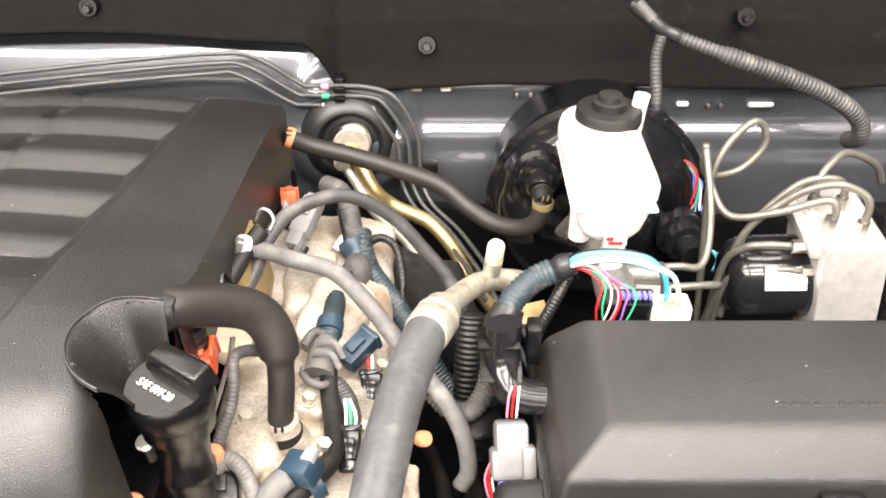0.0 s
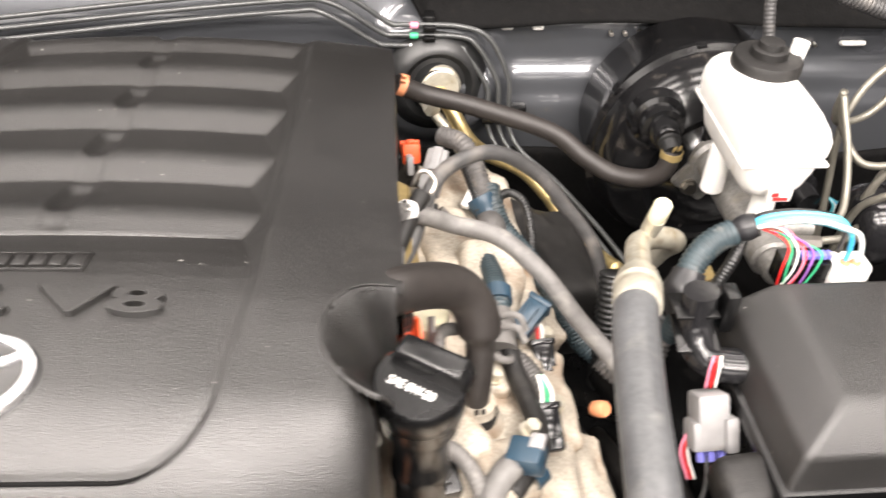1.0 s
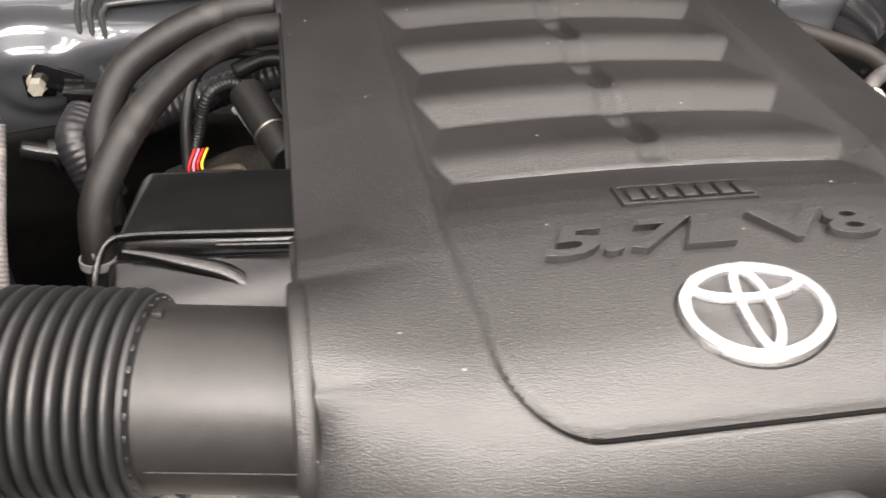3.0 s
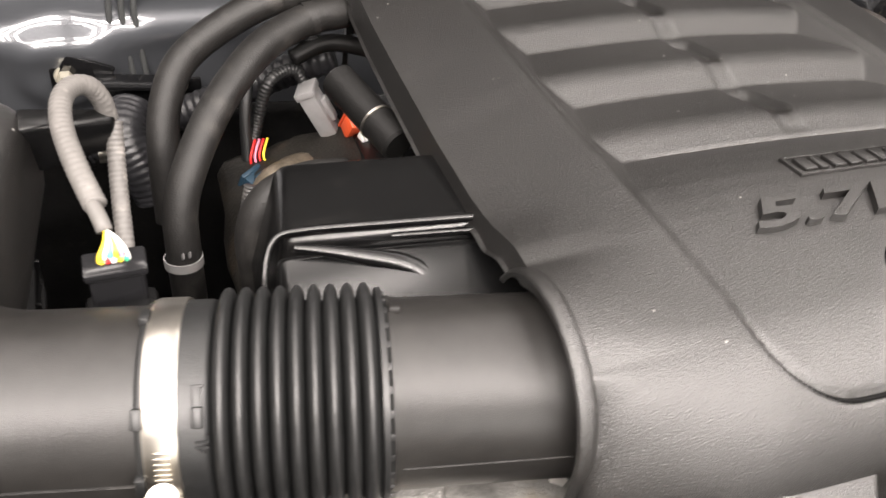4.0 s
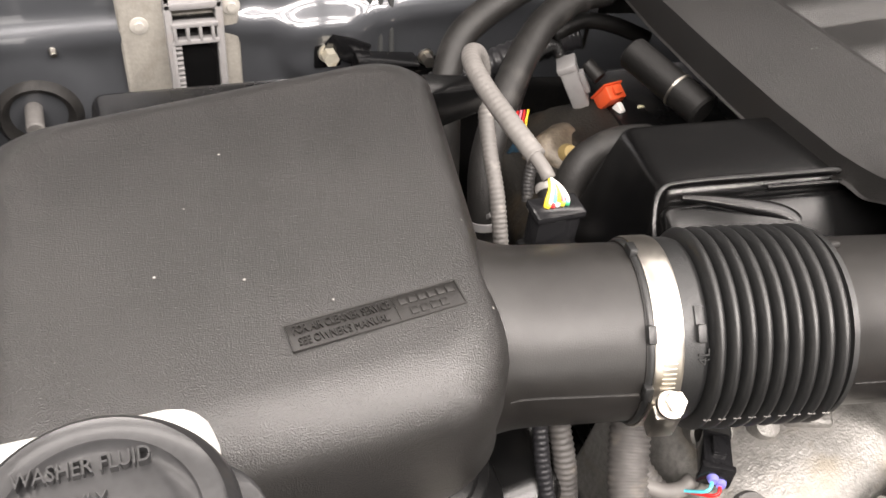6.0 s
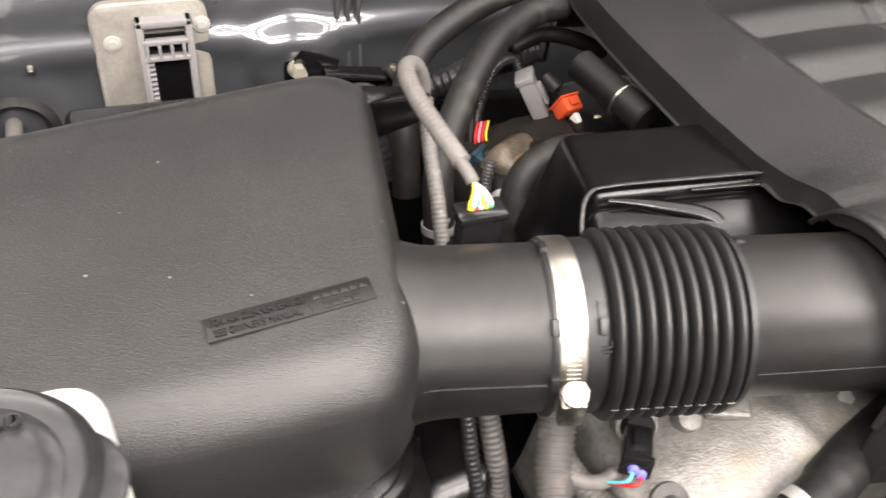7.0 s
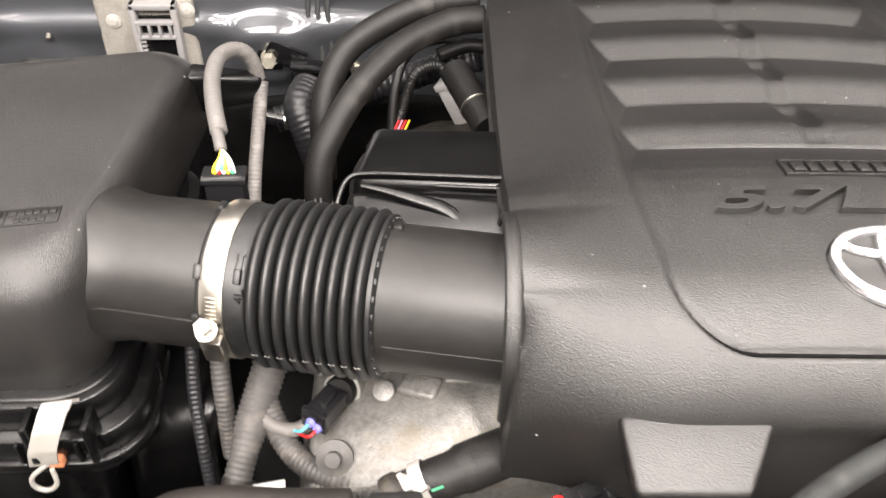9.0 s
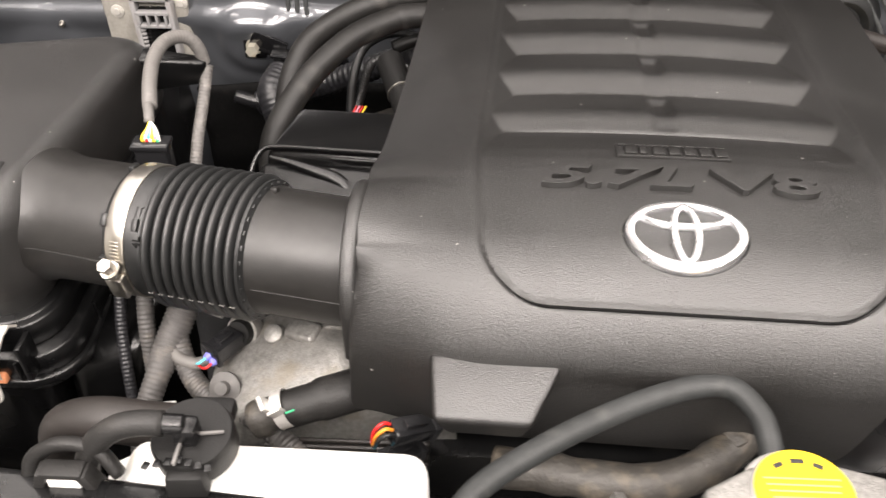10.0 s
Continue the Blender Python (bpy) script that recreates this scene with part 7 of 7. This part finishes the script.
for p, n, r in (((-0.177, 0.464, 0.975), (0, -0.3, 0.95), 0.0085), ((-0.222, 0.408, 0.985), (0.1, -0.3, 0.95), 0.009), ((-0.022, 0.558, 0.897), (0.5, -0.6, 0.6), 0.0075)):
    single("orange_plug", lathe(p, Vector(p) + Vector(n).normalized() * 0.014, [(0, r * 0.9), (0.3, r), (0.85, r), (1, r * 0.8)], 20), RUST_ORANGE, "faded orange round plug on the engine", "plug", "orange plugs")
bolt_low = thing("flange_bolt", (-0.222, 0.452, 1.0), "small bright flange bolt beside the oil filler neck", "bolt")
bolt("head", (-0.220, 0.447, 1.012), (0.2, -0.45, 0.87), 0.0052, STEEL, bolt_low, "", 0.007)
part("shank", rod((-0.222, 0.456, 0.985), (-0.220, 0.447, 1.013), 0.0036, 12), STEEL, bolt_low)
plug_block("black_connector", (-0.172, 0.446, 0.958), (0.03, 0.026, 0.024), (15, 0, 10), PLASTIC, "black plastic connector below the oil filler")
single("braided_hose", tube([(-0.178, 0.452, 0.970), (-0.168, 0.462, 0.978), (-0.155, 0.455, 0.975), (-0.144, 0.438, 0.965), (-0.138, 0.42, 0.94)], 0.0068, 14, ribs=0.0036, depth=0.08), LOOM_LIGHT, "silver braided lead below the oil filler", "wiring loom", smooth=180)

blue = thing("blue_connector", (-0.104, 0.452, 0.965), "dark blue plastic connector clipped over a grey hose", "connector")
part("housing", box((-0.108, 0.452, 0.978), (0.026, 0.022, 0.022), 0.003, (10, -15, -25)), DARK_BLUE, blue)
part("throat", box((-0.101, 0.455, 0.99), (0.011, 0.012, 0.006), 0.001, (10, -15, -25)), GREY_CONN, blue)
part("strap", lathe((-0.096, 0.456, 0.958), (-0.105, 0.449, 0.956), [(0, 0.0105), (0, 0.012), (1, 0.012), (1, 0.0105)], 24, cap=False), DARK_BLUE, blue)
part("pipe", tube([(-0.118, 0.448, 0.975), (-0.128, 0.44, 0.97), (-0.14, 0.425, 0.955)], 0.010, 16), HOSE_GREY, blue, smooth=180)

for c, rot, mat, lab, wires in (((-0.066, 0.588, 0.925), (35, 0, 5), GLOSS, "gloss black plastic connector with red and white wires", ("red", "white")),
                                ((-0.078, 0.505, 0.938), (30, 0, 5), GLOSS, "gloss black plastic connector on the cylinder head", ("white", "green", "white")),
                                ((-0.079, 0.612, 0.957), (20, 10, -40), DARK_BLUE, "small dark blue plastic connector beside the loom", ())):
    t = plug_block("sensor_plug", c, (0.020, 0.036, 0.020), rot, mat, lab)
    for k, col in enumerate(wires):
        wire([(c[0] - 0.004 + 0.004 * k, c[1] + 0.014, c[2] + 0.014), (c[0] - 0.004 + 0.004 * k, c[1] + 0.022, c[2] + 0.022), (c[0] - 0.006 + 0.002 * k, c[1] + 0.034, c[2] + 0.028)], col, t, 0.0016)
hose_thing("injector_lead", [(-0.103, 0.575, 0.95), (-0.095, 0.57, 0.952), (-0.085, 0.556, 0.95), (-0.079, 0.537, 0.948), (-0.078, 0.522, 0.945)], 0.0085, LOOM_GREY, "short ribbed grey lead to a black connector", "wiring loom", ribs=0.004)
hose_thing("injector_lead", [(-0.126, 0.60, 0.972), (-0.118, 0.612, 0.978), (-0.108, 0.61, 0.975), (-0.104, 0.60, 0.97)], 0.005, LOOM_GREY, "thin ribbed grey lead joining the loom", "wiring loom", ribs=0.0032)
hose_thing("injector_lead", [(-0.09, 0.78, 0.955), (-0.07, 0.80, 0.955), (-0.052, 0.795, 0.945), (-0.045, 0.775, 0.92), (-0.046, 0.755, 0.895)], 0.005, RUBBER, "thin ribbed black lead hanging beside the loom", "wiring loom", ribs=0.0034)
single("cable_tie", join(tube([(-0.113, 0.588, 0.985), (-0.096, 0.584, 0.990), (-0.088, 0.577, 0.978)], 0.0028, 8, flat=0.4), tube([(-0.115, 0.578, 0.982), (-0.098, 0.573, 0.987), (-0.09, 0.567, 0.975)], 0.0028, 8, flat=0.4)), LOOM_LIGHT, "pale tie bands round the taped loom", "cable tie")
single("knotted_tie", tube([(-0.125, 0.572, 0.965), (-0.118, 0.56, 0.968), (-0.108, 0.556, 0.966), (-0.102, 0.562, 0.962), (-0.11, 0.57, 0.958), (-0.12, 0.568, 0.96), (-0.124, 0.575, 0.97)], 0.0034, 10), LOOM_LIGHT, "knotted pale tie at the end of the loom wrap", "cable tie", smooth=180)

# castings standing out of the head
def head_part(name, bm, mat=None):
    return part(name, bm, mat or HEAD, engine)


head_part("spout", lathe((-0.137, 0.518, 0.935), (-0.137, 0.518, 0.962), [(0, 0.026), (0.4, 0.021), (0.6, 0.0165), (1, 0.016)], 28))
for c, s, rot in (((-0.12, 0.46, 0.945), (0.05, 0.05, 0.03), (10, 20, 15)), ((-0.155, 0.49, 0.95), (0.04, 0.06, 0.035), (0, -10, 20)), ((-0.075, 0.55, 0.915), (0.05, 0.10, 0.04), (0, 25, 0)),
                  ((-0.11, 0.665, 0.94), (0.06, 0.09, 0.05), (5, 15, -10)), ((-0.14, 0.73, 0.93), (0.06, 0.10, 0.05), (0, 10, 10)), ((-0.065, 0.70, 0.88), (0.06, 0.10, 0.05), (0, 30, 5)), ((-0.045, 0.50, 0.87), (0.04, 0.08, 0.05), (0, 30, 0)), ((-0.10, 0.40, 0.93), (0.09, 0.06, 0.05), (0, 15, 10))):
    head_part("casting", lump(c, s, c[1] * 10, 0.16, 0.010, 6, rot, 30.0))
for p in ((-0.098, 0.49, 0.958), (-0.165, 0.515, 0.965), (-0.068, 0.53, 0.936), (-0.118, 0.55, 0.952), (-0.06, 0.62, 0.925), (-0.058, 0.44, 0.91)):
    bolt("bolt", p, (0.25, -0.1, 0.95), 0.006, ALU_PIPE, engine, "", 0.008)
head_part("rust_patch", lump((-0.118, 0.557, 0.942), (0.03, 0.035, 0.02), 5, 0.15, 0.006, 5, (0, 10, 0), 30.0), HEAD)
# darker things low between engine and fuse box
single("black_conduit", tube([(0.03, 0.71, 0.92), (0.028, 0.695, 0.89), (0.026, 0.68, 0.85), (0.026, 0.67, 0.80)], 0.016, 18, ribs=0.006), RUBBER, "black ribbed conduit standing beside the engine", "wiring loom", smooth=180)
single("steering_joint", join(box((0.035, 0.64, 0.83), (0.05, 0.05, 0.03), 0.006, (20, 15, 30)), rod((0.03, 0.62, 0.80), (0.06, 0.72, 0.86), 0.012, 16)), PLASTIC, "black steel joint deep in the engine bay", "joint")
single("dark_casting", lump((-0.03, 0.80, 0.84), (0.12, 0.16, 0.10), 8, 0.12, 0.02, 8, (0, 20, 10), 20.0), HOSE_DARK, "dark cast housing behind the engine", "casting")

relay = thing("relay_box", (0.067, 0.45, 0.9), "grey and black plastic relay holder beside the fuse box", "relay")
part("cover", box((0.068, 0.447, 0.935), (0.055, 0.045, 0.035), 0.012, (15, 0, 5), 4), HOSE_DARK, relay)
grey_big = thing("grey_connector", (0.058, 0.512, 0.9), "pale grey plastic connector with purple seals under the fuse box", "connector")
part("housing", box((0.058, 0.512, 0.935), (0.028, 0.026, 0.046), 0.004, (-35, 0, 3)), GREY_CONN, grey_big)
part("shoulder", box((0.058, 0.505, 0.925), (0.036, 0.024, 0.026), 0.004, (-35, 0, 3)), GREY_CONN, grey_big)
part("tab", box((0.072, 0.50, 0.93), (0.012, 0.02, 0.03), 0.003, (-35, 0, 3)), GREY_CONN, grey_big)
for k in range(3):
    part("seal", rod((0.05 + 0.009 * k, 0.494, 0.915), (0.05 + 0.009 * k, 0.488, 0.909), 0.0036, 12), WIRES["violet"], grey_big)
for k, col in enumerate(("pink", "red", "white")):
    wire([(0.054 + 0.004 * k, 0.525, 0.958), (0.055 + 0.004 * k, 0.53, 0.975), (0.058 + 0.003 * k, 0.535, 0.985)], col, grey_big, 0.0011)
    wire([(0.044 + 0.002 * k, 0.51, 0.93), (0.036 + 0.003 * k, 0.50, 0.91), (0.042 + 0.003 * k, 0.485, 0.89)], col, grey_big, 0.0011)
wire([(0.055, 0.492, 0.912), (0.05, 0.47, 0.90), (0.035, 0.45, 0.88)], "black", grey_big, 0.002)
single("loom_mount", box((0.086, 0.655, 0.965), (0.03, 0.02, 0.012), 0.002, (30, 0, 20)), TAN, "tan metal tab under the wiring loom", "bracket")
